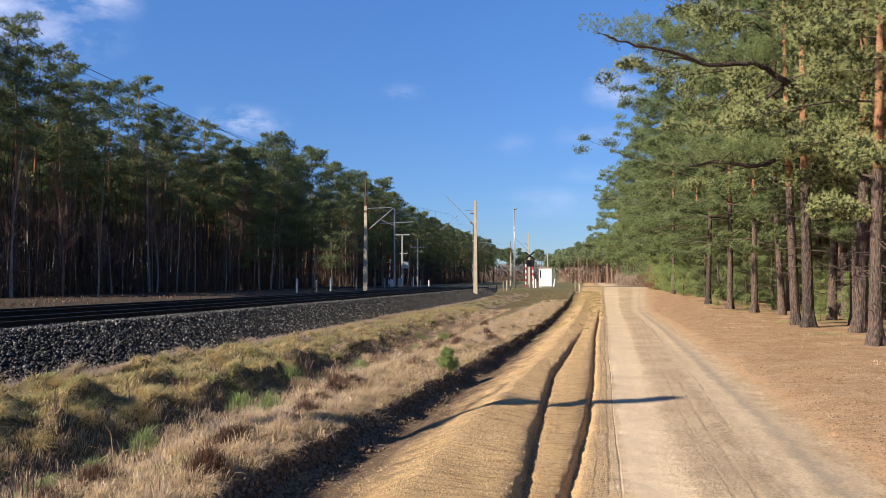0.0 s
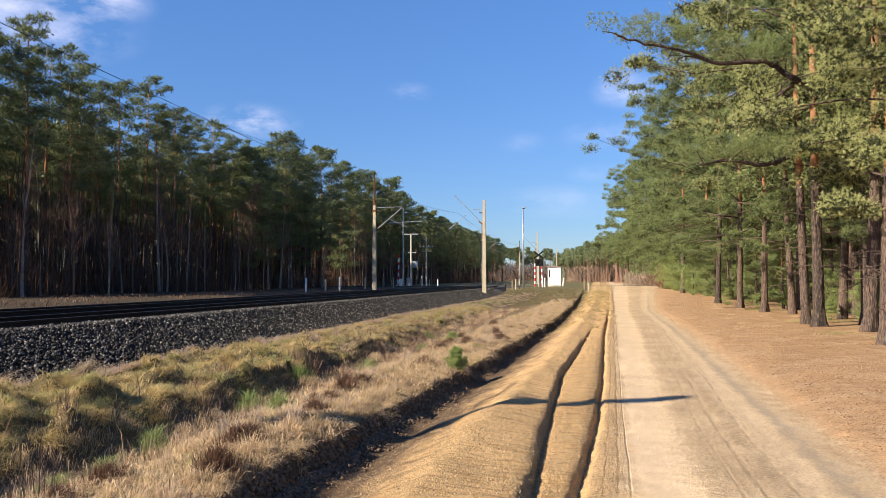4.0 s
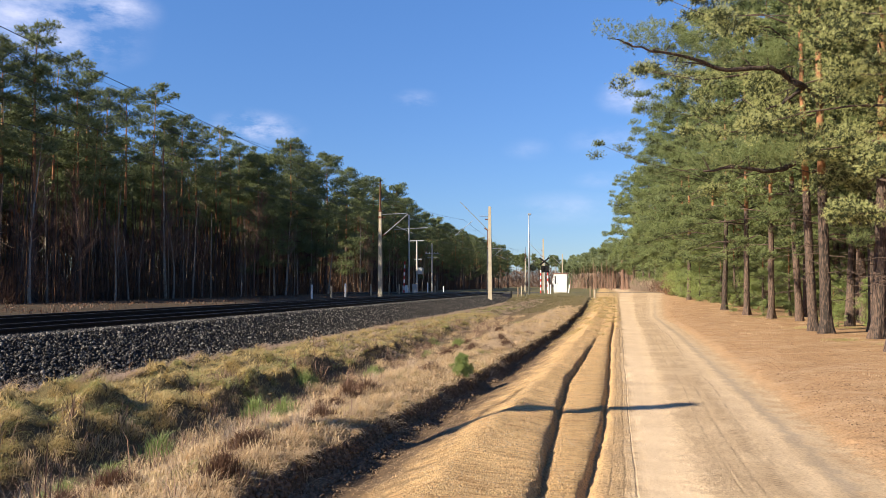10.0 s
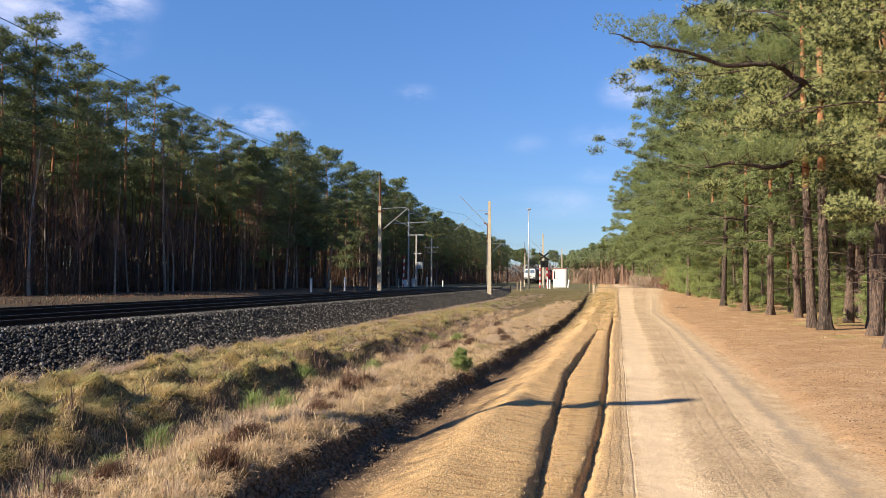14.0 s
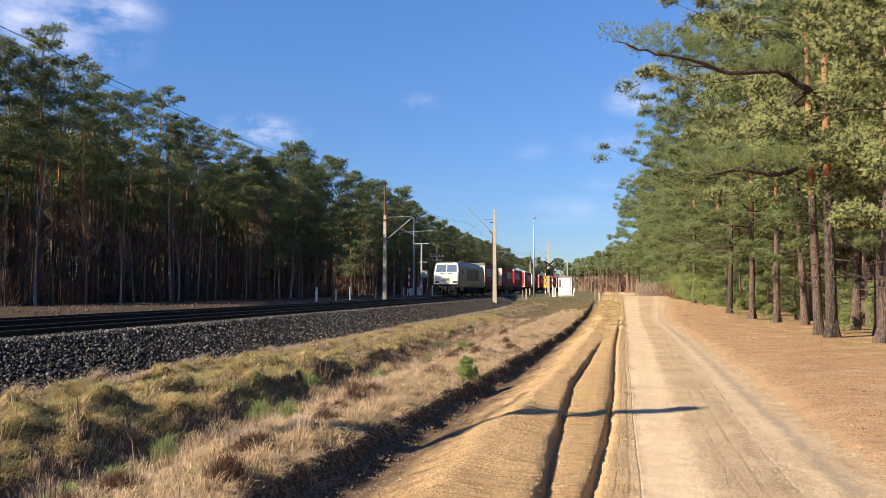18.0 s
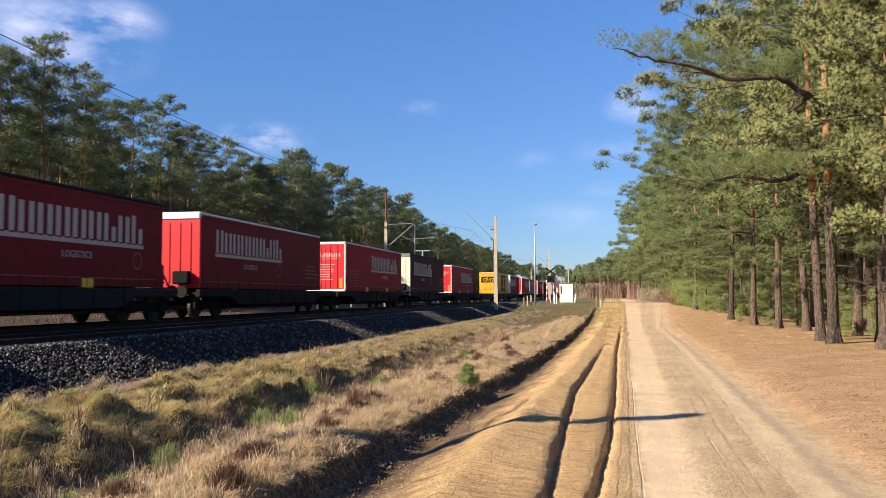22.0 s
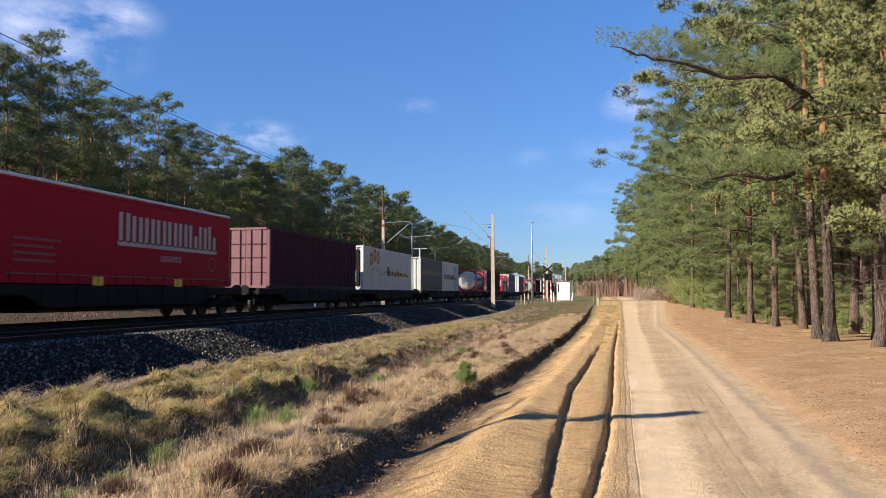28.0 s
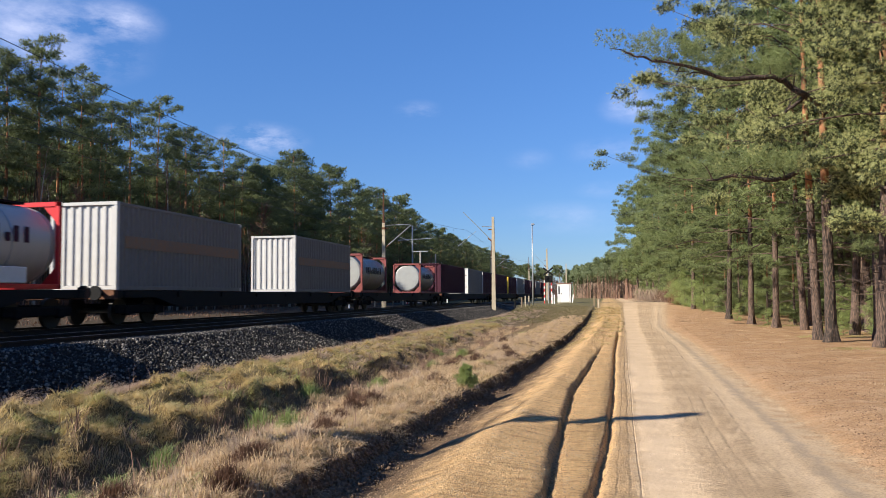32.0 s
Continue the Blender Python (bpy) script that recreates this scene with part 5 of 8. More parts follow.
    for path, r in ((((6.85, 27.2, 7.3), (6.17, 26.71, 7.68), (5.65, 26.33, 7.91), (5.02, 25.94, 8.17), (3.76, 25.56, 8.05), (2.74, 25.17, 8.34), (1.7, 24.79, 8.51), (0.68, 24.4, 8.72)), 0.10), (((5.31, 22.97, 6.83), (5.5, 26.25, 7.15), (4.88, 25.8, 6.87)), 0.06), (((6.85, 27.2, 5.6), (6.25, 26.68, 5.6), (5.59, 26.26, 5.21), (4.95, 25.84, 5.0), (3.92, 25.42, 5.09), (2.97, 25.0, 4.94)), 0.11)):
        path = [back @ (Vector(p) if i == 0 else Vector((p[0] * 0.86, p[1] * 0.86, 1.6 + (p[2] - 1.6) * 0.86))) for i, p in enumerate(path)]
        path = winding(path, 5, rng)
        limb = part("limb", Shape().tube(path, [r * (1 - 0.8 * i / (len(path) - 1)) for i in range(len(path))], 8), "bark", host, "crooked dark limb over the track", True)
        spots = []
        twigs = Shape()
        for k in range(len(path) // 4, len(path) - 1, 2):
            a = path[k]
            d = Vector((rng.normal(0, 0.5), rng.normal(0, 0.5), rng.uniform(-0.1, 0.5)))
            twigs.tube([a, a + d * 0.5 + Vector((0, 0, 0.06)), a + d], [0.022, 0.014, 0.005], 5)
        part("twig", twigs, "bark", limb)
        for a, b in zip(path[10::5], path[15::5]):
            for j in range(7):
                q = a.lerp(b, (j + rng.random()) / 7)
                spots.append((q.x + rng.normal(0, 0.35), q.y + rng.normal(0, 0.35), q.z + abs(rng.normal(0.25, 0.22)) + 0.12))
        if spots:
            v, f = sprays(rng, np.array(spots), np.full(len(spots), 0.42), 46, 26, 0.07, 0.0058, 0.12, 0.5)
            spray = array_mesh("needle_spray", v, f)
            tagged(part("needle_spray", spray, "needles_mid", limb), kind="stuff")
    for k in range(58):
        for _ in range(40):
            x, y = rng.uniform(9.5, 26), rng.uniform(20, 92)
            if all((x - a) ** 2 + (y - b) ** 2 > 5.5 for a, b in RIGHT):
                break
        RIGHT.append((x, y))
        plant_pine(mid[k % 4], x, y, rng.uniform(0, 360), rng.uniform(0.8, 1.1), "pine with orange upper trunk in the wood", "pines in the wood by the track")
    for k, (x, y, s) in enumerate(((8.8, 32.0, 1.05), (9.8, 33.6, 1.0), (8.1, 36.2, 1.0), (9.1, 40.5, 1.0), (10.6, 31.0, 1.05), (8.9, 46.5, 0.95))):
        plant_pine(mid[k % 4], x, y, 70 * k, s, "pine with orange upper trunk behind the old trees", "pines in the wood by the track")
    for x, y, s in ((9.2, 60, 0.8), (9.4, 65, 0.85), (8.6, 70, 0.8), (8.6, 75, 0.9), (8.4, 80, 0.85), (8.6, 85, 0.9), (9.0, 90, 0.95), (8.6, 95, 1.0), (10, 110, 0.95), (8.2, 113, 0.9), (7.6, 122, 0.9), (6.9, 132, 0.85), (6.2, 142, 0.8), (8.4, 108, 1.15)):
        plant_pine(low[int(rng.integers(2))], x, y, rng.uniform(0, 360), s, "bushy pine with branches reaching low over the track", "old pines beside the sand track")
    for x, y, s in ((11.0, 29.5, 0.5), (13.2, 34.0, 0.6), (10.8, 38.2, 0.5), (12.6, 42.5, 0.6), (10.6, 49.5, 0.55), (14.0, 50.0, 0.65), (10.4, 55.0, 0.55), (8.5, 47.0, 0.42), (8.9, 42.0, 0.40), (8.2, 54.0, 0.5), (9.0, 60.0, 0.6), (7.9, 58.0, 0.45), (7.7, 66.0, 0.55), (7.3, 72.0, 0.6), (7.4, 79.0, 0.7), (7.6, 87.0, 0.8)):
        plant_pine(low[int(rng.integers(2))], x, y, rng.uniform(0, 360), s, "half-grown pine with green branches under the old trees", "young pines under the wood")
    places = []
    for k in range(330):
        x = rng.uniform(24, 70) if k % 3 else rng.uniform(12, 60)
        y = rng.uniform(14, 128) if k % 3 else rng.uniform(92, 232)
        places.append((x, y, 0.3, rng.uniform(0.8, 1.15), rng.uniform(0, 6.28)))
    joined_woods("pine_wood", "sunlit pine wood stretching away from the track", places, far, "bark", "needles")
    young = [pine_meshes(360 + k, 3.6, 0.03, 1.45, 26, 6, 64, 0.14, 0.02, trunk=0.05, flat=0.7, blob=0.34, mat="needles_young", low_orange=0.5) for k in range(3)]
    for x, y, s in ((6.9, 62, 1.0), (7.4, 66, 1.25), (6.6, 70, 1.1), (7.9, 59, 0.8), (8.8, 54, 0.7), (7.5, 76, 1.4), (8.4, 80, 1.5), (8.5, 50, 0.5), (10.4, 46, 0.8), (11.3, 40, 0.7), (12.0, 34, 0.9), (9.8, 38, 0.5), (10.8, 52, 1.0), (8.3, 31.6, 0.22), (7.2, 30.2, 0.16), (7.6, 41.6, 0.2), (7.1, 47.4, 0.25), (6.6, 66.5, 0.9), (6.3, 73, 1.0), (9.4, 31.5, 0.45), (10.2, 27.6, 0.5), (9.3, 43, 0.5), (11.2, 33.5, 0.8), (10.3, 36.5, 0.7), (12.2, 38, 1.0), (8.6, 86, 1.5), (12.5, 30, 0.8), (13, 44, 1.1)):
        plant_pine(young[int(rng.integers(3))], x, y, rng.uniform(0, 360), s, "bushy young pine, green to the ground", "young pines under the wood", "young_pine")
    sprout = pine_meshes(366, 3.6, 0.03, 1.9, 34, 6, 120, 0.34, 0.034, trunk=0.05, flat=0.8, blob=0.42, mat="needles_young", low_orange=0.5)
    plant_pine(sprout, -2.3, 13.6, 40, 0.095, "tiny green pine seedling on the grassy bank", "", "pine_seedling")
    brown = bare_meshes(230, 3.0, 80, False)
    for x, y, s in ((6.2, 76, 0.9), (5.9, 80, 0.8), (6.5, 84, 1.0)):
        plant_pine(brown, x, y, rng.uniform(0, 360), s, "bare brown bush at the bend of the track", "bare bushes", "bare_bush")


def undergrowth(name, label, mat, n, per, region, tall, seed, length=0.9, width=0.13, spread=1.0):
    """A joined thicket of twigs and sprays within a box of ground."""
    rng = np.random.default_rng(seed)
    x0, x1, y0, y1 = region
    x, y = rng.uniform(x0, x1, n), rng.uniform(y0, y1, n)
    y = np.where((x < 0) & (np.abs(y - 103.2) < 4.5), y + 14, y)
    z = ground_z(x, y)[0] + tall * rng.random(n) ** 1.3
    v, f = blades(rng, np.stack([x, y, z], 1), per, spread, length, width, 0.9, 0.8)
    me = array_mesh(name, v, f)
    me.materials.append(M[mat])
    return tagged(new(name, me), label, "undergrowth", kind="stuff")


def thin_stems(name, label, n, region, tall, mat, seed, r=0.05):
    """Many thin straight stems, joined."""
    rng = np.random.default_rng(seed)
    x0, x1, y0, y1 = region
    x, y = rng.uniform(x0, x1, n), rng.uniform(y0, y1, n)
    y = np.where((x < 0) & (np.abs(y - 103.2) < 4.5), y + 14, y)
    z = ground_z(x, y)[0] - 0.1
    h = tall * rng.uniform(0.5, 1.1, n)
    lean = rng.normal(0, 0.05, (n, 2)) * h[:, None]
    rr = r * rng.uniform(0.5, 1.3, n)
    a = np.array([0, 2.094, 4.189])
    low = np.stack([x[:, None] + rr[:, None] * np.cos(a), y[:, None] + rr[:, None] * np.sin(a), np.repeat(z[:, None], 3, 1)], 2)
    high = np.stack([x[:, None] + lean[:, :1] + rr[:, None] * 0.3 * np.cos(a), y[:, None] + lean[:, 1:] + rr[:, None] * 0.3 * np.sin(a), np.repeat((z + h)[:, None], 3, 1)], 2)
    v = np.concatenate([low, high], 1).reshape(-1, 3)
    f = np.array([(0, 1, 4), (0, 4, 3), (1, 2, 5), (1, 5, 4), (2, 0, 3), (2, 3, 5)])
    me = array_mesh(name, v, (f[None] + np.arange(n)[:, None, None] * 6).reshape(-1, 3))
    me.materials.append(M[mat])
    return tagged(new(name, me), label, "stems", kind="stuff")


def build_undergrowth():
    undergrowth("brown_undergrowth", "dark brown undergrowth deep in the pine wood", "heath", 3600, 14, (-82, -46, 28, 315), 7.5, 51, 1.2, 0.2, 1.3)
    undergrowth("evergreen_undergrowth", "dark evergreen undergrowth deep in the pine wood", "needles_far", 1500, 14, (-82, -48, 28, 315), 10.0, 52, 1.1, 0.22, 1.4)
    undergrowth("edge_brush", "bare reddish brush along the foot of the wood", "heath", 2600, 14, (-38.5, -33.0, 38, 256), 1.6, 53, 0.8, 0.03, 0.7)
    undergrowth("edge_twigs", "bare brown twigs of young broadleaf trees at the wood's edge", "heath", 2600, 14, (-40.5, -33.4, 38, 215), 5.5, 79, 1.0, 0.022, 0.9)
    undergrowth("bend_brush", "thin tan brush beyond the bend of the track", "grass_wispy", 150, 16, (3.6, 7.0, 103.5, 108), 1.3, 80, 0.55, 0.03, 0.45)
    thin_stems("thin_stems", "thin bare stems crowding the wood's edge", 2600, (-46, -33.0, 37, 256), 8.3, "bark", 54, 0.055)
    thin_stems("brown_stems", "slender brown pine stems at the wood's edge", 260, (-45, -34.0, 37, 205), 11.0, "bark_orange", 75, 0.06)
    thin_stems("pale_stems", "thin pale stems among the pines", 150, (-44, -33.0, 37, 205), 9.5, "bark_pale", 55, 0.06)
    undergrowth("far_thicket", "reddish-brown bare thicket under the distant wood", "twig", 3000, 16, (-140, -24, 428, 470), 8.5, 56, 1.1, 0.22, 2.2)
    undergrowth("far_thicket", "dark thicket under the distant wood", "needles_far", 2200, 16, (-8, 110, 428, 470), 11.0, 57, 1.1, 0.3, 2.2)
    undergrowth("stand_thicket", "thin grey-brown thicket behind the straight pine stand", "grass_wispy", 900, 12, (-8, 60, 249, 262), 4.5, 58, 1.6, 0.2, 1.6)
    # thicket in the same dark green, to paint the wood's dim interior
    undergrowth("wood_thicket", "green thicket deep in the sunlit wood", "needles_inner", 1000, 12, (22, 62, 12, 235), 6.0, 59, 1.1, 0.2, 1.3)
    undergrowth("wood_brush", "bare brown brush under the pines", "heath", 900, 12, (12, 40, 16, 120), 1.6, 60, 0.8, 0.04, 0.8)
    thin_stems("wood_stems", "thin bare stems in the sunlit wood", 420, (10.5, 34, 22, 118), 8.0, "bark", 62, 0.07)
    undergrowth("withered_bush", "bush with withered brown leaves at the bend of the track", "leaf_brown", 70, 30, (5.7, 6.9, 74.5, 77.5), 1.7, 70, 0.16, 0.09, 0.4)
    undergrowth("low_brush", "brown brush at the bend of the sand track", "heath", 130, 14, (6, 12, 82, 104), 1.4, 61, 0.9, 0.05, 0.8)


RIGHT = []
build_left_wood()
build_far_woods()
build_right_wood()
build_undergrowth()


# ---- grass ----
def grass(name, label, n, places, tall, width, mat, seed, lean=0.5, lay=1.0):
    """Bent blades of three corners pairs each, joined."""
    rng = np.random.default_rng(seed)
    x, y, h = places(rng, n)
    z, u, r = ground_z(x, y)
    k = len(x)
    a = rng.uniform(0, 2 * np.pi, k)
    h = h * tall * rng.uniform(0.5, 1.25, k)
    d = np.stack([np.cos(a), np.sin(a)], 1) * (lean * rng.uniform(0.2, 1.3, k) * h)[:, None]
    d[:, 0] += 0.12 * h
    s = rng.uniform(0, np.pi, k)
    w = width * rng.uniform(0.6, 1.4, k)
    sx, sy = np.cos(s) * w / 2, np.sin(s) * w / 2
    p0 = np.stack([x, y, z - 0.02 * lay], 1)
    p1 = np.stack([x + d[:, 0] * 0.35, y + d[:, 1] * 0.35, z + h * 0.62 * lay], 1)
    p2 = np.stack([x + d[:, 0], y + d[:, 1], z + h * (1 - 0.25 * lean) * lay], 1)
    sv = np.stack([sx, sy, np.zeros(k)], 1)
    v = np.stack([p0 - sv, p0 + sv, p1 - sv * 0.7, p1 + sv * 0.7, p2], 1).reshape(-1, 3)
    f = np.array([(0, 1, 3), (0, 3, 2), (2, 3, 4)])
    f = (f[None] + np.arange(k)[:, None, None] * 5).reshape(-1, 3)
    me = array_mesh(name, v, f)
    me.materials.append(M[mat])
    return tagged(new(name, me), label, "grass", kind="stuff")


def tufted(x0, x1, y0, y1, tufts, spread, bias=1.7, keep=None, follow=None):
    """Places in tufts between two lines; denser near the camera."""
    def places(rng, n):
        ty = y0 + (y1 - y0) * rng.random(tufts) ** bias
        tx = rng.uniform(x0, x1, tufts)
        th = rng.uniform(0.5, 1.15, tufts)
        i = rng.integers(0, tufts, n)
        r = np.abs(rng.normal(0, 1, n)) * spread
        a = rng.uniform(0, 6.28, n)
        x, y = tx[i] + r * np.cos(a), ty[i] + r * np.sin(a)
        if follow is not None:
            x = x + follow(y)
        h = th[i] * np.clip(1.1 - 0.35 * r / spread, 0.35, 1.2)
        ok = (y > 3) & (rise(x, y) < 0.75)
        return x[ok], y[ok], h[ok]
    return places


edge_line = LINES[16][0]
def tussocks(name, label, count, per, region, length, width, mat, seed, wind=(0.10, 0.22), bias=1.6, root=0.10, follow=None):
    """Mounds of long fine blades that arch over and lie down with the wind."""
    rng = np.random.default_rng(seed)
    x0, x1, y0, y1 = region
    cy = y0 + (y1 - y0) * rng.random(count) ** bias
    cx = rng.uniform(x0, x1, count) + (follow(cy) if follow else 0)
    size = rng.uniform(0.55, 1.25, count)
    i = np.repeat(np.arange(count), per)
    k = len(i)
    a, r = rng.uniform(0, 2 * np.pi, k), root * np.sqrt(rng.random(k)) * size[i]
    x, y = cx[i] + r * np.cos(a), cy[i] + r * np.sin(a)
    z = ground_z(x, y)[0]
    ln = length * size[i] * rng.uniform(0.55, 1.2, k)
    a = a + rng.normal(0, 0.5, k)
    droop = rng.uniform(0.75, 1.2, k)
    rows = []
    w = width * rng.uniform(0.7, 1.3, k) / 2
    sx, sy = -np.sin(a) * w, np.cos(a) * w
    for s in (0.0, 0.35, 0.7, 1.0):
        out = ln * (0.20 * s + 0.50 * s * s)
        px, py = x + np.cos(a) * out + wind[0] * ln * s * s, y + np.sin(a) * out + wind[1] * ln * s * s
        pz = z - 0.02 + ln * (1.15 * s - 0.92 * droop * s * s)
        rows.append((px, py, pz))
    v = []
    for j, (px, py, pz) in enumerate(rows):
        if j < 3:
            v += [np.stack([px - sx, py - sy, pz], 1), np.stack([px + sx, py + sy, pz], 1)]
        else:
            v.append(np.stack([px, py, pz], 1))
    v = np.stack(v, 1).reshape(-1, 3)
    f = np.array([(0, 1, 3), (0, 3, 2), (2, 3, 5), (2, 5, 4), (4, 5, 6)])
    keep = np.repeat(rise(x, y) < 0.75, 5)
    f = (f[None] + np.arange(k)[:, None, None] * 7).reshape(-1, 3)[keep]
    me = array_mesh(name, v, f)
    me.materials.append(M[mat])
    return tagged(new(name, me), label, "grass", kind="stuff")


tussocks("tussock_grass", "green tussock grass in rounded mounds on the railway verge", 620, 150, (-8.7, -5.6, 4, 62), 0.23, 0.0045, "grass_green", 31, (0.20, 0.42))
tussocks("golden_tussock_grass", "golden dry tussock grass in rounded mounds on the verge", 760, 150, (-8.7, -5.55, 4, 46), 0.22, 0.0042, "grass_gold", 32, (0.20, 0.42))
tussocks("wispy_dead_grass", "pale wind-bent dead grass at the foot of the ballast", 900, 60, (-9.25, -8.2, 5, 75), 0.36, 0.0045, "grass_wispy", 33, (0.15, 0.45), 1.5, 0.12)
tussocks("faded_verge_grass", "faded brown grass on the verge towards the crossing", 620, 60, (-9.2, -5.2, 18, 78), 0.22, 0.012, "grass_wispy", 76, (0.10, 0.30), 1.0, 0.16)
tussocks("dry_bank_grass", "dry straw-coloured grass tufts on the bank of the cut", 620, 100, (-1.5, -0.12, 3, 58), 0.19, 0.0038, "grass_dry", 34, (0.10, 0.20), 1.7, 0.10, edge_line)
tussocks("ochre_bank_grass", "matted ochre grass cushions on the bank of the cut", 420, 120, (-1.6, -0.10, 3, 50), 0.13, 0.0042, "grass_gold", 77, (0.12, 0.20), 1.7, 0.13, edge_line)
tussocks("green_bank_grass", "small green grass cushions among the straw on the bank", 70, 120, (-1.9, -0.2, 4, 40), 0.14, 0.0042, "grass_green", 78, (0.10, 0.15), 1.5, 0.10, edge_line)
grass("fine_bank_grass", "thin pale upright grass on the bank of the cut", 40000, tufted(-1.5, -0.1, 3, 55, 300, 0.09, follow=edge_line), 0.19, 0.0034, "grass_dry", 35, 1.1)
grass("pale_bank_grass", "pale feathery grass heads on the bank", 15000, tufted(-1.5, -0.1, 3, 55, 120, 0.10, follow=edge_line), 0.27, 0.003, "grass_pale", 64, 0.8)
tussocks("overhanging_grass", "dry grass hanging over the edge of the cut", 150, 60, (-0.14, 0.03, 3, 50), 0.17, 0.004, "grass_dry", 39, (0.35, -0.05), 1.7, 0.07, edge_line)
grass("ditch_grass", "straw and dead grass in the shallow ditch", 20000, tufted(-5.6, -4.0, 3, 45, 300, 0.15), 0.20, 0.006, "grass_dry", 36, 1.1)
grass("matted_verge_grass", "short matted grass covering the railway verge", 50000, tufted(-9.4, -5.4, 3, 45, 3500, 0.22), 0.13, 0.011, "grass_gold", 46, 1.9)
grass("matted_bank_grass", "short matted straw on the bank of the cut", 34000, tufted(-1.4, -0.05, 3, 40, 1800, 0.14, follow=edge_line), 0.11, 0.008, "grass_dry", 47, 1.9)
tussocks("bank_end_grass", "short golden grass on the end of the sand bank", 420, 40, (0.2, 2.2, 22, 78), 0.20, 0.010, "grass_gold", 69, (0.05, 0.1), 0.55, 0.16, edge_line)
# the same verge and bank go on behind
tussocks("rear_verge_grass", "golden tussock grass further along the railway verge", 220, 60, (-9.3, -5.65, -12, 4), 0.31, 0.008, "grass_gold", 71, bias=1.0)
tussocks("rear_green_grass", "green tussock grass further along the railway verge", 150, 60, (-9.2, -5.7, -12, 4), 0.32, 0.008, "grass_green", 72, bias=1.0)
tussocks("rear_bank_grass", "dry straw-coloured grass further along the bank", 240, 60, (-1.4, -0.10, -12, 3.4), 0.31, 0.006, "grass_dry", 73, (0.05, 0.12), 1.0, 0.12, edge_line)
grass("heath_clumps", "reddish-brown heath clumps on the bank", 26000, tufted(-1.8, -0.2, 4, 26, 34, 0.14, 1.2, follow=edge_line), 0.21, 0.005, "heath", 37, 0.6)
grass("crossing_grass", "short grass on the rise before the level crossing", 26000, tufted(-9.8, -1.5, 50, 92, 1500, 0.25, 1.0), 0.10, 0.03, "grass_dull", 38, 0.7)
grass("weed_stalks", "dark dead weed stalks on the verge", 900, tufted(-9.7, -2.8, 4, 40, 220, 0.14), 0.46, 0.008, "twig", 48, 0.5)
grass("ditch_twigs", "tangled dark bramble stems in the ditch", 6000, tufted(-6.0, -4.0, 4, 40, 90, 0.22), 0.36, 0.006, "twig", 49, 1.0)
grass("green_weeds", "fresh green weeds in the ditch", 5200, tufted(-5.5, -3.6, 5, 26, 16, 0.13, 1.3), 0.30, 0.008, "needles_young", 50, 0.6)
grass("spoil_straw", "bits of straw lying on the bladed sand bank", 30000, tufted(0.35, 2.3, 3, 40, 1500, 0.25, follow=edge_line), 0.07, 0.0045, "grass_dry", 40, 1.5, 0.25)


def floor_places(rng, n):
    y = -6 + 71 * rng.random(n) ** 1.3
    x = LINES[30][0](y) + 0.25 + 5.5 * rng.random(n) ** 0.8
    return x, y, rng.uniform(0.6, 1.2, n)


def foot_places(spots, spread):
    def places(rng, n):
        i = rng.integers(0, len(spots), n)
        c = np.array(spots)[i]
        return c[:, 0] + rng.normal(0, spread, n), c[:, 1] + rng.normal(0, spread, n), rng.uniform(0.5, 1.2, n)
    return places


grass("needle_litter", "rusty fallen needles and bits of straw under the pines", 26000, floor_places, 0.05, 0.005, "leaf_brown", 65, 1.4, 0.15)
grass("fallen_twigs", "thin fallen twigs on the needle floor", 500, floor_places, 0.30, 0.010, "twig", 66, 1.5, 0.08)
grass("trunk_grass", "small green grass tufts at the feet of the pines", 3000, foot_places([(7.7, 22.2), (7.2, 22.0), (8.3, 30.4), (6.9, 30.6), (8.6, 26.5), (7.2, 40.6), (8.3, 40.4), (8.2, 47), (9.4, 28.5), (9.9, 33.0), (6.4, 24.0)], 0.28), 0.16, 0.007, "grass_green", 67, 1.2, 0.6)
grass("pale_floor_grass", "thin dry grass blades on the needle floor", 1800, tufted(4.2, 9.5, 14, 60, 60, 0.2), 0.08, 0.006, "grass_dry", 68, 1.2)


def clod_places(rng, n):
    y = 4 + 40 * rng.random(n) ** 1.8
    k = rng.integers(0, 5, n)
    x = np.choose(k, [LINES[i][0](y) for i in (17, 19, 21, 23, 24)]) + rng.normal(0, 0.05, n)
    return np.stack([x, y, ground_z(x, y)[0]], 1)


def soil_places(rng, n):
    y = 4 + 40 * rng.random(n) ** 1.8
    x = LINES[16][0](y) + wander(y)[16] + np.abs(rng.normal(0.02, 0.13, n))
    return np.stack([x, y, ground_z(x, y)[0] + 0.01], 1)


def litter_places(rng, n):
    y = 5 + 60 * rng.random(n) ** 1.5
    x = LINES[31][0](y) + np.abs(rng.normal(0, 1.8, n))
    return np.stack([x, y, ground_z(x, y)[0]], 1)


def grit_places(rng, n):
    y = 4 + 30 * rng.random(n) ** 1.8
    x = LINES[27][0](y) + rng.uniform(-1.6, 2.4, n)
    return np.stack([x, y, ground_z(x, y)[0]], 1)


grass("far_side_grass", "dry brown grass beyond the far track", 7000, tufted(-35, -20.6, 28, 140, 1300, 0.3, 1.2), 0.17, 0.03, "heath", 44, 0.6)
stones("sand_clods", 7000, clod_places, (0.003, 0.014), "clod", "crumbled clods of sandy soil along the ruts", 41)
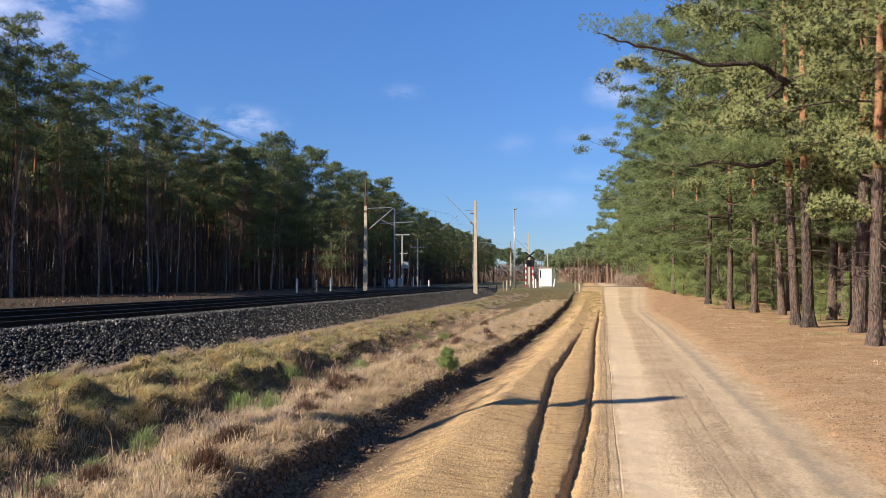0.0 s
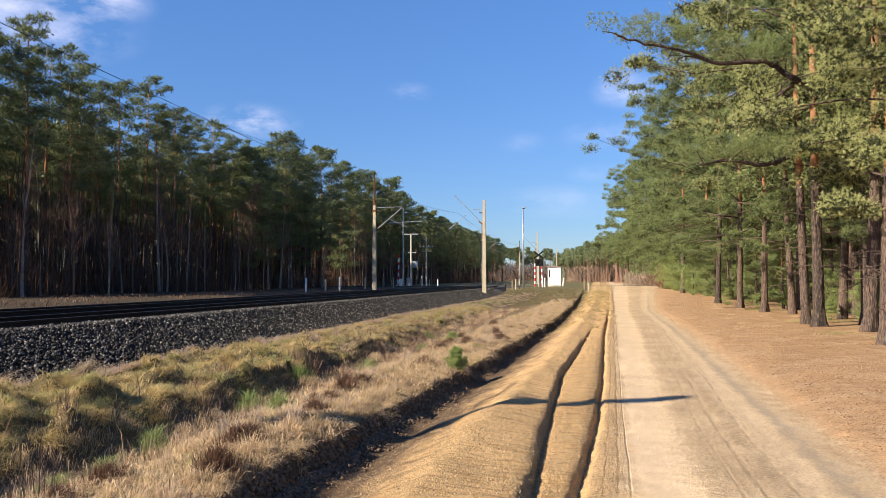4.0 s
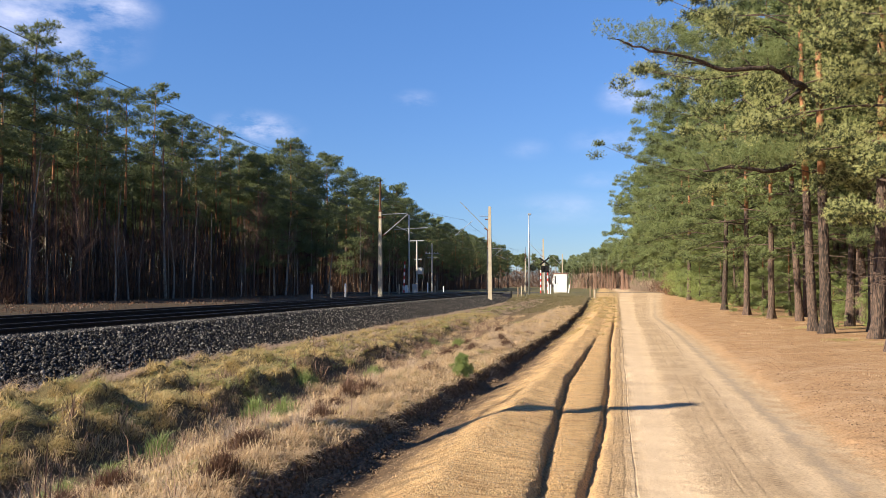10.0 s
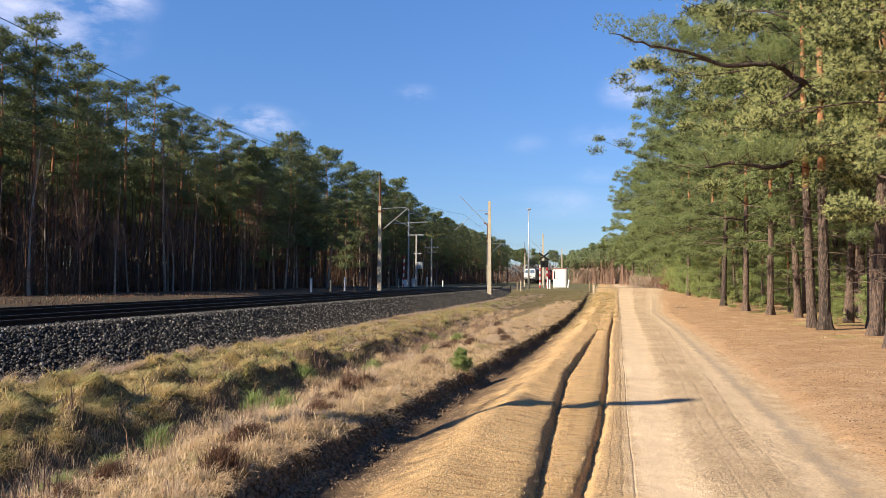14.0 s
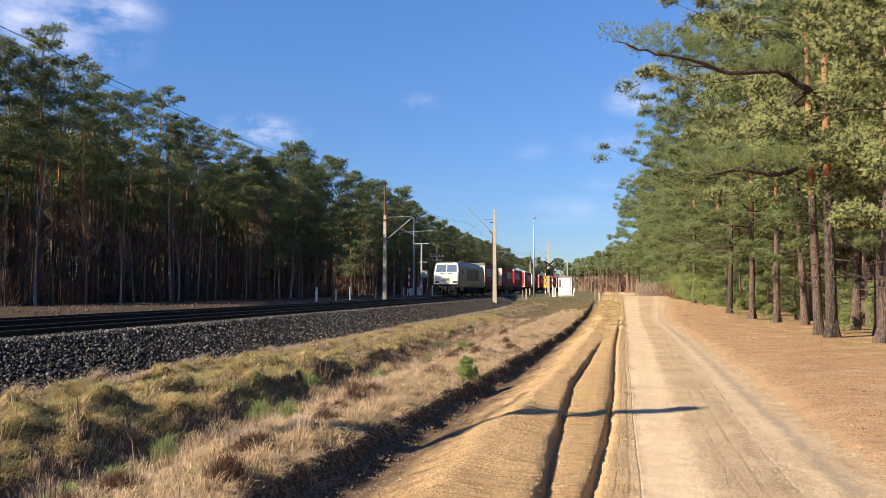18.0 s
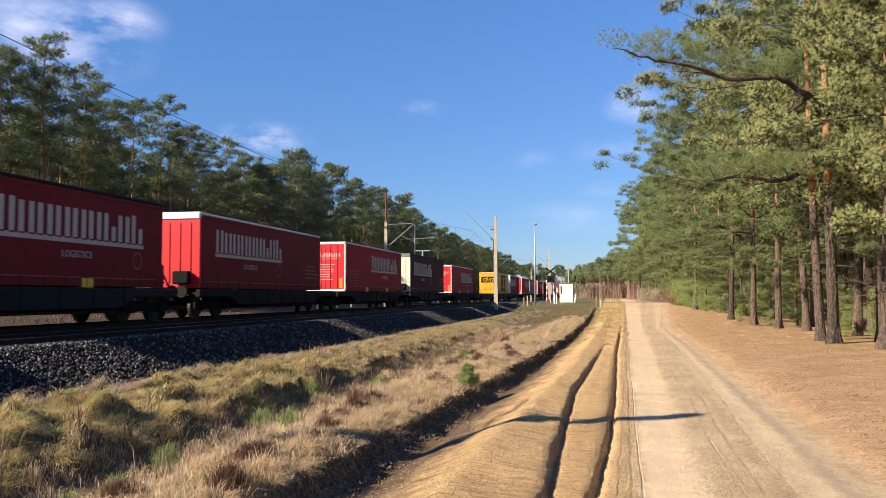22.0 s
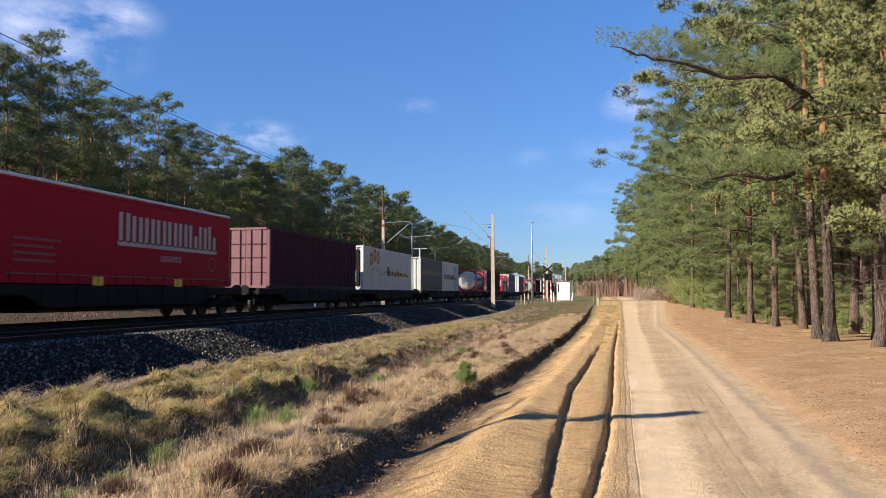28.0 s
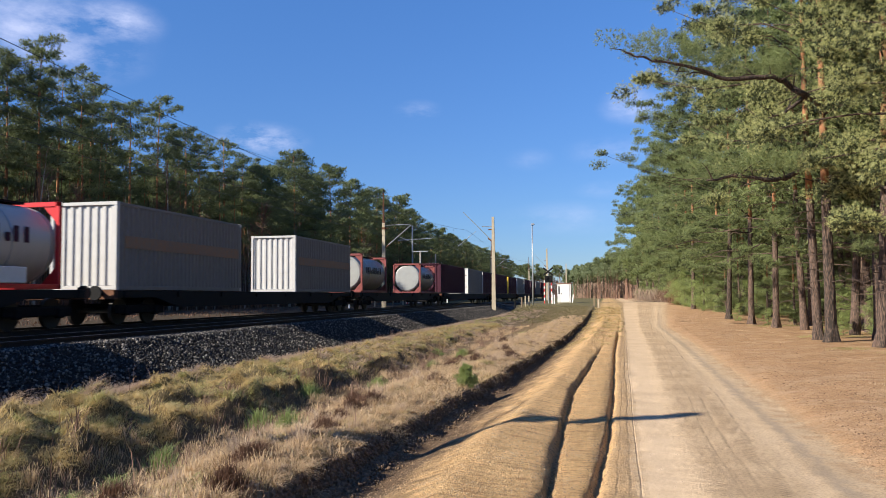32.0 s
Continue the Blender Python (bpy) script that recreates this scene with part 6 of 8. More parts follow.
def bank_places(rng, n):
    y = 4 + 34 * rng.random(n) ** 1.7
    x = edge_line(y) + rng.uniform(0.45, 2.15, n)
    return np.stack([x, y, ground_z(x, y)[0]], 1)


stones("bank_clods", 4500, bank_places, (0.003, 0.013), "clod", "dry crumbled clods scattered over the sand bank", 74)
stones("soil_clods", 16000, soil_places, (0.006, 0.030), "soil", "dark crumbled soil in the cut beside the bank", 45)
stones("pine_litter", 5000, litter_places, (0.006, 0.020), "litter", "cones and bits of bark among the needles", 42)
stones("sand_grit", 5000, grit_places, (0.003, 0.010), "grit", "small crumbs of sand on the track", 43)


# ---- masts, wires, the level crossing ----
def mast(x, y, tall, side, label, steel_top=0.0, arm=2.75, base_z=None, lift=2.15):
    """A concrete catenary mast with a tubular cantilever; side +1 reaches to +x."""
    z = height(x, y) - 0.05 if base_z is None else base_z
    root = thing("catenary_mast", label, "mast", "catenary masts", at=(x, y, z))
    h = tall
    part("pole", Shape().loft([[(sx * w, sy * d, zz) for sx, sy in ((-1, -1), (1, -1), (1, 1), (-1, 1))] for zz, w, d in ((-0.4, 0.20, 0.15), (h, 0.115, 0.10))]), "concrete", root)
    part("footing", Shape().box(-0.33, 0.33, -0.3, 0.3, -0.4, 0.12, 0.04), "concrete_pale", root, "pale concrete footing block")
    if steel_top:
        part("steel_extension", Shape().tube([(0, 0, h - 0.6), (0, 0, h + steel_top)], [0.11, 0.06], 6).box(-0.16, 0.16, -0.13, 0.13, h - 0.7, h - 0.5).box(-0.14, 0.14, -0.12, 0.12, h - 0.1, h + 0.05), "rust", root, "rusty steel extension")
        part("insulator", Shape().tube([(0, 0, h + steel_top), (0, 0, h + steel_top + 0.25)], [0.09, 0.05], 8), "black", root)
    top = RAIL - z + 7.05
    low = RAIL - z + (5.25 if lift < 2.3 else 5.95)
    a = side * arm
    part("cantilever", Shape().tube([(0, 0, low), (a * 0.95, 0, low + lift)], 0.035, 6).tube([(0, 0, top + 0.35), (a * (0.9 if lift < 2.3 else 0.35), 0, top + 0.4)], 0.03, 6), "galvanised", root, "tubular steel bracket arm")
    part("registration_arm", Shape().tube([(a * 0.55, 0, low + 1.05), (a * 1.12, 0, RAIL - z + 5.62)], 0.02, 6), "galvanised", root)
    part("insulator", Shape().tube([(side * 0.1, 0, low + 0.07), (side * 0.5, 0, low + 0.35)], 0.06, 8).tube([(side * 0.08, 0, top + 0.06), (side * 0.45, 0, top + 0.09)], 0.055, 8), "rust", root)
    return root


def wire(name, points, r, label, group="overhead wires"):
    return tagged(part(name, Shape().tube(points, r, 5), "wire"), label, "wire", group)


def build_catenary():
    stations = [2.4, 76.8, 149.0, 222.0, 295.0, 368.0]
    for i, y in enumerate(stations):
        mast(-10.35, y, 9.4, -1, "weathered concrete catenary mast beside the near track", arm=3.0, lift=2.9)
        mast(-19.9, y - 4.2 if i else -2.0, 8.15, 1, "concrete catenary mast with rusty steel top beside the far track", 2.7)
    for x, tag in ((NEAR_TRACK, "near"), (FAR_TRACK, "far")):
        off = 0 if tag == "near" else -4.2
        for i in range(len(stations) - 1):
            a, b = stations[i] + off, stations[i + 1] + off
            ts = [k / 10 for k in range(11)]
            contact = [(x, a + (b - a) * t, RAIL + 5.6 - 0.05 * 4 * t * (1 - t)) for t in ts]
            carrier = [(x, a + (b - a) * t, RAIL + 7.1 - 1.0 * 4 * t * (1 - t)) for t in ts]
            span = Shape().tube(contact, 0.008, 4).tube(carrier, 0.009, 4)
            for t in ts[1:-1]:
                y = a + (b - a) * t
                span.tube([(x, y, RAIL + 5.6 - 0.2 * t * (1 - t)), (x, y, RAIL + 7.1 - 4.0 * t * (1 - t))], 0.005, 3)
            tagged(part("catenary_wire", span, "wire"), "contact wire hung from a sagging carrier cable over the " + tag + " track", "wire", "overhead wires")
    for i in range(len(stations) - 1):
        a, b = (stations[i] - 4.2 if i else -2.0), stations[i + 1] - 4.2
        pts = [(-19.9, a + (b - a) * k / 10, 11.4 - 1.5 * 4 * (k / 10) * (1 - k / 10)) for k in range(11)]
        wire("feeder_cable", pts, 0.007, "sagging feeder cable along the mast tops")
    wire("feeder_cable", [(-24.6, 12, 12.6), (-25.2, 60, 10.0), (-25.6, 122, 8.3)], 0.008, "sagging line cable in front of the trees")


def striped_post(name, x, y, tall, r, label, category, group="", lean=0.0, bands=8):
    root = thing(name, label, category, group, at=(x, y, height(x, y)))
    for k in range(bands):
        z0, z1 = tall * k / bands, tall * (k + 1) / bands
        part("red_band" if k % 2 == 0 else "white_band", Shape().tube([(lean * z0, 0, z0 - (0.2 if k == 0 else 0)), (lean * z1, 0, z1)], r, 8), "red" if k % 2 == 0 else "white", root)
    return root


def build_crossing():
    # white relay cabinet
    x, y = -4.66, 96.0
    z = height(x, y)
    hut = thing("relay_cabinet", "white steel relay cabinet with rusty roof edge", "cabinet", at=(x, y, z - 0.05), turn=-4)
    part("body", Shape().box(-0.78, 0.78, -0.6, 0.6, 0.12, 2.28, 0.03), "cabinet", hut)
    part("plinth", Shape().box(-0.74, 0.74, -0.56, 0.56, -0.1, 0.14), "concrete", hut)
    part("roof", Shape().box(-0.88, 0.88, -0.7, 0.7, 2.28, 2.38, 0.02), "rust_roof", hut, "rusty brown roof sheet")
    door = part("door", Shape().box(-0.38, 0.62, -0.64, -0.6, 0.2, 2.18, 0.01), "white", hut)
    part("handle", Shape().box(-0.32, -0.26, -0.68, -0.64, 1.05, 1.25, 0.01), "black", door)
    part("vent", Shape().box(-0.66, -0.52, -0.62, -0.6, 1.1, 2.0), "black", hut, "dark upright vent slit")
    # lamp column
    x, y = -8.26, 95.2
    lamp = thing("street_lamp", "tall grey steel lamp column by the crossing", "lamp", at=(x, y, height(x, y)))
    part("column", Shape().tube([(0, 0, -0.3), (0, 0, 4.5), (0, 0, 9.3)], [0.12, 0.09, 0.06], 10), "galvanised", lamp, smooth=True)
    part("lamp_head", Shape().box(-0.12, 0.28, -0.14, 0.14, 9.22, 9.4, 0.03), "galvanised", lamp)
    part("lens", Shape().box(-0.05, 0.24, -0.1, 0.1, 9.18, 9.22), "lamp_glass", lamp)
    # crossing signal: crossed boards over two lamps
    x, y = -6.66, 97.6
    sig = thing("crossing_signal", "railway crossing signal with crossed boards and dark lamps", "signal", at=(x, y, height(x, y)))
    part("post", Shape().tube([(0, 0, -0.2), (0, 0, 4.0)], 0.06, 8), "galvanised", sig)
    for s, name in ((1, "cross_board"), (-1, "cross_board")):
        part(name, Shape().box(-0.72, 0.72, -0.02, 0.02, -0.09, 0.09).moved(pose(0, -0.1 - 0.03 * s, 3.75, 0, s * 38, 0)), "black", sig, "dark back-lit crossing board")
    part("backing_board", Shape().box(-0.42, 0.5, -0.06, 0.0, 2.45, 3.25, 0.1), "black", sig)
    for dx, dz in ((-0.22, 3.05), (0.26, 2.75)):
        part("signal_lamp", Shape().tube([(dx, -0.06, dz), (dx, -0.3, dz)], [0.17, 0.19], 12), "black", sig)
    striped_post("barrier_boom", -7.1, 97.4, 2.75, 0.07, "raised red and white level-crossing boom", "barrier", "raised barrier booms", 0.0, 8)
    striped_post("barrier_boom", -6.35, 98.6, 2.45, 0.07, "raised red and white level-crossing boom", "barrier", "raised barrier booms", 0.0, 7)
    striped_post("barrier_boom", -24.6, 101.0, 4.1, 0.09, "raised red and white level-crossing boom beyond the tracks", "barrier", "raised barrier booms", 0.03, 9)
    for x, y in ((-24.5, 101.0),):
        drive = thing("barrier_drive", "white barrier machine casing by the road", "machine", at=(x, y + 0.35, height(x, y)))
        part("casing", Shape().box(-0.3, 0.3, -0.25, 0.25, -0.05, 1.05, 0.04), "white", drive)
    for x, y, h, mat, label in ((-9.24, 92, 1.1, "wood", "weathered wooden post by the crossing"), (-8.9, 92.5, 1.2, "concrete", "old concrete marker post by the crossing"), (-8.5, 92.6, 1.15, "concrete", "old concrete marker post by the crossing"), (-9.9, 91, 0.75, "black", "short dark post by the crossing"),
                                (-6.0, 94, 1.2, "white", "white painted marker post by the railway"), (-5.75, 94, 1.05, "white", "white painted marker post by the railway"), (-3.75, 94.5, 1.0, "white", "white leaning marker post by the cabinet"), (-1.05, 76.3, 0.95, "wood", "rotten wooden fence post in the grass"), (-0.72, 74, 0.8, "wood", "rotten wooden fence post in the grass"), (-0.62, 72.2, 0.75, "concrete", "old concrete post stub"),
                                (-22.6, 62, 1.1, "white", "white painted marker post by the railway"), (-22.5, 66.5, 1.0, "concrete", "old concrete marker post beyond the tracks"), (-22.7, 71, 1.2, "white", "white painted marker post by the railway"), (-22.9, 80, 1.2, "concrete", "old concrete marker post beyond the tracks"), (-22.6, 86, 1.25, "wood", "wooden marker post beyond the tracks"), (-23.2, 93, 1.2, "concrete", "old concrete marker post beyond the tracks"), (-23.0, 108, 1.4, "white", "white painted marker post by the railway"), (-22.4, 110, 1.0, "concrete", "old concrete marker post beyond the tracks"), (-22.0, 114, 0.9, "white", "white painted marker post by the railway")):
        post = tagged(part("marker_post", Shape().box(-0.07, 0.07, -0.07, 0.07, -0.3, h, 0.02), mat), label, "post", "posts by the crossing")
        post.matrix_basis = pose(x, y, height(x, y), 0, (8 if "leaning" in label else 0), 0)
    # poles beyond the tracks
    pole = thing("white_steel_pole", "white steel pole with a cross beam beyond the tracks", "pole", at=(-24.4, 103.0, 0.55))
    part("pole", Shape().tube([(0, 0, -0.3), (0, 0, 10.2)], [0.13, 0.09], 8), "galvanised", pole)
    part("cross_beam", Shape().tube([(-1.9, 0, 8.35), (2.5, 0, 8.5)], 0.05, 6), "galvanised", pole)
    pole = thing("transformer_pole", "grey pole with crossarm and small transformer", "pole", at=(-24.6, 108.5, 0.55))
    part("pole", Shape().tube([(0, 0, -0.3), (0, 0, 7.2)], [0.15, 0.1], 8), "concrete_pale", pole)
    part("crossarm", Shape().box(-1.0, 1.0, -0.05, 0.05, 7.1, 7.22), "galvanised", pole)
    part("lower_crossarm", Shape().box(-0.4, 0.7, -0.05, 0.05, 4.6, 4.7), "galvanised", pole)
    part("transformer", Shape().box(0.15, 0.85, -0.3, 0.3, 2.6, 3.5, 0.05), "galvanised", pole)
    pole = thing("telegraph_pole", "old telegraph pole with two crossarms", "pole", at=(-25.3, 122.0, 0.5))
    part("pole", Shape().tube([(0, 0, -0.3), (0, 0, 7.5)], [0.14, 0.1], 8), "concrete_pale", pole)
    for zz in (5.3, 5.95):
        part("crossarm", Shape().box(-1.1 if zz > 5.5 else -0.7, 1.1 if zz > 5.5 else 0.7, -0.05, 0.05, zz, zz + 0.1), "galvanised", pole)
    for dx in (-0.9, -0.4, 0.4, 0.9):
        part("insulator", Shape().tube([(dx, 0, 6.05), (dx, 0, 6.25)], [0.05, 0.03], 6), "white", pole)
    cab = thing("blue_cabinet", "small pale blue electric cabinet beyond the tracks", "cabinet", at=(-24.0, 104.5, 0.6))
    part("body", Shape().box(-0.3, 0.3, -0.2, 0.2, -0.05, 1.2, 0.03), "galvanised", cab)
    # crossing road
    road = Shape().loft([[(x, 103.2 + s * 2.6, RAIL - 0.015 + (0.03 if -20 < x < -9 else 0) + (0.0 if -60 < x < 12 else 0.02)) for s in (-1, 1)] + [(x, 103.2 + s * 2.6, RAIL - 0.25) for s in (1, -1)] for x in (-60, -21, -19, -10, -8, 3, 14, 40)])
    tagged(part("crossing_road", road, "asphalt"), "narrow asphalt road over the level crossing", "road", kind="structure")


build_catenary()
build_crossing()


# ---- the train: every vehicle and load stands at its place at 20 s and rolls towards -y ----
TRAIN = []  # (thing, place of its front end along the line at 20 s, height over the rail)


def on_rails(name, label, category, group, front, up=0.0):
    root = thing(name, label, category, group, at=(FAR_TRACK, front, RAIL + up))
    TRAIN.append((root, front, up))
    return root


def bogie(parent, y, axles=(-0.9, 0.9), r=0.46):
    b = part("bogie", Shape().box(-1.12, -0.98, y + axles[0] - 0.55, y + axles[-1] + 0.55, 0.36, 0.66, 0.04).box(0.98, 1.12, y + axles[0] - 0.55, y + axles[-1] + 0.55, 0.36, 0.66, 0.04).box(-0.98, 0.98, y - 0.22, y + 0.22, 0.42, 0.7), "underframe", parent)
    for a in axles:
        part("wheelset", Shape().tube([(-0.82, y + a, r - 0.01), (-0.70, y + a, r - 0.01)], r, 24).tube([(0.70, y + a, r - 0.01), (0.82, y + a, r - 0.01)], r, 24).tube([(-0.95, y + a, r), (0.95, y + a, r)], 0.08, 8), "wheel", b, "worn steel wheelset")
        for s in (-1, 1):
            part("axle_box", Shape().box(s * 1.08 - 0.11, s * 1.08 + 0.11, y + a - 0.16, y + a + 0.16, 0.32, 0.62, 0.04), "underframe", b)


def buffers(parent, y, out):
    for s in (-1, 1):
        part("buffer", Shape().tube([(s * 0.875, y, 1.05), (s * 0.875, y + out * 0.45, 1.05)], 0.08, 10).tube([(s * 0.875, y + out * 0.45, 1.05), (s * 0.875, y + out * 0.55, 1.05)], 0.23, 14), "black", parent)


def build_locomotive(front):
    loco = on_rails("electric_locomotive", "silver-grey electric locomotive with dark side banner", "locomotive", "freight train", front)
    L = 19.4
    half = [(1.36, 0.98), (1.45, 1.1), (1.47, 2.45), (1.45, 2.75), (1.37, 3.42), (1.25, 3.64), (0.75, 3.74)]
    zs = [0.98, 1.1, 2.15, 2.5, 3.4, 3.62, 3.72]
    def nose(z):
        return float(np.interp(z, zs, (0.28, 0.22, 0.28, 0.38, 0.76, 0.90, 1.1)))
    def ring(y, squeeze, end=0):
        r = [(x * squeeze, z) for x, z in half]
        pts = r + [(-x, z) for x, z in reversed(r)]
        if end == 0:
            return [(x, y, z) for x, z in pts]
        return [(x, (nose(z) + y if end < 0 else L - nose(z) - y), z) for x, z in pts]
    part("body", Shape().loft([ring(0, 0.90, -1), ring(0.22, 0.97, -1), ring(0.7, 1.0, -1), ring(3.2, 1.0), ring(L - 3.2, 1.0), ring(0.7, 1.0, 1), ring(0.22, 0.97, 1), ring(0, 0.90, 1)]), "silver", loco)
    part("roof_fairing", Shape().loft([[(x * w, y, z) for x, z in ((-1.34, 3.40), (-1.02, 3.80), (1.02, 3.80), (1.34, 3.40))] for y, w in ((2.9, 0.99), (3.3, 1.0), (L - 3.3, 1.0), (L - 2.9, 0.99))]), "silver_roof", loco, "dark grey roof edge")
    # windscreen: two panes on the slanted front
    for end in (0, 1):
        def on_nose(x, z, out):
            y = nose(z) - out
            return (x, y if end == 0 else L - y, z)
        levels = ((1.34, 1.28), (1.7, 1.32), (2.15, 1.32), (2.5, 1.30), (2.9, 1.26), (3.4, 1.20), (3.60, 1.12))
        cols = (-1.0, -0.93, -0.5, 0.0, 0.5, 0.93, 1.0)
        mask = [on_nose(c * w, z, (0.014 if abs(c) < 0.95 else -0.02) if out else -0.08) for out in (1, 0) for z, w in levels for c in cols]
        nc, nl = len(cols), len(levels)
        faces = [tuple(q * nc * nl + i for i in (r * nc + c, r * nc + c + 1, (r + 1) * nc + c + 1, (r + 1) * nc + c)) for q in (0, 1) for r in range(nl - 1) for c in range(nc - 1)]
        front_part = part("cab_front", Shape().add(mask, faces), "front_paint", loco, "pale front panel of the cab")
        part("front_skirt", Shape().add([on_nose(x, z, o) for o in (0.02, -0.06) for x, z in ((-1.24, 0.99), (1.24, 0.99), (1.27, 1.33), (-1.27, 1.33))], [(0, 1, 2, 3), (7, 6, 5, 4), (0, 4, 5, 1), (1, 5, 6, 2), (2, 6, 7, 3), (3, 7, 4, 0)]), "underframe", front_part, "dark lower edge")
        part("grab_rail", Shape().tube([on_nose(-0.5, 2.50, 0.03), on_nose(-0.45, 2.46, 0.07), on_nose(0.45, 2.46, 0.07), on_nose(0.5, 2.50, 0.03)], 0.016, 6), "galvanised", front_part, "grab rail under the windscreen")
        for x0, x1, x2, x3 in ((-1.13, -0.07, -0.05, -1.06), (0.07, 1.13, 1.06, 0.05)):
            part("windscreen", Shape().add([on_nose(x, z, o) for o in (0.028, -0.02) for x, z in ((x0, 2.66), (x1, 2.66), (x2, 3.40), (x3, 3.40))], [(0, 1, 2, 3), (7, 6, 5, 4), (0, 4, 5, 1), (1, 5, 6, 2), (2, 6, 7, 3), (3, 7, 4, 0)]), "glass", front_part, "dark windscreen pane")
        for s in (-1, 1):
            part("headlight", Shape().add([on_nose(s * 0.98 + dx, 1.56 + dz, o) for o in (0.03, -0.03) for dx, dz in ((-0.24, -0.09), (0.24, -0.09), (0.24, 0.1), (-0.24, 0.1))], [(0, 1, 2, 3), (7, 6, 5, 4), (0, 4, 5, 1), (1, 5, 6, 2), (2, 6, 7, 3), (3, 7, 4, 0)]), "lamp_glass", front_part)
            part("wiper", Shape().tube([on_nose(s * 0.25, 2.5, 0.05), on_nose(s * 0.7, 2.45, 0.06)], 0.02, 5), "black", front_part)
        part("number_panel", Shape().add([on_nose(x, z, o) for o in (0.02, -0.03) for x, z in ((-0.42, 1.42), (0.42, 1.42), (0.42, 2.0), (-0.42, 2.0))], [(0, 1, 2, 3), (7, 6, 5, 4), (0, 4, 5, 1), (1, 5, 6, 2), (2, 6, 7, 3), (3, 7, 4, 0)]), "concrete_pale", front_part)
        part("number_bar", Shape().add([on_nose(x, z, o) for o in (0.028, 0.0) for x, z in ((-0.36, 1.72), (0.36, 1.72), (0.36, 1.95), (-0.36, 1.95))], [(0, 1, 2, 3), (7, 6, 5, 4), (0, 4, 5, 1), (1, 5, 6, 2), (2, 6, 7, 3), (3, 7, 4, 0)]), "silver", front_part)
    y0 = 0.15
    part("buffer_beam", Shape().box(-1.38, 1.38, y0 + 0.1, y0 + 0.75, 0.55, 1.06, 0.05).box(-1.25, 1.25, y0 + 0.15, y0 + 0.4, 0.2, 0.55, 0.03), "underframe", loco)
    part("buffer_beam", Shape().box(-1.38, 1.38, L - y0 - 0.75, L - y0 - 0.1, 0.55, 1.06, 0.05).box(-1.25, 1.25, L - y0 - 0.4, L - y0 - 0.15, 0.2, 0.55, 0.03), "underframe", loco)
    buffers(loco, 0.3, -1)
    buffers(loco, L - 0.3, 1)
    part("coupler", Shape().tube([(0, 0.3, 1.0), (0, -0.1, 0.9), (0, -0.15, 0.55)], 0.05, 6).box(-0.1, 0.1, 0.0, 0.3, 0.9, 1.1), "wheel", loco, "steel screw coupler and hoses")
    part("brake_hose", Shape().tube([(0.35, 0.25, 0.95), (0.38, 0.0, 0.7), (0.4, 0.05, 0.4)], 0.03, 6).tube([(-0.35, 0.25, 0.95), (-0.38, 0.0, 0.7), (-0.4, 0.05, 0.4)], 0.03, 6), "galvanised", loco)
    for y in (4.2, L - 4.2):
        bogie(loco, y, (-1.3, 1.3), 0.6)
    part("underbody", Shape().box(-1.3, 1.3, 6.3, L - 6.3, 0.3, 1.0, 0.06).box(-1.35, 1.35, 2.2, L - 2.2, 0.85, 1.02), "underframe", loco)
    for s in (-1, 1):
        part("side_banner", Shape().box(s * 1.478 - 0.012, s * 1.478 + 0.012, 5.1, 13.5, 1.75, 3.08).moved(pose(0, 0, 0)), "banner", loco, "dark blue-grey banner with worn pale marks")
        for k in range(9):
            y = 5.5 + k * 0.88
            part("banner_mark", Shape().box(s * 1.492 - 0.006, s * 1.492 + 0.006, y, y + (0.55 if k % 3 else 0.3), 2.0, 2.8), "banner_mark" if k in (1, 4) else "banner_dark", loco)
        for y in (2.45, L - 3.2):
            door = part("cab_door", Shape().box(s * 1.462 - 0.015, s * 1.462 + 0.015, y, y + 0.72, 1.1, 3.0, 0.01), "silver", loco)
            part("handrail", Shape().tube([(s * 1.52, y - 0.06, 1.2), (s * 1.52, y - 0.06, 2.5)], 0.018, 5), "galvanised", door)
        for y in (1.78, L - 2.33):
            part("side_window", Shape().box(s * 1.45 - 0.02, s * 1.45 + 0.02, y, y + 0.55, 2.3, 2.95, 0.01), "black", loco)
        part("side_skirt", Shape().box(s * 1.38 - 0.04, s * 1.38 + 0.04, 1.4, 3.0, 0.65, 1.05, 0.03), "silver", loco)
        for b in ((5.0, 5.1, 1.68, 3.14), (13.5, 13.6, 1.68, 3.14), (5.0, 13.6, 3.08, 3.15), (5.0, 13.6, 1.68, 1.75)):
            part("banner_border", Shape().box(s * 1.479 - 0.012, s * 1.479 + 0.012, *b), "silver", loco)
        for y in (7.4, 9.5, 11.8):
            part("filler_flap", Shape().box(s * 1.475 - 0.01, s * 1.475 + 0.01, y, y + 0.35, 1.18, 1.45), "black", loco)
    part("roof_gear", Shape().box(-0.5, 0.5, 6.5, 9.0, 3.78, 4.0, 0.05).box(-0.4, 0.4, 9.8, 11.0, 3.78, 3.95, 0.05).tube([(-0.6, 5.6, 3.95), (-0.6, 13.5, 3.95)], 0.04, 6).tube([(0.6, 5.6, 3.95), (0.6, 13.5, 3.95)], 0.04, 6), "silver_roof", loco)
    for y in range(6, 14, 2):
        part("roof_insulator", Shape().tube([(0.6, y, 3.75), (0.6, y, 4.05)], [0.09, 0.06], 8), "rust", loco)
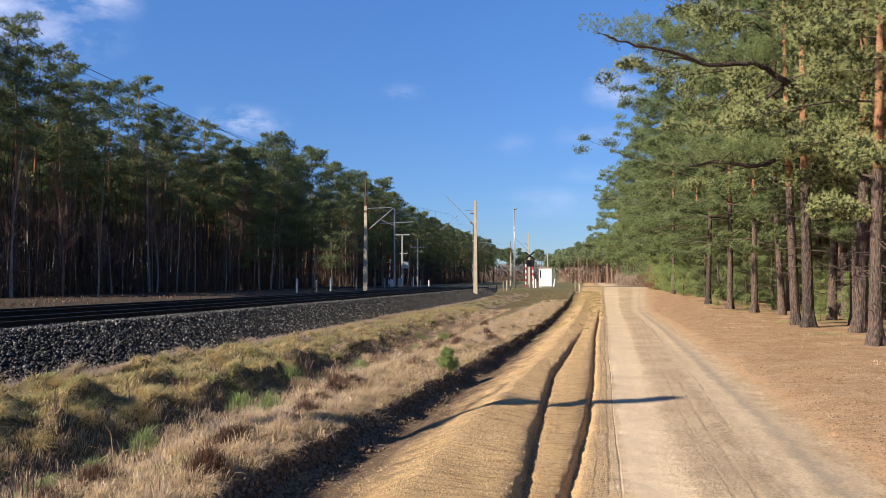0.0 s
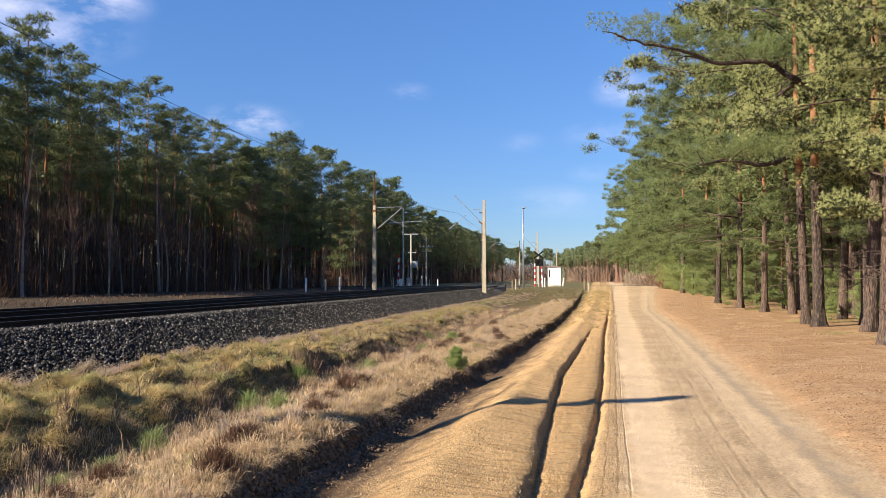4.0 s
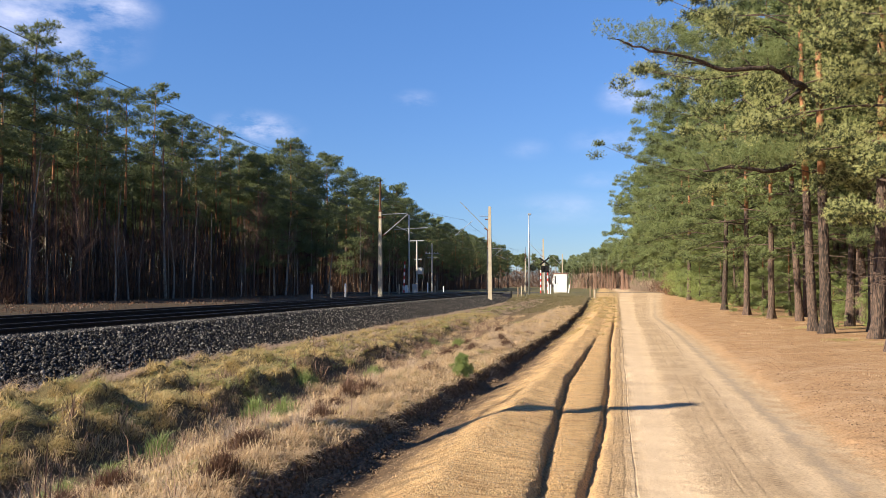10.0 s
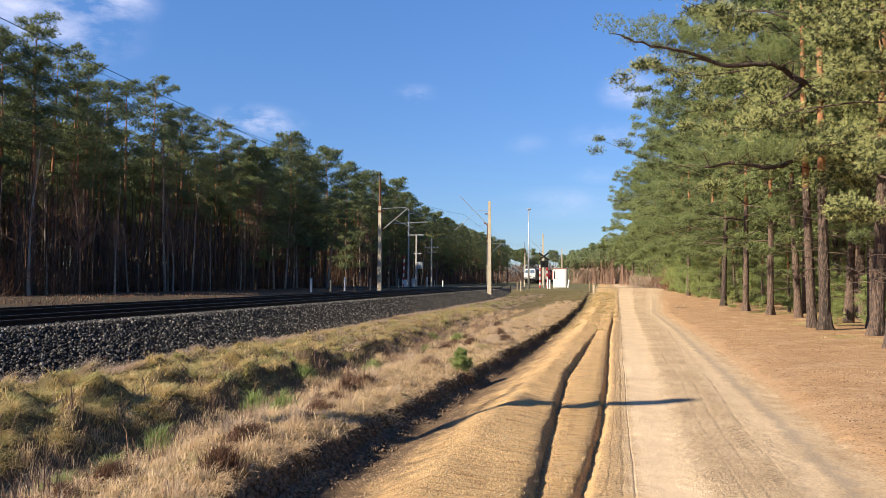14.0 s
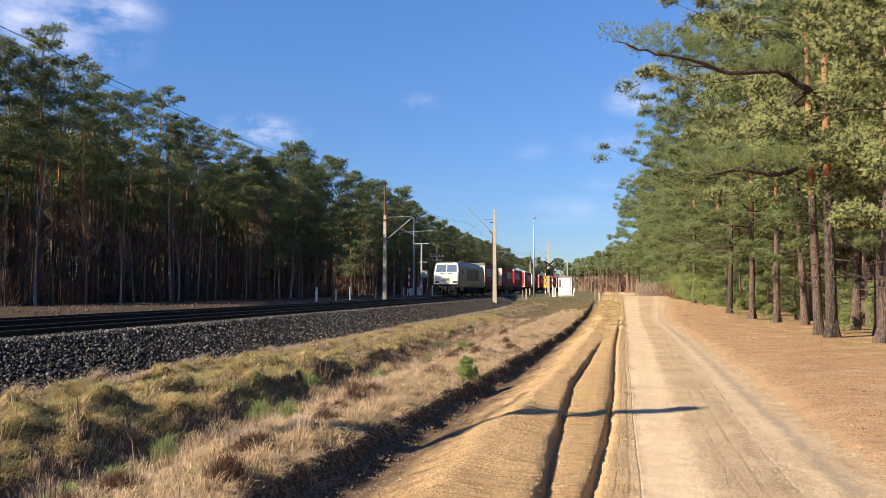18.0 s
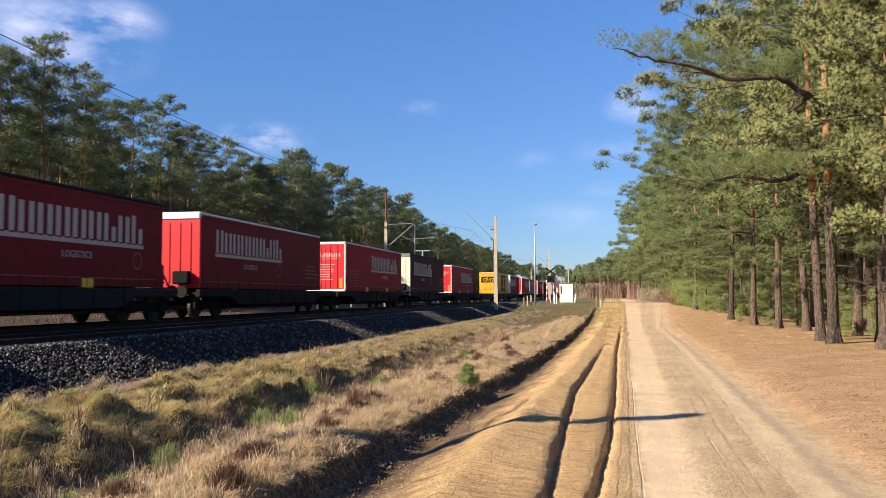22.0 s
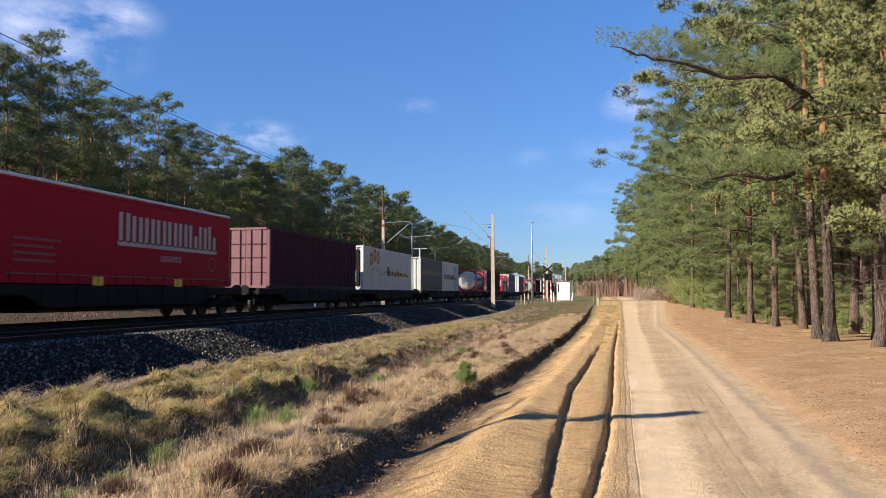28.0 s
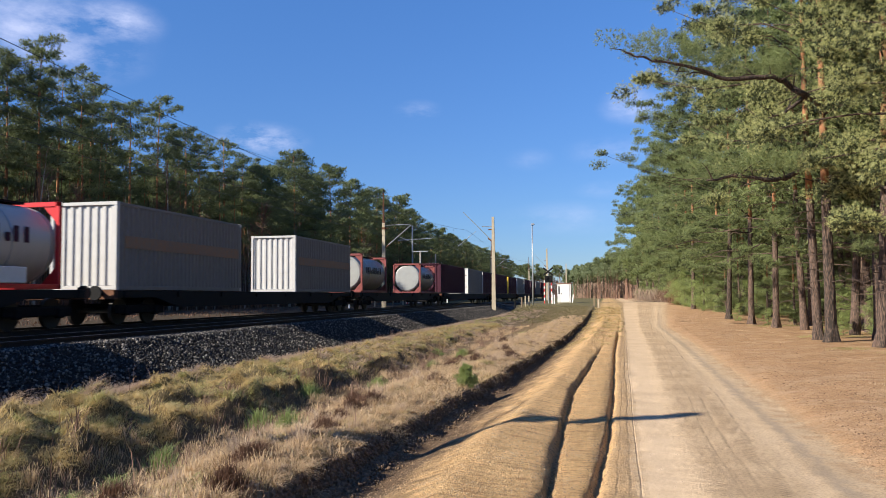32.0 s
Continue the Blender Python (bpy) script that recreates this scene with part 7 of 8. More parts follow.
    def pantograph(y, up):
        p = part("pantograph", Shape().box(-0.65, -0.55, y - 0.6, y + 0.6, 3.84, 3.9).box(0.55, 0.65, y - 0.6, y + 0.6, 3.84, 3.9).box(-0.55, 0.55, y - 0.6, y - 0.5, 3.84, 3.9).box(-0.55, 0.55, y + 0.5, y + 0.6, 3.84, 3.9).tube([(0.6, y + 0.5, 3.7), (0.6, y + 0.5, 3.86)], 0.06, 6).tube([(-0.6, y - 0.5, 3.7), (-0.6, y - 0.5, 3.86)], 0.06, 6), "black", loco, "raised pantograph" if up else "folded pantograph")
        if up:
            part("lower_arm", Shape().tube([(0, y - 0.5, 3.95), (0, y + 1.0, 4.75)], 0.045, 6), "black", p)
            part("upper_arm", Shape().tube([(0, y + 1.0, 4.75), (-0.3, y - 0.45, 5.5)], 0.03, 6).tube([(0, y + 1.0, 4.75), (0.3, y - 0.45, 5.5)], 0.03, 6), "black", p)
            for dy in (-0.65, -0.25):
                part("contact_strip", Shape().tube([(-0.95, y + dy, 5.38), (-0.6, y + dy, 5.55), (0.6, y + dy, 5.55), (0.95, y + dy, 5.38)], 0.03, 6), "black", p)
        else:
            part("folded_arms", Shape().tube([(0, y - 0.9, 4.0), (0, y + 0.9, 4.1)], 0.045, 6).tube([(-0.3, y - 0.7, 4.15), (0, y + 0.9, 4.1), (0.3, y - 0.7, 4.15)], 0.03, 6), "black", p)
            part("contact_strip", Shape().tube([(-0.9, y - 0.75, 4.05), (-0.6, y - 0.75, 4.2), (0.6, y - 0.75, 4.2), (0.9, y - 0.75, 4.05)], 0.03, 6), "black", p)
    pantograph(4.2, True)
    pantograph(2.6, False)
    pantograph(L - 4.4, False)
    pantograph(L - 3.2, False)


def build_pocket_wagon(front, mat):
    """Two-part articulated pocket wagon on three bogies."""
    L = 33.9
    colour = "dark blue" if mat == "wagon_blue" else "grimy grey-black"
    w = on_rails("pocket_wagon", colour + " articulated pocket wagon on three bogies", "wagon", "freight train", front)
    for k in (0, 1):
        a = 0.55 + k * 16.5
        for s in (-1, 1):
            rings = []
            for y, lo in ((a, 0.86), (a + 2.6, 0.86), (a + 3.6, 0.50), (a + 12.6, 0.50), (a + 13.6, 0.86), (a + 16.2, 0.86)):
                rings.append([(s * 1.38, y, 1.12), (s * 1.30, y, 1.15), (s * 1.22, y, 1.12), (s * 1.22, y, lo), (s * 1.32, y, lo - 0.03), (s * 1.38, y, lo + 0.02)])
            sill = part("side_sill", Shape().loft(rings), mat, w)
            for j in range(7):
                y = a + 3.3 + j * 1.6
                part("rib", Shape().box(s * 1.37 - 0.03, s * 1.37 + 0.04, y, y + 0.10, 0.55, 1.1), mat, sill)
            part("grab_plate", Shape().box(s * 1.40 - 0.02, s * 1.40 + 0.02, a + 7.0, a + 7.7, 0.84, 1.04), "wagon_grey", sill)
        part("floor", Shape().box(-1.22, 1.22, a + 3.4, a + 12.8, 0.36, 0.44).box(-1.2, 1.2, a, a + 3.0, 0.9, 1.02).box(-1.2, 1.2, a + 13.2, a + 16.3, 0.9, 1.02), mat, w)
        part("hitch_stand", Shape().box(-0.4, 0.4, a + 1.2, a + 2.0, 1.0, 1.18, 0.04), "underframe", w)
    for y in (2.2, L / 2, L - 2.2):
        bogie(w, y)
    buffers(w, 0.6, -1)
    buffers(w, L - 0.6, 1)
    part("brake_gear", Shape().tube([(0, 5, 0.55), (0, 29, 0.55)], 0.12, 8), "underframe", w)
    return w


def build_flat_wagon(front, L, mat="wagon_grey"):
    w = on_rails("container_flat_wagon", "grimy grey container flat wagon with open spine", "wagon", "freight train", front)
    for s in (-1, 1):
        rings = []
        for y, lo in ((0.5, 0.9), (3.0, 0.9), (4.6, 0.55), (L - 4.6, 0.55), (L - 3.0, 0.9), (L - 0.5, 0.9)):
            rings.append([(s * 1.30, y, 1.13), (s * 1.14, y, 1.13), (s * 1.14, y, lo), (s * 1.30, y, lo)])
        sill = part("side_sill", Shape().loft(rings), mat, w)
        for j in range(8):
            y = 1.0 + (L - 2) * j / 7
            part("bracket", Shape().box(s * 1.29 - 0.02, s * 1.29 + 0.08, y, y + 0.12, 0.92, 1.12), mat, sill)
    for j in range(7):
        y = 1.0 + (L - 2.3) * j / 6
        part("cross_member", Shape().box(-1.14, 1.14, y, y + 0.25, 0.86, 1.1), mat, w)
    part("headstock", Shape().box(-1.3, 1.3, 0.45, 0.65, 0.85, 1.15), "rust", w)
    part("headstock", Shape().box(-1.3, 1.3, L - 0.65, L - 0.45, 0.85, 1.15), "rust", w)
    for y in (2.4, L - 2.4):
        bogie(w, y)
    buffers(w, 0.6, -1)
    buffers(w, L - 0.6, 1)


def glyph_row(parent, x, y0, y1, z0, z1, count, mat, label="", seed=0, heavy=0.30, name="print", tall_ends=0.0):
    """A row of plain upright bars in place of a printed name."""
    rng = random.Random(seed)
    step = (y1 - y0) / count
    for k in range(count):
        a, b = y0 + k * step, y0 + k * step + step * 0.80
        w, top = (b - a) * heavy, z1 + (tall_ends if k in (0, count - 1) else 0.0)
        part(name, Shape().box(x - 0.006, x + 0.006, a, a + w, z0, top), mat, parent, label if k == 0 else "")
        if rng.random() < 0.75:
            part(name, Shape().box(x - 0.006, x + 0.006, b - w, b, z0, top if rng.random() < 0.6 else z0 + (top - z0) * 0.55), mat, parent)


def logo_letters(parent, x, y0, y1, z0, z1, rng):
    """The big worn name: a pale foot strip under a row of pale upright shapes with dark shadows; no letters."""
    plate = part("name_plate", Shape().box(x - 0.003, x + 0.003, y0 - 0.05, y1 - 0.05, z0 - 0.17, z0 - 0.02), "mark_white", parent, "worn pale name strip")
    glyph_row(plate, x + 0.001, y0 + 0.05, y1 + 0.05, z0 - 0.05, z1 - 0.05, 9, "mark_dark", seed=7, heavy=0.34, name="name_shadow", tall_ends=0.07)
    glyph_row(plate, x + 0.006, y0, y1, z0, z1, 9, "mark_white", seed=7, heavy=0.34, name="name_shape", tall_ends=0.07)


def words(text, size, mat, parent, place, face="side", label=""):
    """Legible lettering as a thin mesh: face 'side' is read from +x, 'end' from -y."""
    cu = bpy.data.curves.new("lettering", "FONT")
    cu.body, cu.size, cu.extrude, cu.align_x, cu.resolution_u = text, size, 0.004, "CENTER", 2
    tmp = new("lettering", cu)
    me = bpy.data.meshes.new_from_object(tmp.evaluated_get(bpy.context.evaluated_depsgraph_get()))
    bpy.data.objects.remove(tmp)
    me.materials.clear()
    me.materials.append(M[mat])
    ob = new("lettering", me)
    ob.parent = parent
    ob.matrix_basis = pose(*place, 90, 0, 90 if face == "side" else 0)
    return tagged(ob, label)


def annulus(place, r1, r0, n=32):
    """A flat ring with depth; place(u, v, out) sets it in space."""
    v, f = [], []
    for k in range(n):
        a = 2 * math.pi * k / n
        for r in (r1, r0):
            for o in (0.0, 0.010):
                v.append(place(r * math.cos(a), r * math.sin(a), o))
    for k in range(n):
        i, j = k * 4, (k + 1) % n * 4
        f += [(i + 1, j + 1, j + 3, i + 3), (i, i + 1, j + 1, j), (i + 2, j + 2, j + 3, i + 3), (i, j, j + 2, i + 2)]
    return Shape().add(v, f)


def build_trailer(front, side, nose, rails, name_label, rear=True, L=13.65, top=4.16, low=1.10, style="logo", lettering=True):
    """A curtain-side semi-trailer in a pocket. rear: its door end faces the way of travel."""
    t = on_rails("semi_trailer", name_label, "trailer", "semi-trailers on the train", front)
    W = 1.275
    rng = random.Random(int(front))
    part("box", Shape().box(-W, W, 0.06, L - 0.06, low + 0.30, top - 0.10, 0.03), side, t, "curtain-sided load box")
    part("roof", Shape().box(-W, W, 0.03, L - 0.03, top - 0.11, top, 0.035), rails, t, "roof with edge rail")
    for s in (-1, 1):
        part("side_rail", Shape().box(s * W - 0.03, s * W + 0.012, 0.05, L - 0.05, low + 0.08, low + 0.32, 0.015), side, t)
        if style == "logo":
            part("stripe", Shape().box(s * W + 0.004 * s - 0.004, s * W + 0.013 * s + 0.004, 0.4, L - 0.4, low + 0.33, low + 0.37), "mark_faint", t, "thin faded pale stripe")
        part("curtain_rail", Shape().box(s * W - 0.02, s * W + 0.02, 0.05, L - 0.05, top - 0.22, top - 0.12, 0.01), side, t)
        for k in range(14):
            y = 0.5 + k * (L - 1.0) / 13
            part("buckle", Shape().box(s * W - 0.01, s * W + 0.018, y, y + 0.035, low + 0.1, low + 0.4), "underframe", t)
    # end towards the camera
    if rear:
        frame = part("door_frame", Shape().box(-W, -W + 0.09, -0.05, 0.08, low, top, 0.015).box(W - 0.09, W, -0.05, 0.08, low, top, 0.015).box(-W, W, -0.05, 0.08, top - 0.16, top - 0.02, 0.015).box(-W, W, -0.05, 0.08, low, low + 0.18, 0.015), rails if style != "yellow" else "yellow", t, "rear door frame")
        for s in (-1, 1):
            door = part("door", Shape().box(min(0, s * (W - 0.09)) + 0.006, max(0, s * (W - 0.09)) - 0.006, -0.03, 0.05, low + 0.18, top - 0.16, 0.01), nose, t)
            for dx in (0.3, 0.75):
                part("locking_bar", Shape().tube([(s * dx, -0.05, low + 0.2), (s * dx, -0.05, top - 0.2)], 0.016, 6), nose, door)
        ink = "mark_white" if nose != "cream" else "mark_red"
        if style == "logo":
            for k in range(9):
                a = -0.98 + k * 0.218
                for d, h in ((0.0, 0.68), (0.11, 0.68 if k % 3 else 0.80)):
                    part("name_shape", Shape().box(a + d, a + d + 0.055, -0.042, -0.03, top - 0.95, top - h), ink, t)
            part("name_line", Shape().box(-0.2, 0.8, -0.042, -0.03, top - 1.06, top - 1.03), ink, t)
            for k in range(7):
                w0 = rng.uniform(0.35, 0.75)
                part("text_bar", Shape().box(-w0, w0 * 0.8, -0.042, -0.03, top - 1.40 - k * 0.15, top - 1.365 - k * 0.15), ink if nose != "cream" else "cream_text", t)
            for s in (-1, 1):
                part("marker_board", Shape().box(s * 0.98 - 0.10, s * 0.98 + 0.10, -0.05, -0.035, low + 0.25, low + 0.85), "orange", t, "orange reflective marker board")
        if style == "yellow":
            part("logo_panel", Shape().box(-1.02, 1.02, -0.045, -0.03, top - 1.45, top - 0.6), "wagon_grey", t, "dark grey logo panel")
            for cx in (-0.46, 0.50):
                part("logo_ring", annulus(lambda u, v, o: (cx + u, -0.055 + o, top - 1.05 + v), 0.25, 0.18), "yellow", t)
            for x0, x1, z0, z1 in ((-0.10, -0.03, top - 1.30, top - 0.70), (0.07, 0.14, top - 1.30, top - 0.84)):
                part("logo_bar", Shape().box(x0, x1, -0.055, -0.04, z0, z1), "yellow", t)
            for k in range(2):
                part("text_bar", Shape().box(-0.8, 0.8, -0.042, -0.03, low + 0.62 + k * 0.18, low + 0.70 + k * 0.18), "ochre", t)
            for s in (-1, 1):
                part("marker_board", Shape().box(s * 1.05 - 0.10, s * 1.05 + 0.10, -0.06, -0.045, low + 0.05, low + 0.55), "orange", t, "orange reflective marker board")
            for s in (-1, 1):
                x = s * (W + 0.004)
                part("logo_panel", Shape().box(x - 0.004, x + 0.004, 4.45, 9.55, low + 0.38, top - 0.30), "black_print", t, "black logo panel")
                for cy in (6.05, 8.3):
                    part("logo_ring", annulus(lambda u, v, o: (x + (0.004 + o) * s, cy + u, 2.72 + v), 0.80, 0.62), "yellow", t)
                for a, b, c, d in ((6.94, 7.13, 1.95, 3.85), (7.22, 7.41, 1.6, 3.45)):
                    part("logo_bar", Shape().box(x - 0.004, x + 0.010 * s + 0.004, a, b, c, d), "yellow", t)
        part("tail_lamp_bar", Shape().box(-1.2, 1.2, -0.06, 0.1, low - 0.22, low - 0.02, 0.02), "underframe", t)
    else:
        bulk = part("front_wall", Shape().box(-W, W, -0.02, 0.08, low + 0.1, top - 0.28, 0.02), nose, t, "front wall")
        for k in range(5):
            part("rib", Shape().box(-1.0 + k * 0.45, -0.9 + k * 0.45, -0.05, -0.015, low + 0.3, top - 0.4, 0.01), nose, bulk)
        part("roof_cap", Shape().box(-W - 0.01, W + 0.01, -0.06, 0.12, top - 0.30, top + 0.01, 0.05), "grey_box" if nose == "cream" else rails, t, "front roof cap")
        part("spare_box", Shape().box(0.25, 0.95, -0.32, -0.05, low + 0.25, low + 0.75, 0.05), "underframe", t)
        part("air_connections", Shape().tube([(-0.5, -0.08, low + 0.9), (-0.4, -0.3, low + 0.5), (-0.2, -0.1, low + 0.3)], 0.04, 6).box(-0.9, -0.5, -0.25, -0.05, low + 0.2, low + 1.2, 0.05), "wagon_grey", t)
    if style == "logo":
        for s in (1, -1):
            x = s * (W + 0.004)
            y0 = 5.5 if rear else 1.3
            logo_letters(t, x, y0, y0 + 6.9, top - 1.52, top - 0.66, rng)
            if lettering and s == 1:
                words("LOGISTICS", 0.30, "mark_white", t, (x + 0.004, y0 + 3.3, top - 2.12), label="small worn pale lettering")
            ring_y = y0 + 6.5
            part("emblem", Shape().tube([(x - 0.004, ring_y, top - 2.1), (x + 0.006, ring_y, top - 2.1)], 0.3, 20), "mark_faint", t, "round worn emblem")
            part("emblem_field", Shape().tube([(x - 0.004, ring_y, top - 2.1), (x + 0.009, ring_y, top - 2.1)], 0.23, 20), side, t)
            for k in range(4):
                yb = L - 2.4 if not rear else 0.65
                part("text_bar", Shape().box(x - 0.003, x + 0.006, yb, yb + rng.uniform(1.5, 2.1), low + 0.68 + k * 0.2, low + 0.76 + k * 0.2), "mark_faint", t)
            if rear:
                for y in (4.15, 9.05):
                    part("reflector_plate", Shape().box(x - 0.004, x + 0.012, y, y + 0.55, low - 0.02, low + 0.33), "frame_yellow", t)
    if style == "navy":
        part("text_bar", Shape().box(W, W + 0.008, 3.2, 7.5, top - 1.0, top - 0.75), "mark_white", t)
        part("swoosh", Shape().box(W, W + 0.008, 4.0, 7.2, top - 1.55, top - 1.45), "mark_white", t)
        part("lower_band", Shape().box(W - 0.01, W + 0.006, 0.3, L - 0.3, low + 0.1, low + 0.35), "grey_box", t)
    part("chassis", Shape().box(-0.55, 0.55, 0.5, L - 0.6, low - 0.25, low + 0.12, 0.03), "underframe", t)
    yw = [2.3, 3.6, 4.9] if rear else [L - 4.9, L - 3.6, L - 2.3]
    for y in yw:
        for s in (-1, 1):
            part("tyre", Shape().tube([(s * 0.85, y, low - 0.22), (s * 1.2, y, low - 0.22)], 0.48, 16), "black", t)
    for s in (-1, 1):
        y = L - 4.0 if rear else 4.0
        part("support_leg", Shape().box(s * 0.8 - 0.08, s * 0.8 + 0.08, y - 0.1, y + 0.1, low - 0.55, low + 0.1), "galvanised", t)
    return t


def corrugated(x, y0, y1, z0, z1, pitch, depth, face):
    """A folded steel wall. face 'side': along y at x; 'end': across x at y=x."""
    pts, y = [], y0
    while y < y1 - 1e-6:
        for dy, o in ((0, 0), (pitch * 0.25, 0), (pitch * 0.4, depth), (pitch * 0.75, depth), (pitch * 0.9, 0)):
            if y + dy < y1:
                pts.append((y + dy, o))
        y += pitch
    pts.append((y1, 0))
    v, f = [], []
    for q, o in pts:
        for z in (z0, z1):
            v.append((x - o * (1 if x > 0 else -1), q, z) if face == "side" else (q, x + o, z))
    for k in range(len(pts) - 1):
        f.append((2 * k, 2 * k + 2, 2 * k + 3, 2 * k + 1))
    return Shape().add(v, f)


def build_container(front, L, side, end, label, doors=True, tall=2.896, base=1.155, band=None, W=1.219, pitch=0.28, letters=None):
    c = on_rails("shipping_container", label, "container", "containers on the train", front)
    z0, z1 = base, base + tall
    for s in (-1, 1):
        wall = part("side_wall", corrugated(s * (W - 0.01), 0.1, L - 0.1, z0 + 0.12, z1 - 0.1, pitch, 0.045, "side"), side, c, "corrugated side wall")
        part("top_rail", Shape().box(s * W - 0.05, s * W + 0.0, 0.1, L - 0.1, z1 - 0.11, z1 - 0.01, 0.01), side, c)
        part("bottom_rail", Shape().box(s * W - 0.06, s * W + 0.0, 0.1, L - 0.1, z0, z0 + 0.14, 0.01), side, c)
        if letters:
            for k in range(1, 12):
                part("side_rib", Shape().box(s * W - 0.035, s * W + 0.014, k * L / 12 - 0.035, k * L / 12 + 0.035, z0 + 0.14, z1 - 0.34, 0.008), side, wall)
            part("head_panel", Shape().box(s * W - 0.035, s * W + 0.014, 0.12, L - 0.12, z1 - 0.36, z1 - 0.115, 0.008), side, wall)
        if band:
            x = s * (W + 0.004)
            part("print_band", Shape().box(x - 0.004, x + 0.004, L * 0.05, L * 0.97, z0 + tall * 0.48, z0 + tall * 0.62), band, c, "faded broad printed band")
        if letters and s > 0:
            glyph_row(c, s * W - 0.004, L * 0.13, L * 0.77, z0 + tall * 0.40, z0 + tall * 0.56, 11, letters, "row of dark green print shapes", 9, 0.46)
            glyph_row(c, s * W - 0.004, L * 0.785, L * 0.875, z0 + tall * 0.40, z0 + tall * 0.47, 4, letters, "", 11, 0.40)
        for y in (0.0, L - 0.16):
            post = part("corner_post", Shape().box(s * W - 0.12 if s > 0 else s * W, s * W if s > 0 else s * W + 0.12, y, y + 0.16, z0, z1, 0.01), end if y == 0 else side, c)
            for z in (z0, z1 - 0.12):
                part("corner_casting", Shape().box(s * W - 0.17 if s > 0 else s * W - 0.004, s * W + 0.004 if s > 0 else s * W + 0.17, y - 0.005, y + 0.165, z - 0.003, z + 0.123, 0.01), "underframe" if side == "maroon" else end, post)
    part("roof", Shape().box(-W + 0.05, W - 0.05, 0.05, L - 0.05, z1 - 0.06, z1 - 0.02), side, c)
    part("floor", Shape().box(-W + 0.05, W - 0.05, 0.05, L - 0.05, z0 + 0.03, z0 + 0.14), "underframe", c)
    part("end_wall", corrugated(L - 0.05, -W + 0.12, W - 0.12, z0 + 0.1, z1 - 0.1, pitch, 0.03, "end"), side, c)
    if doors:
        for s in (-1, 1):
            door = part("door", Shape().box(min(0.006 * s, s * (W - 0.13)), max(0.006 * s, s * (W - 0.13)), 0.03, 0.08, z0 + 0.12, z1 - 0.12, 0.01), end, c)
            for z in (0.75, 1.45, 2.1):
                part("door_rib", Shape().box(min(0.05 * s, s * (W - 0.18)), max(0.05 * s, s * (W - 0.18)), 0.015, 0.035, z0 + z - 0.025, z0 + z + 0.025), "maroon" if side == "maroon" else side, door)
            for dx in (0.28, 0.8):
                part("locking_bar", Shape().tube([(s * dx, 0.005, z0 + 0.1), (s * dx, 0.005, z1 - 0.1)], 0.022, 6), "maroon" if side == "maroon" else "galvanised", door)
    else:
        part("front_wall", corrugated(0.05, -W + 0.12, W - 0.12, z0 + 0.1, z1 - 0.1, 0.30, 0.05, "end"), end, c, "corrugated end wall")
    part("end_rail", Shape().box(-W, W, 0.0, 0.12, z1 - 0.12, z1 - 0.004, 0.01).box(-W, W, 0.0, 0.12, z0 + 0.003, z0 + 0.13, 0.01), end, c)
    return c


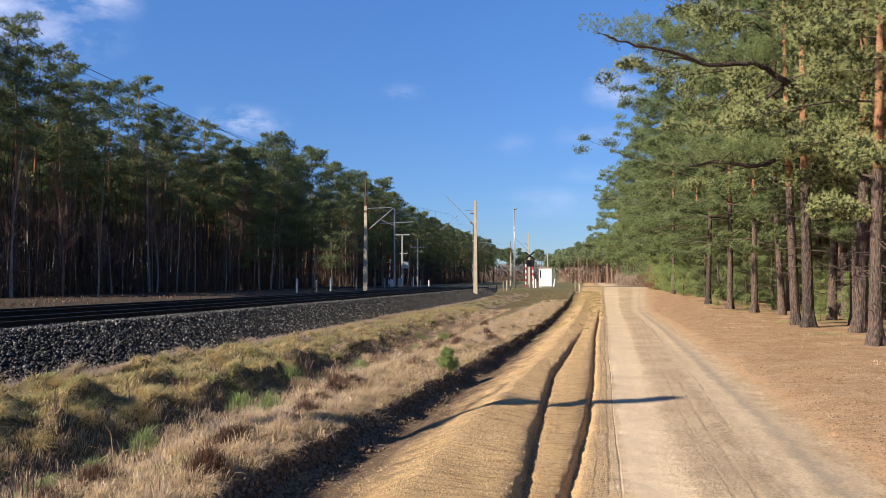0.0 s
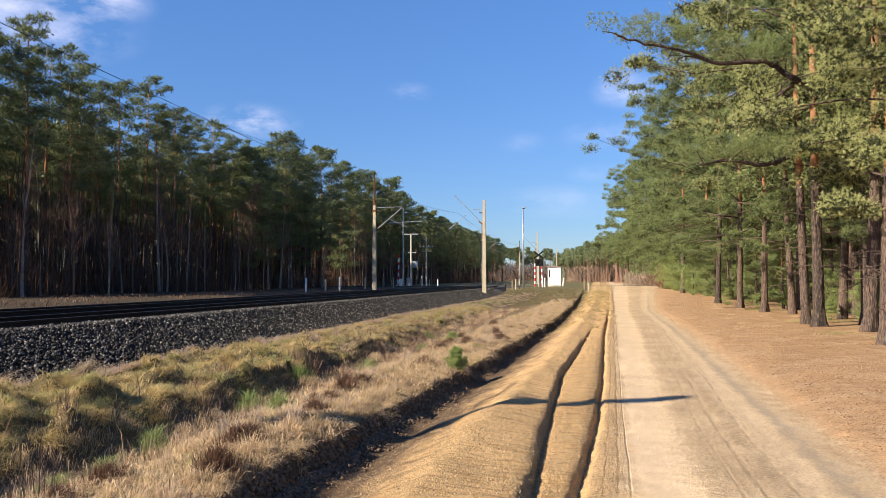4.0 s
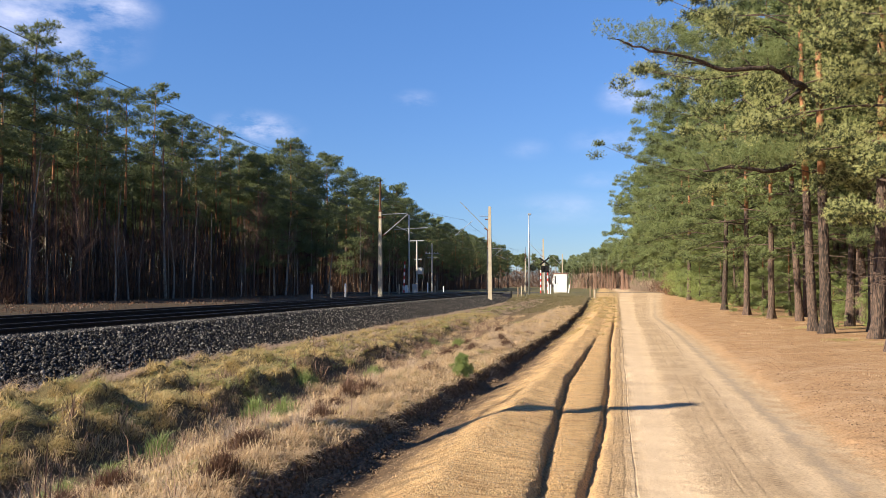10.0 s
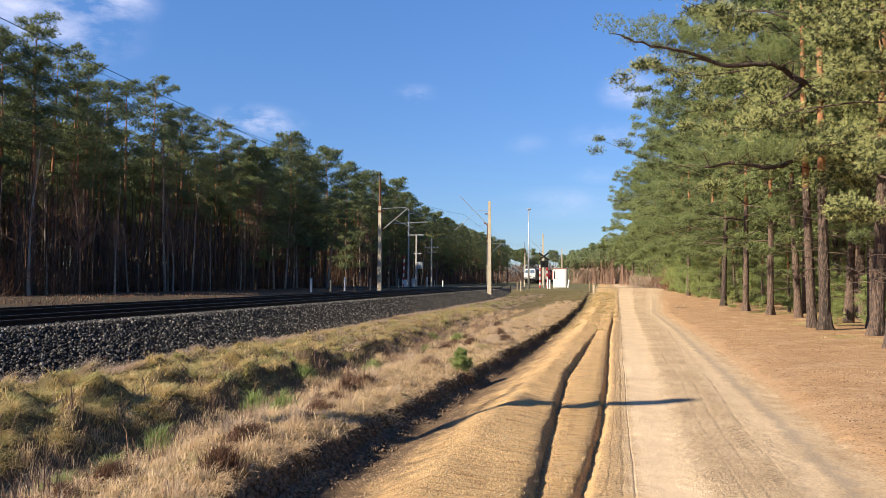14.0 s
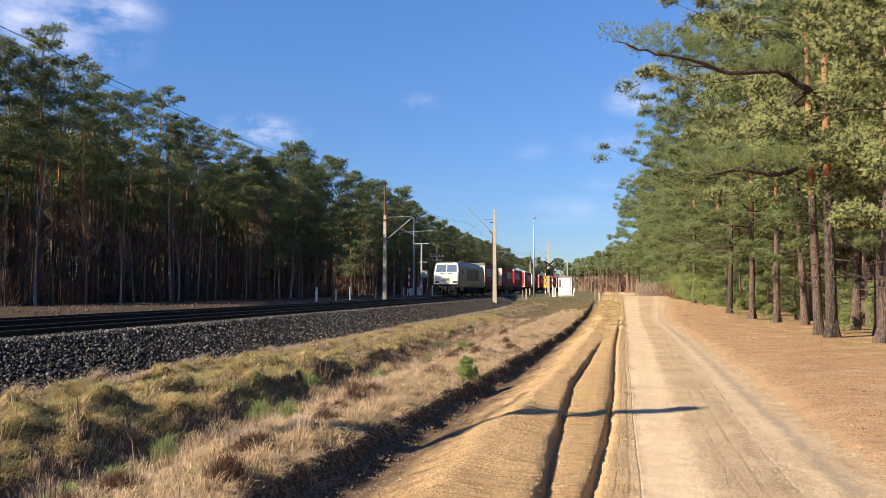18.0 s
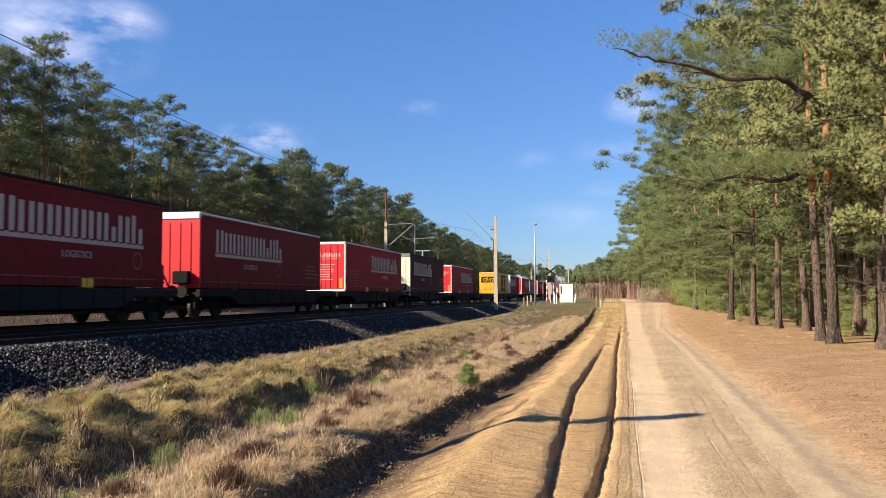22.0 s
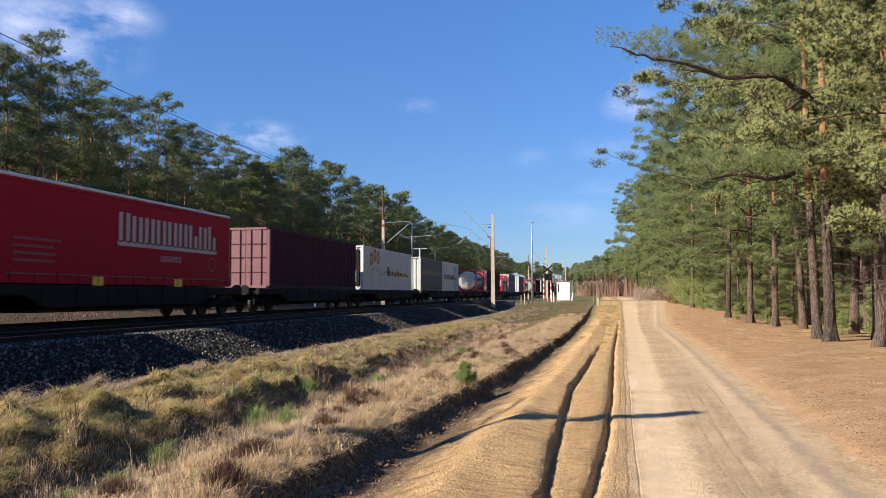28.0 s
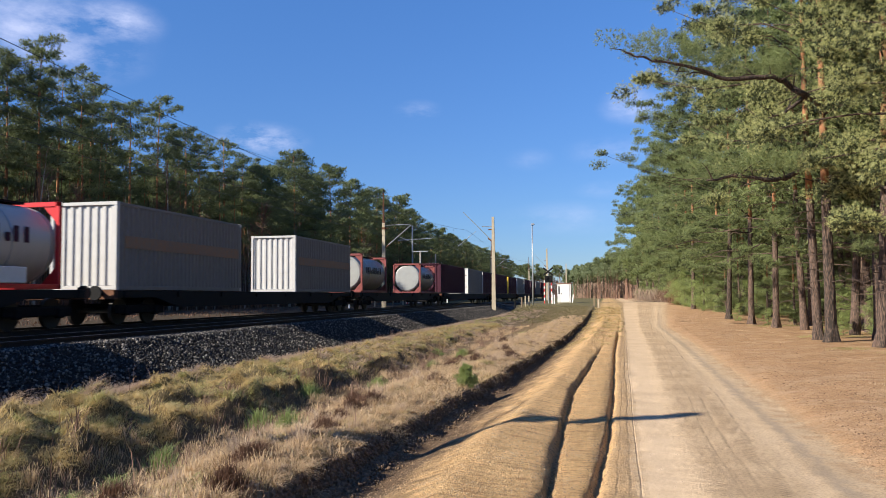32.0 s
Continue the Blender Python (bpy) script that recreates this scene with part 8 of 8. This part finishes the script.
def build_tank(front, frame, shell, label, L=6.06, tall=2.55, base=1.155, print_mat="black_print", slit=False, plate=True, cap="tank_end"):
    c = on_rails("tank_container", label, "tank container", "containers on the train", front)
    W, z0, z1 = 1.219, base, base + tall
    zc, r = (z0 + z1) / 2 + 0.02, 1.13
    ends = [(0.12, 0.62), (0.16, 0.86), (0.24, 0.98), (0.4, 1.0), (L - 0.4, 1.0), (L - 0.24, 0.98), (L - 0.16, 0.86), (L - 0.12, 0.62)]
    part("tank_shell", Shape().loft([[(r * k * math.cos(a), y, zc + r * k * math.sin(a)) for a in [2 * math.pi * i / 28 for i in range(28)]] for y, k in ends[2:6]]), shell, c, "round clad tank", True)
    part("tank_end", Shape().loft([[(r * k * math.cos(a), y, zc + r * k * math.sin(a)) for a in [2 * math.pi * i / 28 for i in range(28)]] for y, k in ((0.05, 0.75), (0.06, 0.9), (0.12, 0.985), (0.25, 0.99))]), cap, c, "white domed tank end", False)
    part("tank_end", Shape().loft([[(r * k * math.cos(a), y, zc + r * k * math.sin(a)) for a in [2 * math.pi * i / 28 for i in range(28)]] for y, k in ((L - 0.25, 0.99), (L - 0.12, 0.985), (L - 0.06, 0.9), (L - 0.05, 0.75))]), cap, c, "white domed tank end", False)
    for y in (0.0, L - 0.14):
        fr = part("end_frame", Shape().box(-W, -W + 0.13, y, y + 0.14, z0, z1, 0.01).box(W - 0.13, W, y, y + 0.14, z0, z1, 0.01).box(-W, W, y, y + 0.14, z1 - 0.14, z1, 0.01).box(-W, W, y, y + 0.14, z0, z0 + 0.14, 0.01), frame, c, "painted steel end frame")
        for sx in (-1, 1):
            for sz in (-1, 1):
                part("gusset", Shape().add([(sx * W * 0.93, y + d, zc + sz * 1.16) for d in (0.03, 0.11)] + [(sx * (W * 0.93 - 0.5), y + d, zc + sz * 1.16) for d in (0.03, 0.11)] + [(sx * W * 0.93, y + d, zc + sz * 0.62) for d in (0.03, 0.11)], [(0, 2, 4), (1, 5, 3), (0, 1, 3, 2), (2, 3, 5, 4), (4, 5, 1, 0)]), frame, fr)
    for s in (-1, 1):
        part("bottom_rail", Shape().box(s * W - 0.06, s * W + 0.06 - 0.06, 0.1, L - 0.1, z0, z0 + 0.14, 0.01), frame, c)
        glyph_row(c, s * (r + 0.02), 1.2, 4.9, zc - 0.02, zc + 0.42, 5, print_mat, "row of dark upright print shapes", 3, 0.30)
    arc = [-1.4 + i * 0.2 for i in range(15)]
    for y in (1.9, 4.1):
        part("band", Shape().loft([[((r + 0.002) * math.cos(a), yy, zc + (r + 0.002) * math.sin(a)) for a in arc] + [((r + 0.014) * math.cos(a), yy, zc + (r + 0.014) * math.sin(a)) for a in arc[::-1]] for yy in (y, y + 0.05)]), "galvanised", c)
    part("walkway", Shape().box(-0.35, 0.35, 0.5, L - 0.5, z1 - 0.1, z1 - 0.04).tube([(-0.5, 1.0, z1 - 0.05), (-0.5, L - 1.0, z1 - 0.05)], 0.03, 5), "underframe", c)
    part("manhole", Shape().tube([(0, L / 2, zc + r - 0.05), (0, L / 2, zc + r + 0.12)], 0.28, 12), "galvanised", c)
    if plate:
        part("hazard_plate", Shape().box(-0.02, 0.42, 0.035, 0.05, zc - 0.72, zc - 0.42), "orange", c, "orange hazard plate")
    if slit:
        part("inspection_slit", Shape().box(0.32, 0.40, 0.035, 0.05, zc - 0.7, zc + 0.75), "black", c, "dark upright slit")
        part("data_box", Shape().box(W - 0.08, W + 0.01, 2.6, 4.6, z0 + 0.15, z0 + 0.6, 0.02), "white_box", c)
    return c


def build_reefer(front):
    """White 45-foot box with a generator end and ochre print."""
    c = build_container(front, 13.716, "white_box", "white_box", "white box container with ochre print and generator end", doors=False, tall=2.9, pitch=0.45)
    W, z0, z1 = 1.219, 1.155, 4.055
    unit = part("cooling_unit", Shape().box(-0.95, 0.95, -0.02, 0.1, z0 + 0.25, z1 - 0.25, 0.03), "wagon_grey", c, "dark cooling unit")
    part("panel", Shape().box(-0.75, 0.75, -0.06, -0.01, z0 + 0.5, z0 + 1.3, 0.03), "white_box", unit)
    part("fan_panel", Shape().box(-0.7, 0.7, -0.06, -0.01, z0 + 1.5, z1 - 0.4, 0.03), "glass", unit)
    x = W + 0.004
    for k, (y, z) in enumerate(((1.5, 2.85), (2.35, 3.15), (3.2, 3.0))):
        part("logo_shape", annulus(lambda u, v, o: (x + 0.002 + o, y + 0.35 + u * 0.75, z + 0.40 + v), 0.46, 0.22), "ochre", c, "round ochre logo shape")
    for k in range(13):
        y = 1.7 + k * 0.34
        z = 2.42 + 0.16 * math.sin(k * 0.55)
        part("star_shape", Shape().add([(x + 0.006, y + 0.13 * math.cos(a) * (1 if i % 2 == 0 else 0.45), z + 0.13 * math.sin(a) * (1 if i % 2 == 0 else 0.45)) for i, a in enumerate([math.pi / 2 + math.pi * j / 5 for j in range(10)])], [tuple(range(10))]), "ochre", c)
    glyph_row(c, x + 0.004, 6.2, 6.75, 2.2, 2.85, 1, "black_print", "dark and ochre print", 1, 0.4)
    glyph_row(c, x + 0.004, 6.85, 8.7, 2.2, 2.5, 7, "ochre_dark", "", 2, 0.32)
    glyph_row(c, x + 0.004, 9.0, 9.55, 2.2, 2.8, 1, "ochre", "", 5, 0.4)
    glyph_row(c, x + 0.004, 9.65, 11.7, 2.2, 2.48, 8, "ochre", "", 4, 0.32)
    glyph_row(c, x + 0.004, 11.9, 12.5, 2.2, 2.35, 3, "black_print", "", 6, 0.34)
    return c


def build_train():
    build_locomotive(30.0)
    for k, front in enumerate((49.75, 84.2, 118.7, 153.2, 187.7, 222.2, 256.7)):
        build_pocket_wagon(front, "wagon_blue" if k in (0, 3, 4) else "wagon_grey")
    red = "dark red curtain-sided semi-trailer"
    build_trailer(50.35, "curtain_red", "cream", "wagon_grey", red + " and cream front", rear=False)
    build_trailer(68.6, "curtain_red", "cream", "wagon_grey", red + " and cream doors", rear=True)
    build_trailer(84.95, "curtain_red", "door_red", "frame_white", red + " and red ribbed front", rear=False)
    build_trailer(103.05, "curtain_bright", "door_red", "frame_white", red + ", red doors in a white frame", rear=True)
    build_trailer(119.6, "curtain_dirty", "cream", "wagon_grey", red + " and cream front", rear=False, top=4.25)
    build_trailer(137.35, "curtain_bright", "door_red", "frame_white", red + ", red doors in a pale frame", rear=True, top=3.98)
    build_trailer(172.2, "yellow", "yellow", "frame_white", "yellow curtain-sided semi-trailer with black logo panels", rear=True, style="yellow", top=4.18)
    build_trailer(188.5, "curtain_red", "white_box", "frame_white", red + " and white front", rear=False)
    build_trailer(206.6, "curtain_bright", "door_red", "frame_white", red + ", red doors in a white frame", rear=True)
    build_trailer(223.0, "navy", "grey_box", "wagon_grey", "navy blue curtain-sided semi-trailer with pale lower band", rear=False, style="navy")
    build_trailer(240.9, "curtain_bright", "door_red", "frame_white", red + ", red doors in a white frame", rear=True)
    build_container(258.8, 13.716, "maroon", "maroon_end", "maroon corrugated container with faded pink doors")
    build_reefer(274.2)
    for front, L in ((290.8, 19.8), (311.2, 19.4), (331.0, 25.4), (356.8, 26.2), (383.6, 26.6), (410.6, 34.0), (445.0, 34.0), (479.5, 34.0), (514.0, 34.0)):
        build_flat_wagon(front, L)
    build_container(291.3, 9.35, "grey_box", "pale_grey", "grey corrugated container with ochre band", doors=False, band="faded_ochre")
    build_container(300.75, 9.1, "white_box", "door_red", "white slatted container with green print and red front", doors=False, letters="green_print", pitch=20.0)
    build_tank(322.6, "tank_red", "tank", "white tank container in a red frame")
    build_container(331.5, 14.0, "maroon", "maroon_end", "maroon corrugated container with faded pink end", doors=False)
    build_tank(348.7, "door_red", "tank", "silver tank container in a bright red frame", print_mat="maroon", slit=True, plate=False, cap="tank_end_grey")
    build_container(357.5, 9.3, "grey_box", "pale_grey", "grey corrugated container with ochre band", doors=False, band="faded_ochre")
    build_container(373.2, 9.2, "grey_box", "pale_grey", "grey corrugated container with ochre band", doors=False, band="faded_ochre")
    build_tank(385.0, "tank_pink", "tank_dull", "dull silver tank container in a faded red frame", plate=False, cap="tank_end_grey")
    build_tank(402.2, "tank_pink", "tank_dull", "dull tank container in a faded red frame", plate=False, cap="tank_end_grey")
    for k, (front, L, side, end, text) in enumerate(((411.0, 13.6, "maroon", "maroon", "maroon corrugated steel shipping container"), (427.0, 11.2, "grey_box", "white_box", "grey container with white end"), (438.6, 12.0, "maroon", "white_box", "brown-red container with white end"), (452.0, 13.0, "maroon", "maroon", "maroon corrugated steel shipping container"), (467.0, 12.2, "maroon", "frame_yellow", "maroon container with orange end"), (480.5, 12.2, "grey_box", "white_box", "grey container with white end"), (493.5, 12.2, "maroon", "white_box", "maroon container with white end"), (507, 12.2, "maroon", "maroon_end", "maroon corrugated steel shipping container"), (520.5, 12.2, "grey_box", "grey_box", "grey corrugated steel shipping container"), (534, 12.2, "maroon", "maroon_end", "maroon corrugated steel shipping container"))):
        build_container(front, L, side, end, text, doors=bool(k % 2))


build_train()


def motions():
    """The whole train rolls at a steady speed along the far track."""
    for root, front, up in TRAIN:
        walk(root, [(t, pose(FAR_TRACK, front - SPEED * (t - 20.0), RAIL + up)) for t in (0.0, 0.1, 8.0, 16.0, 24.0, 31.9, 32.0)])


motions()
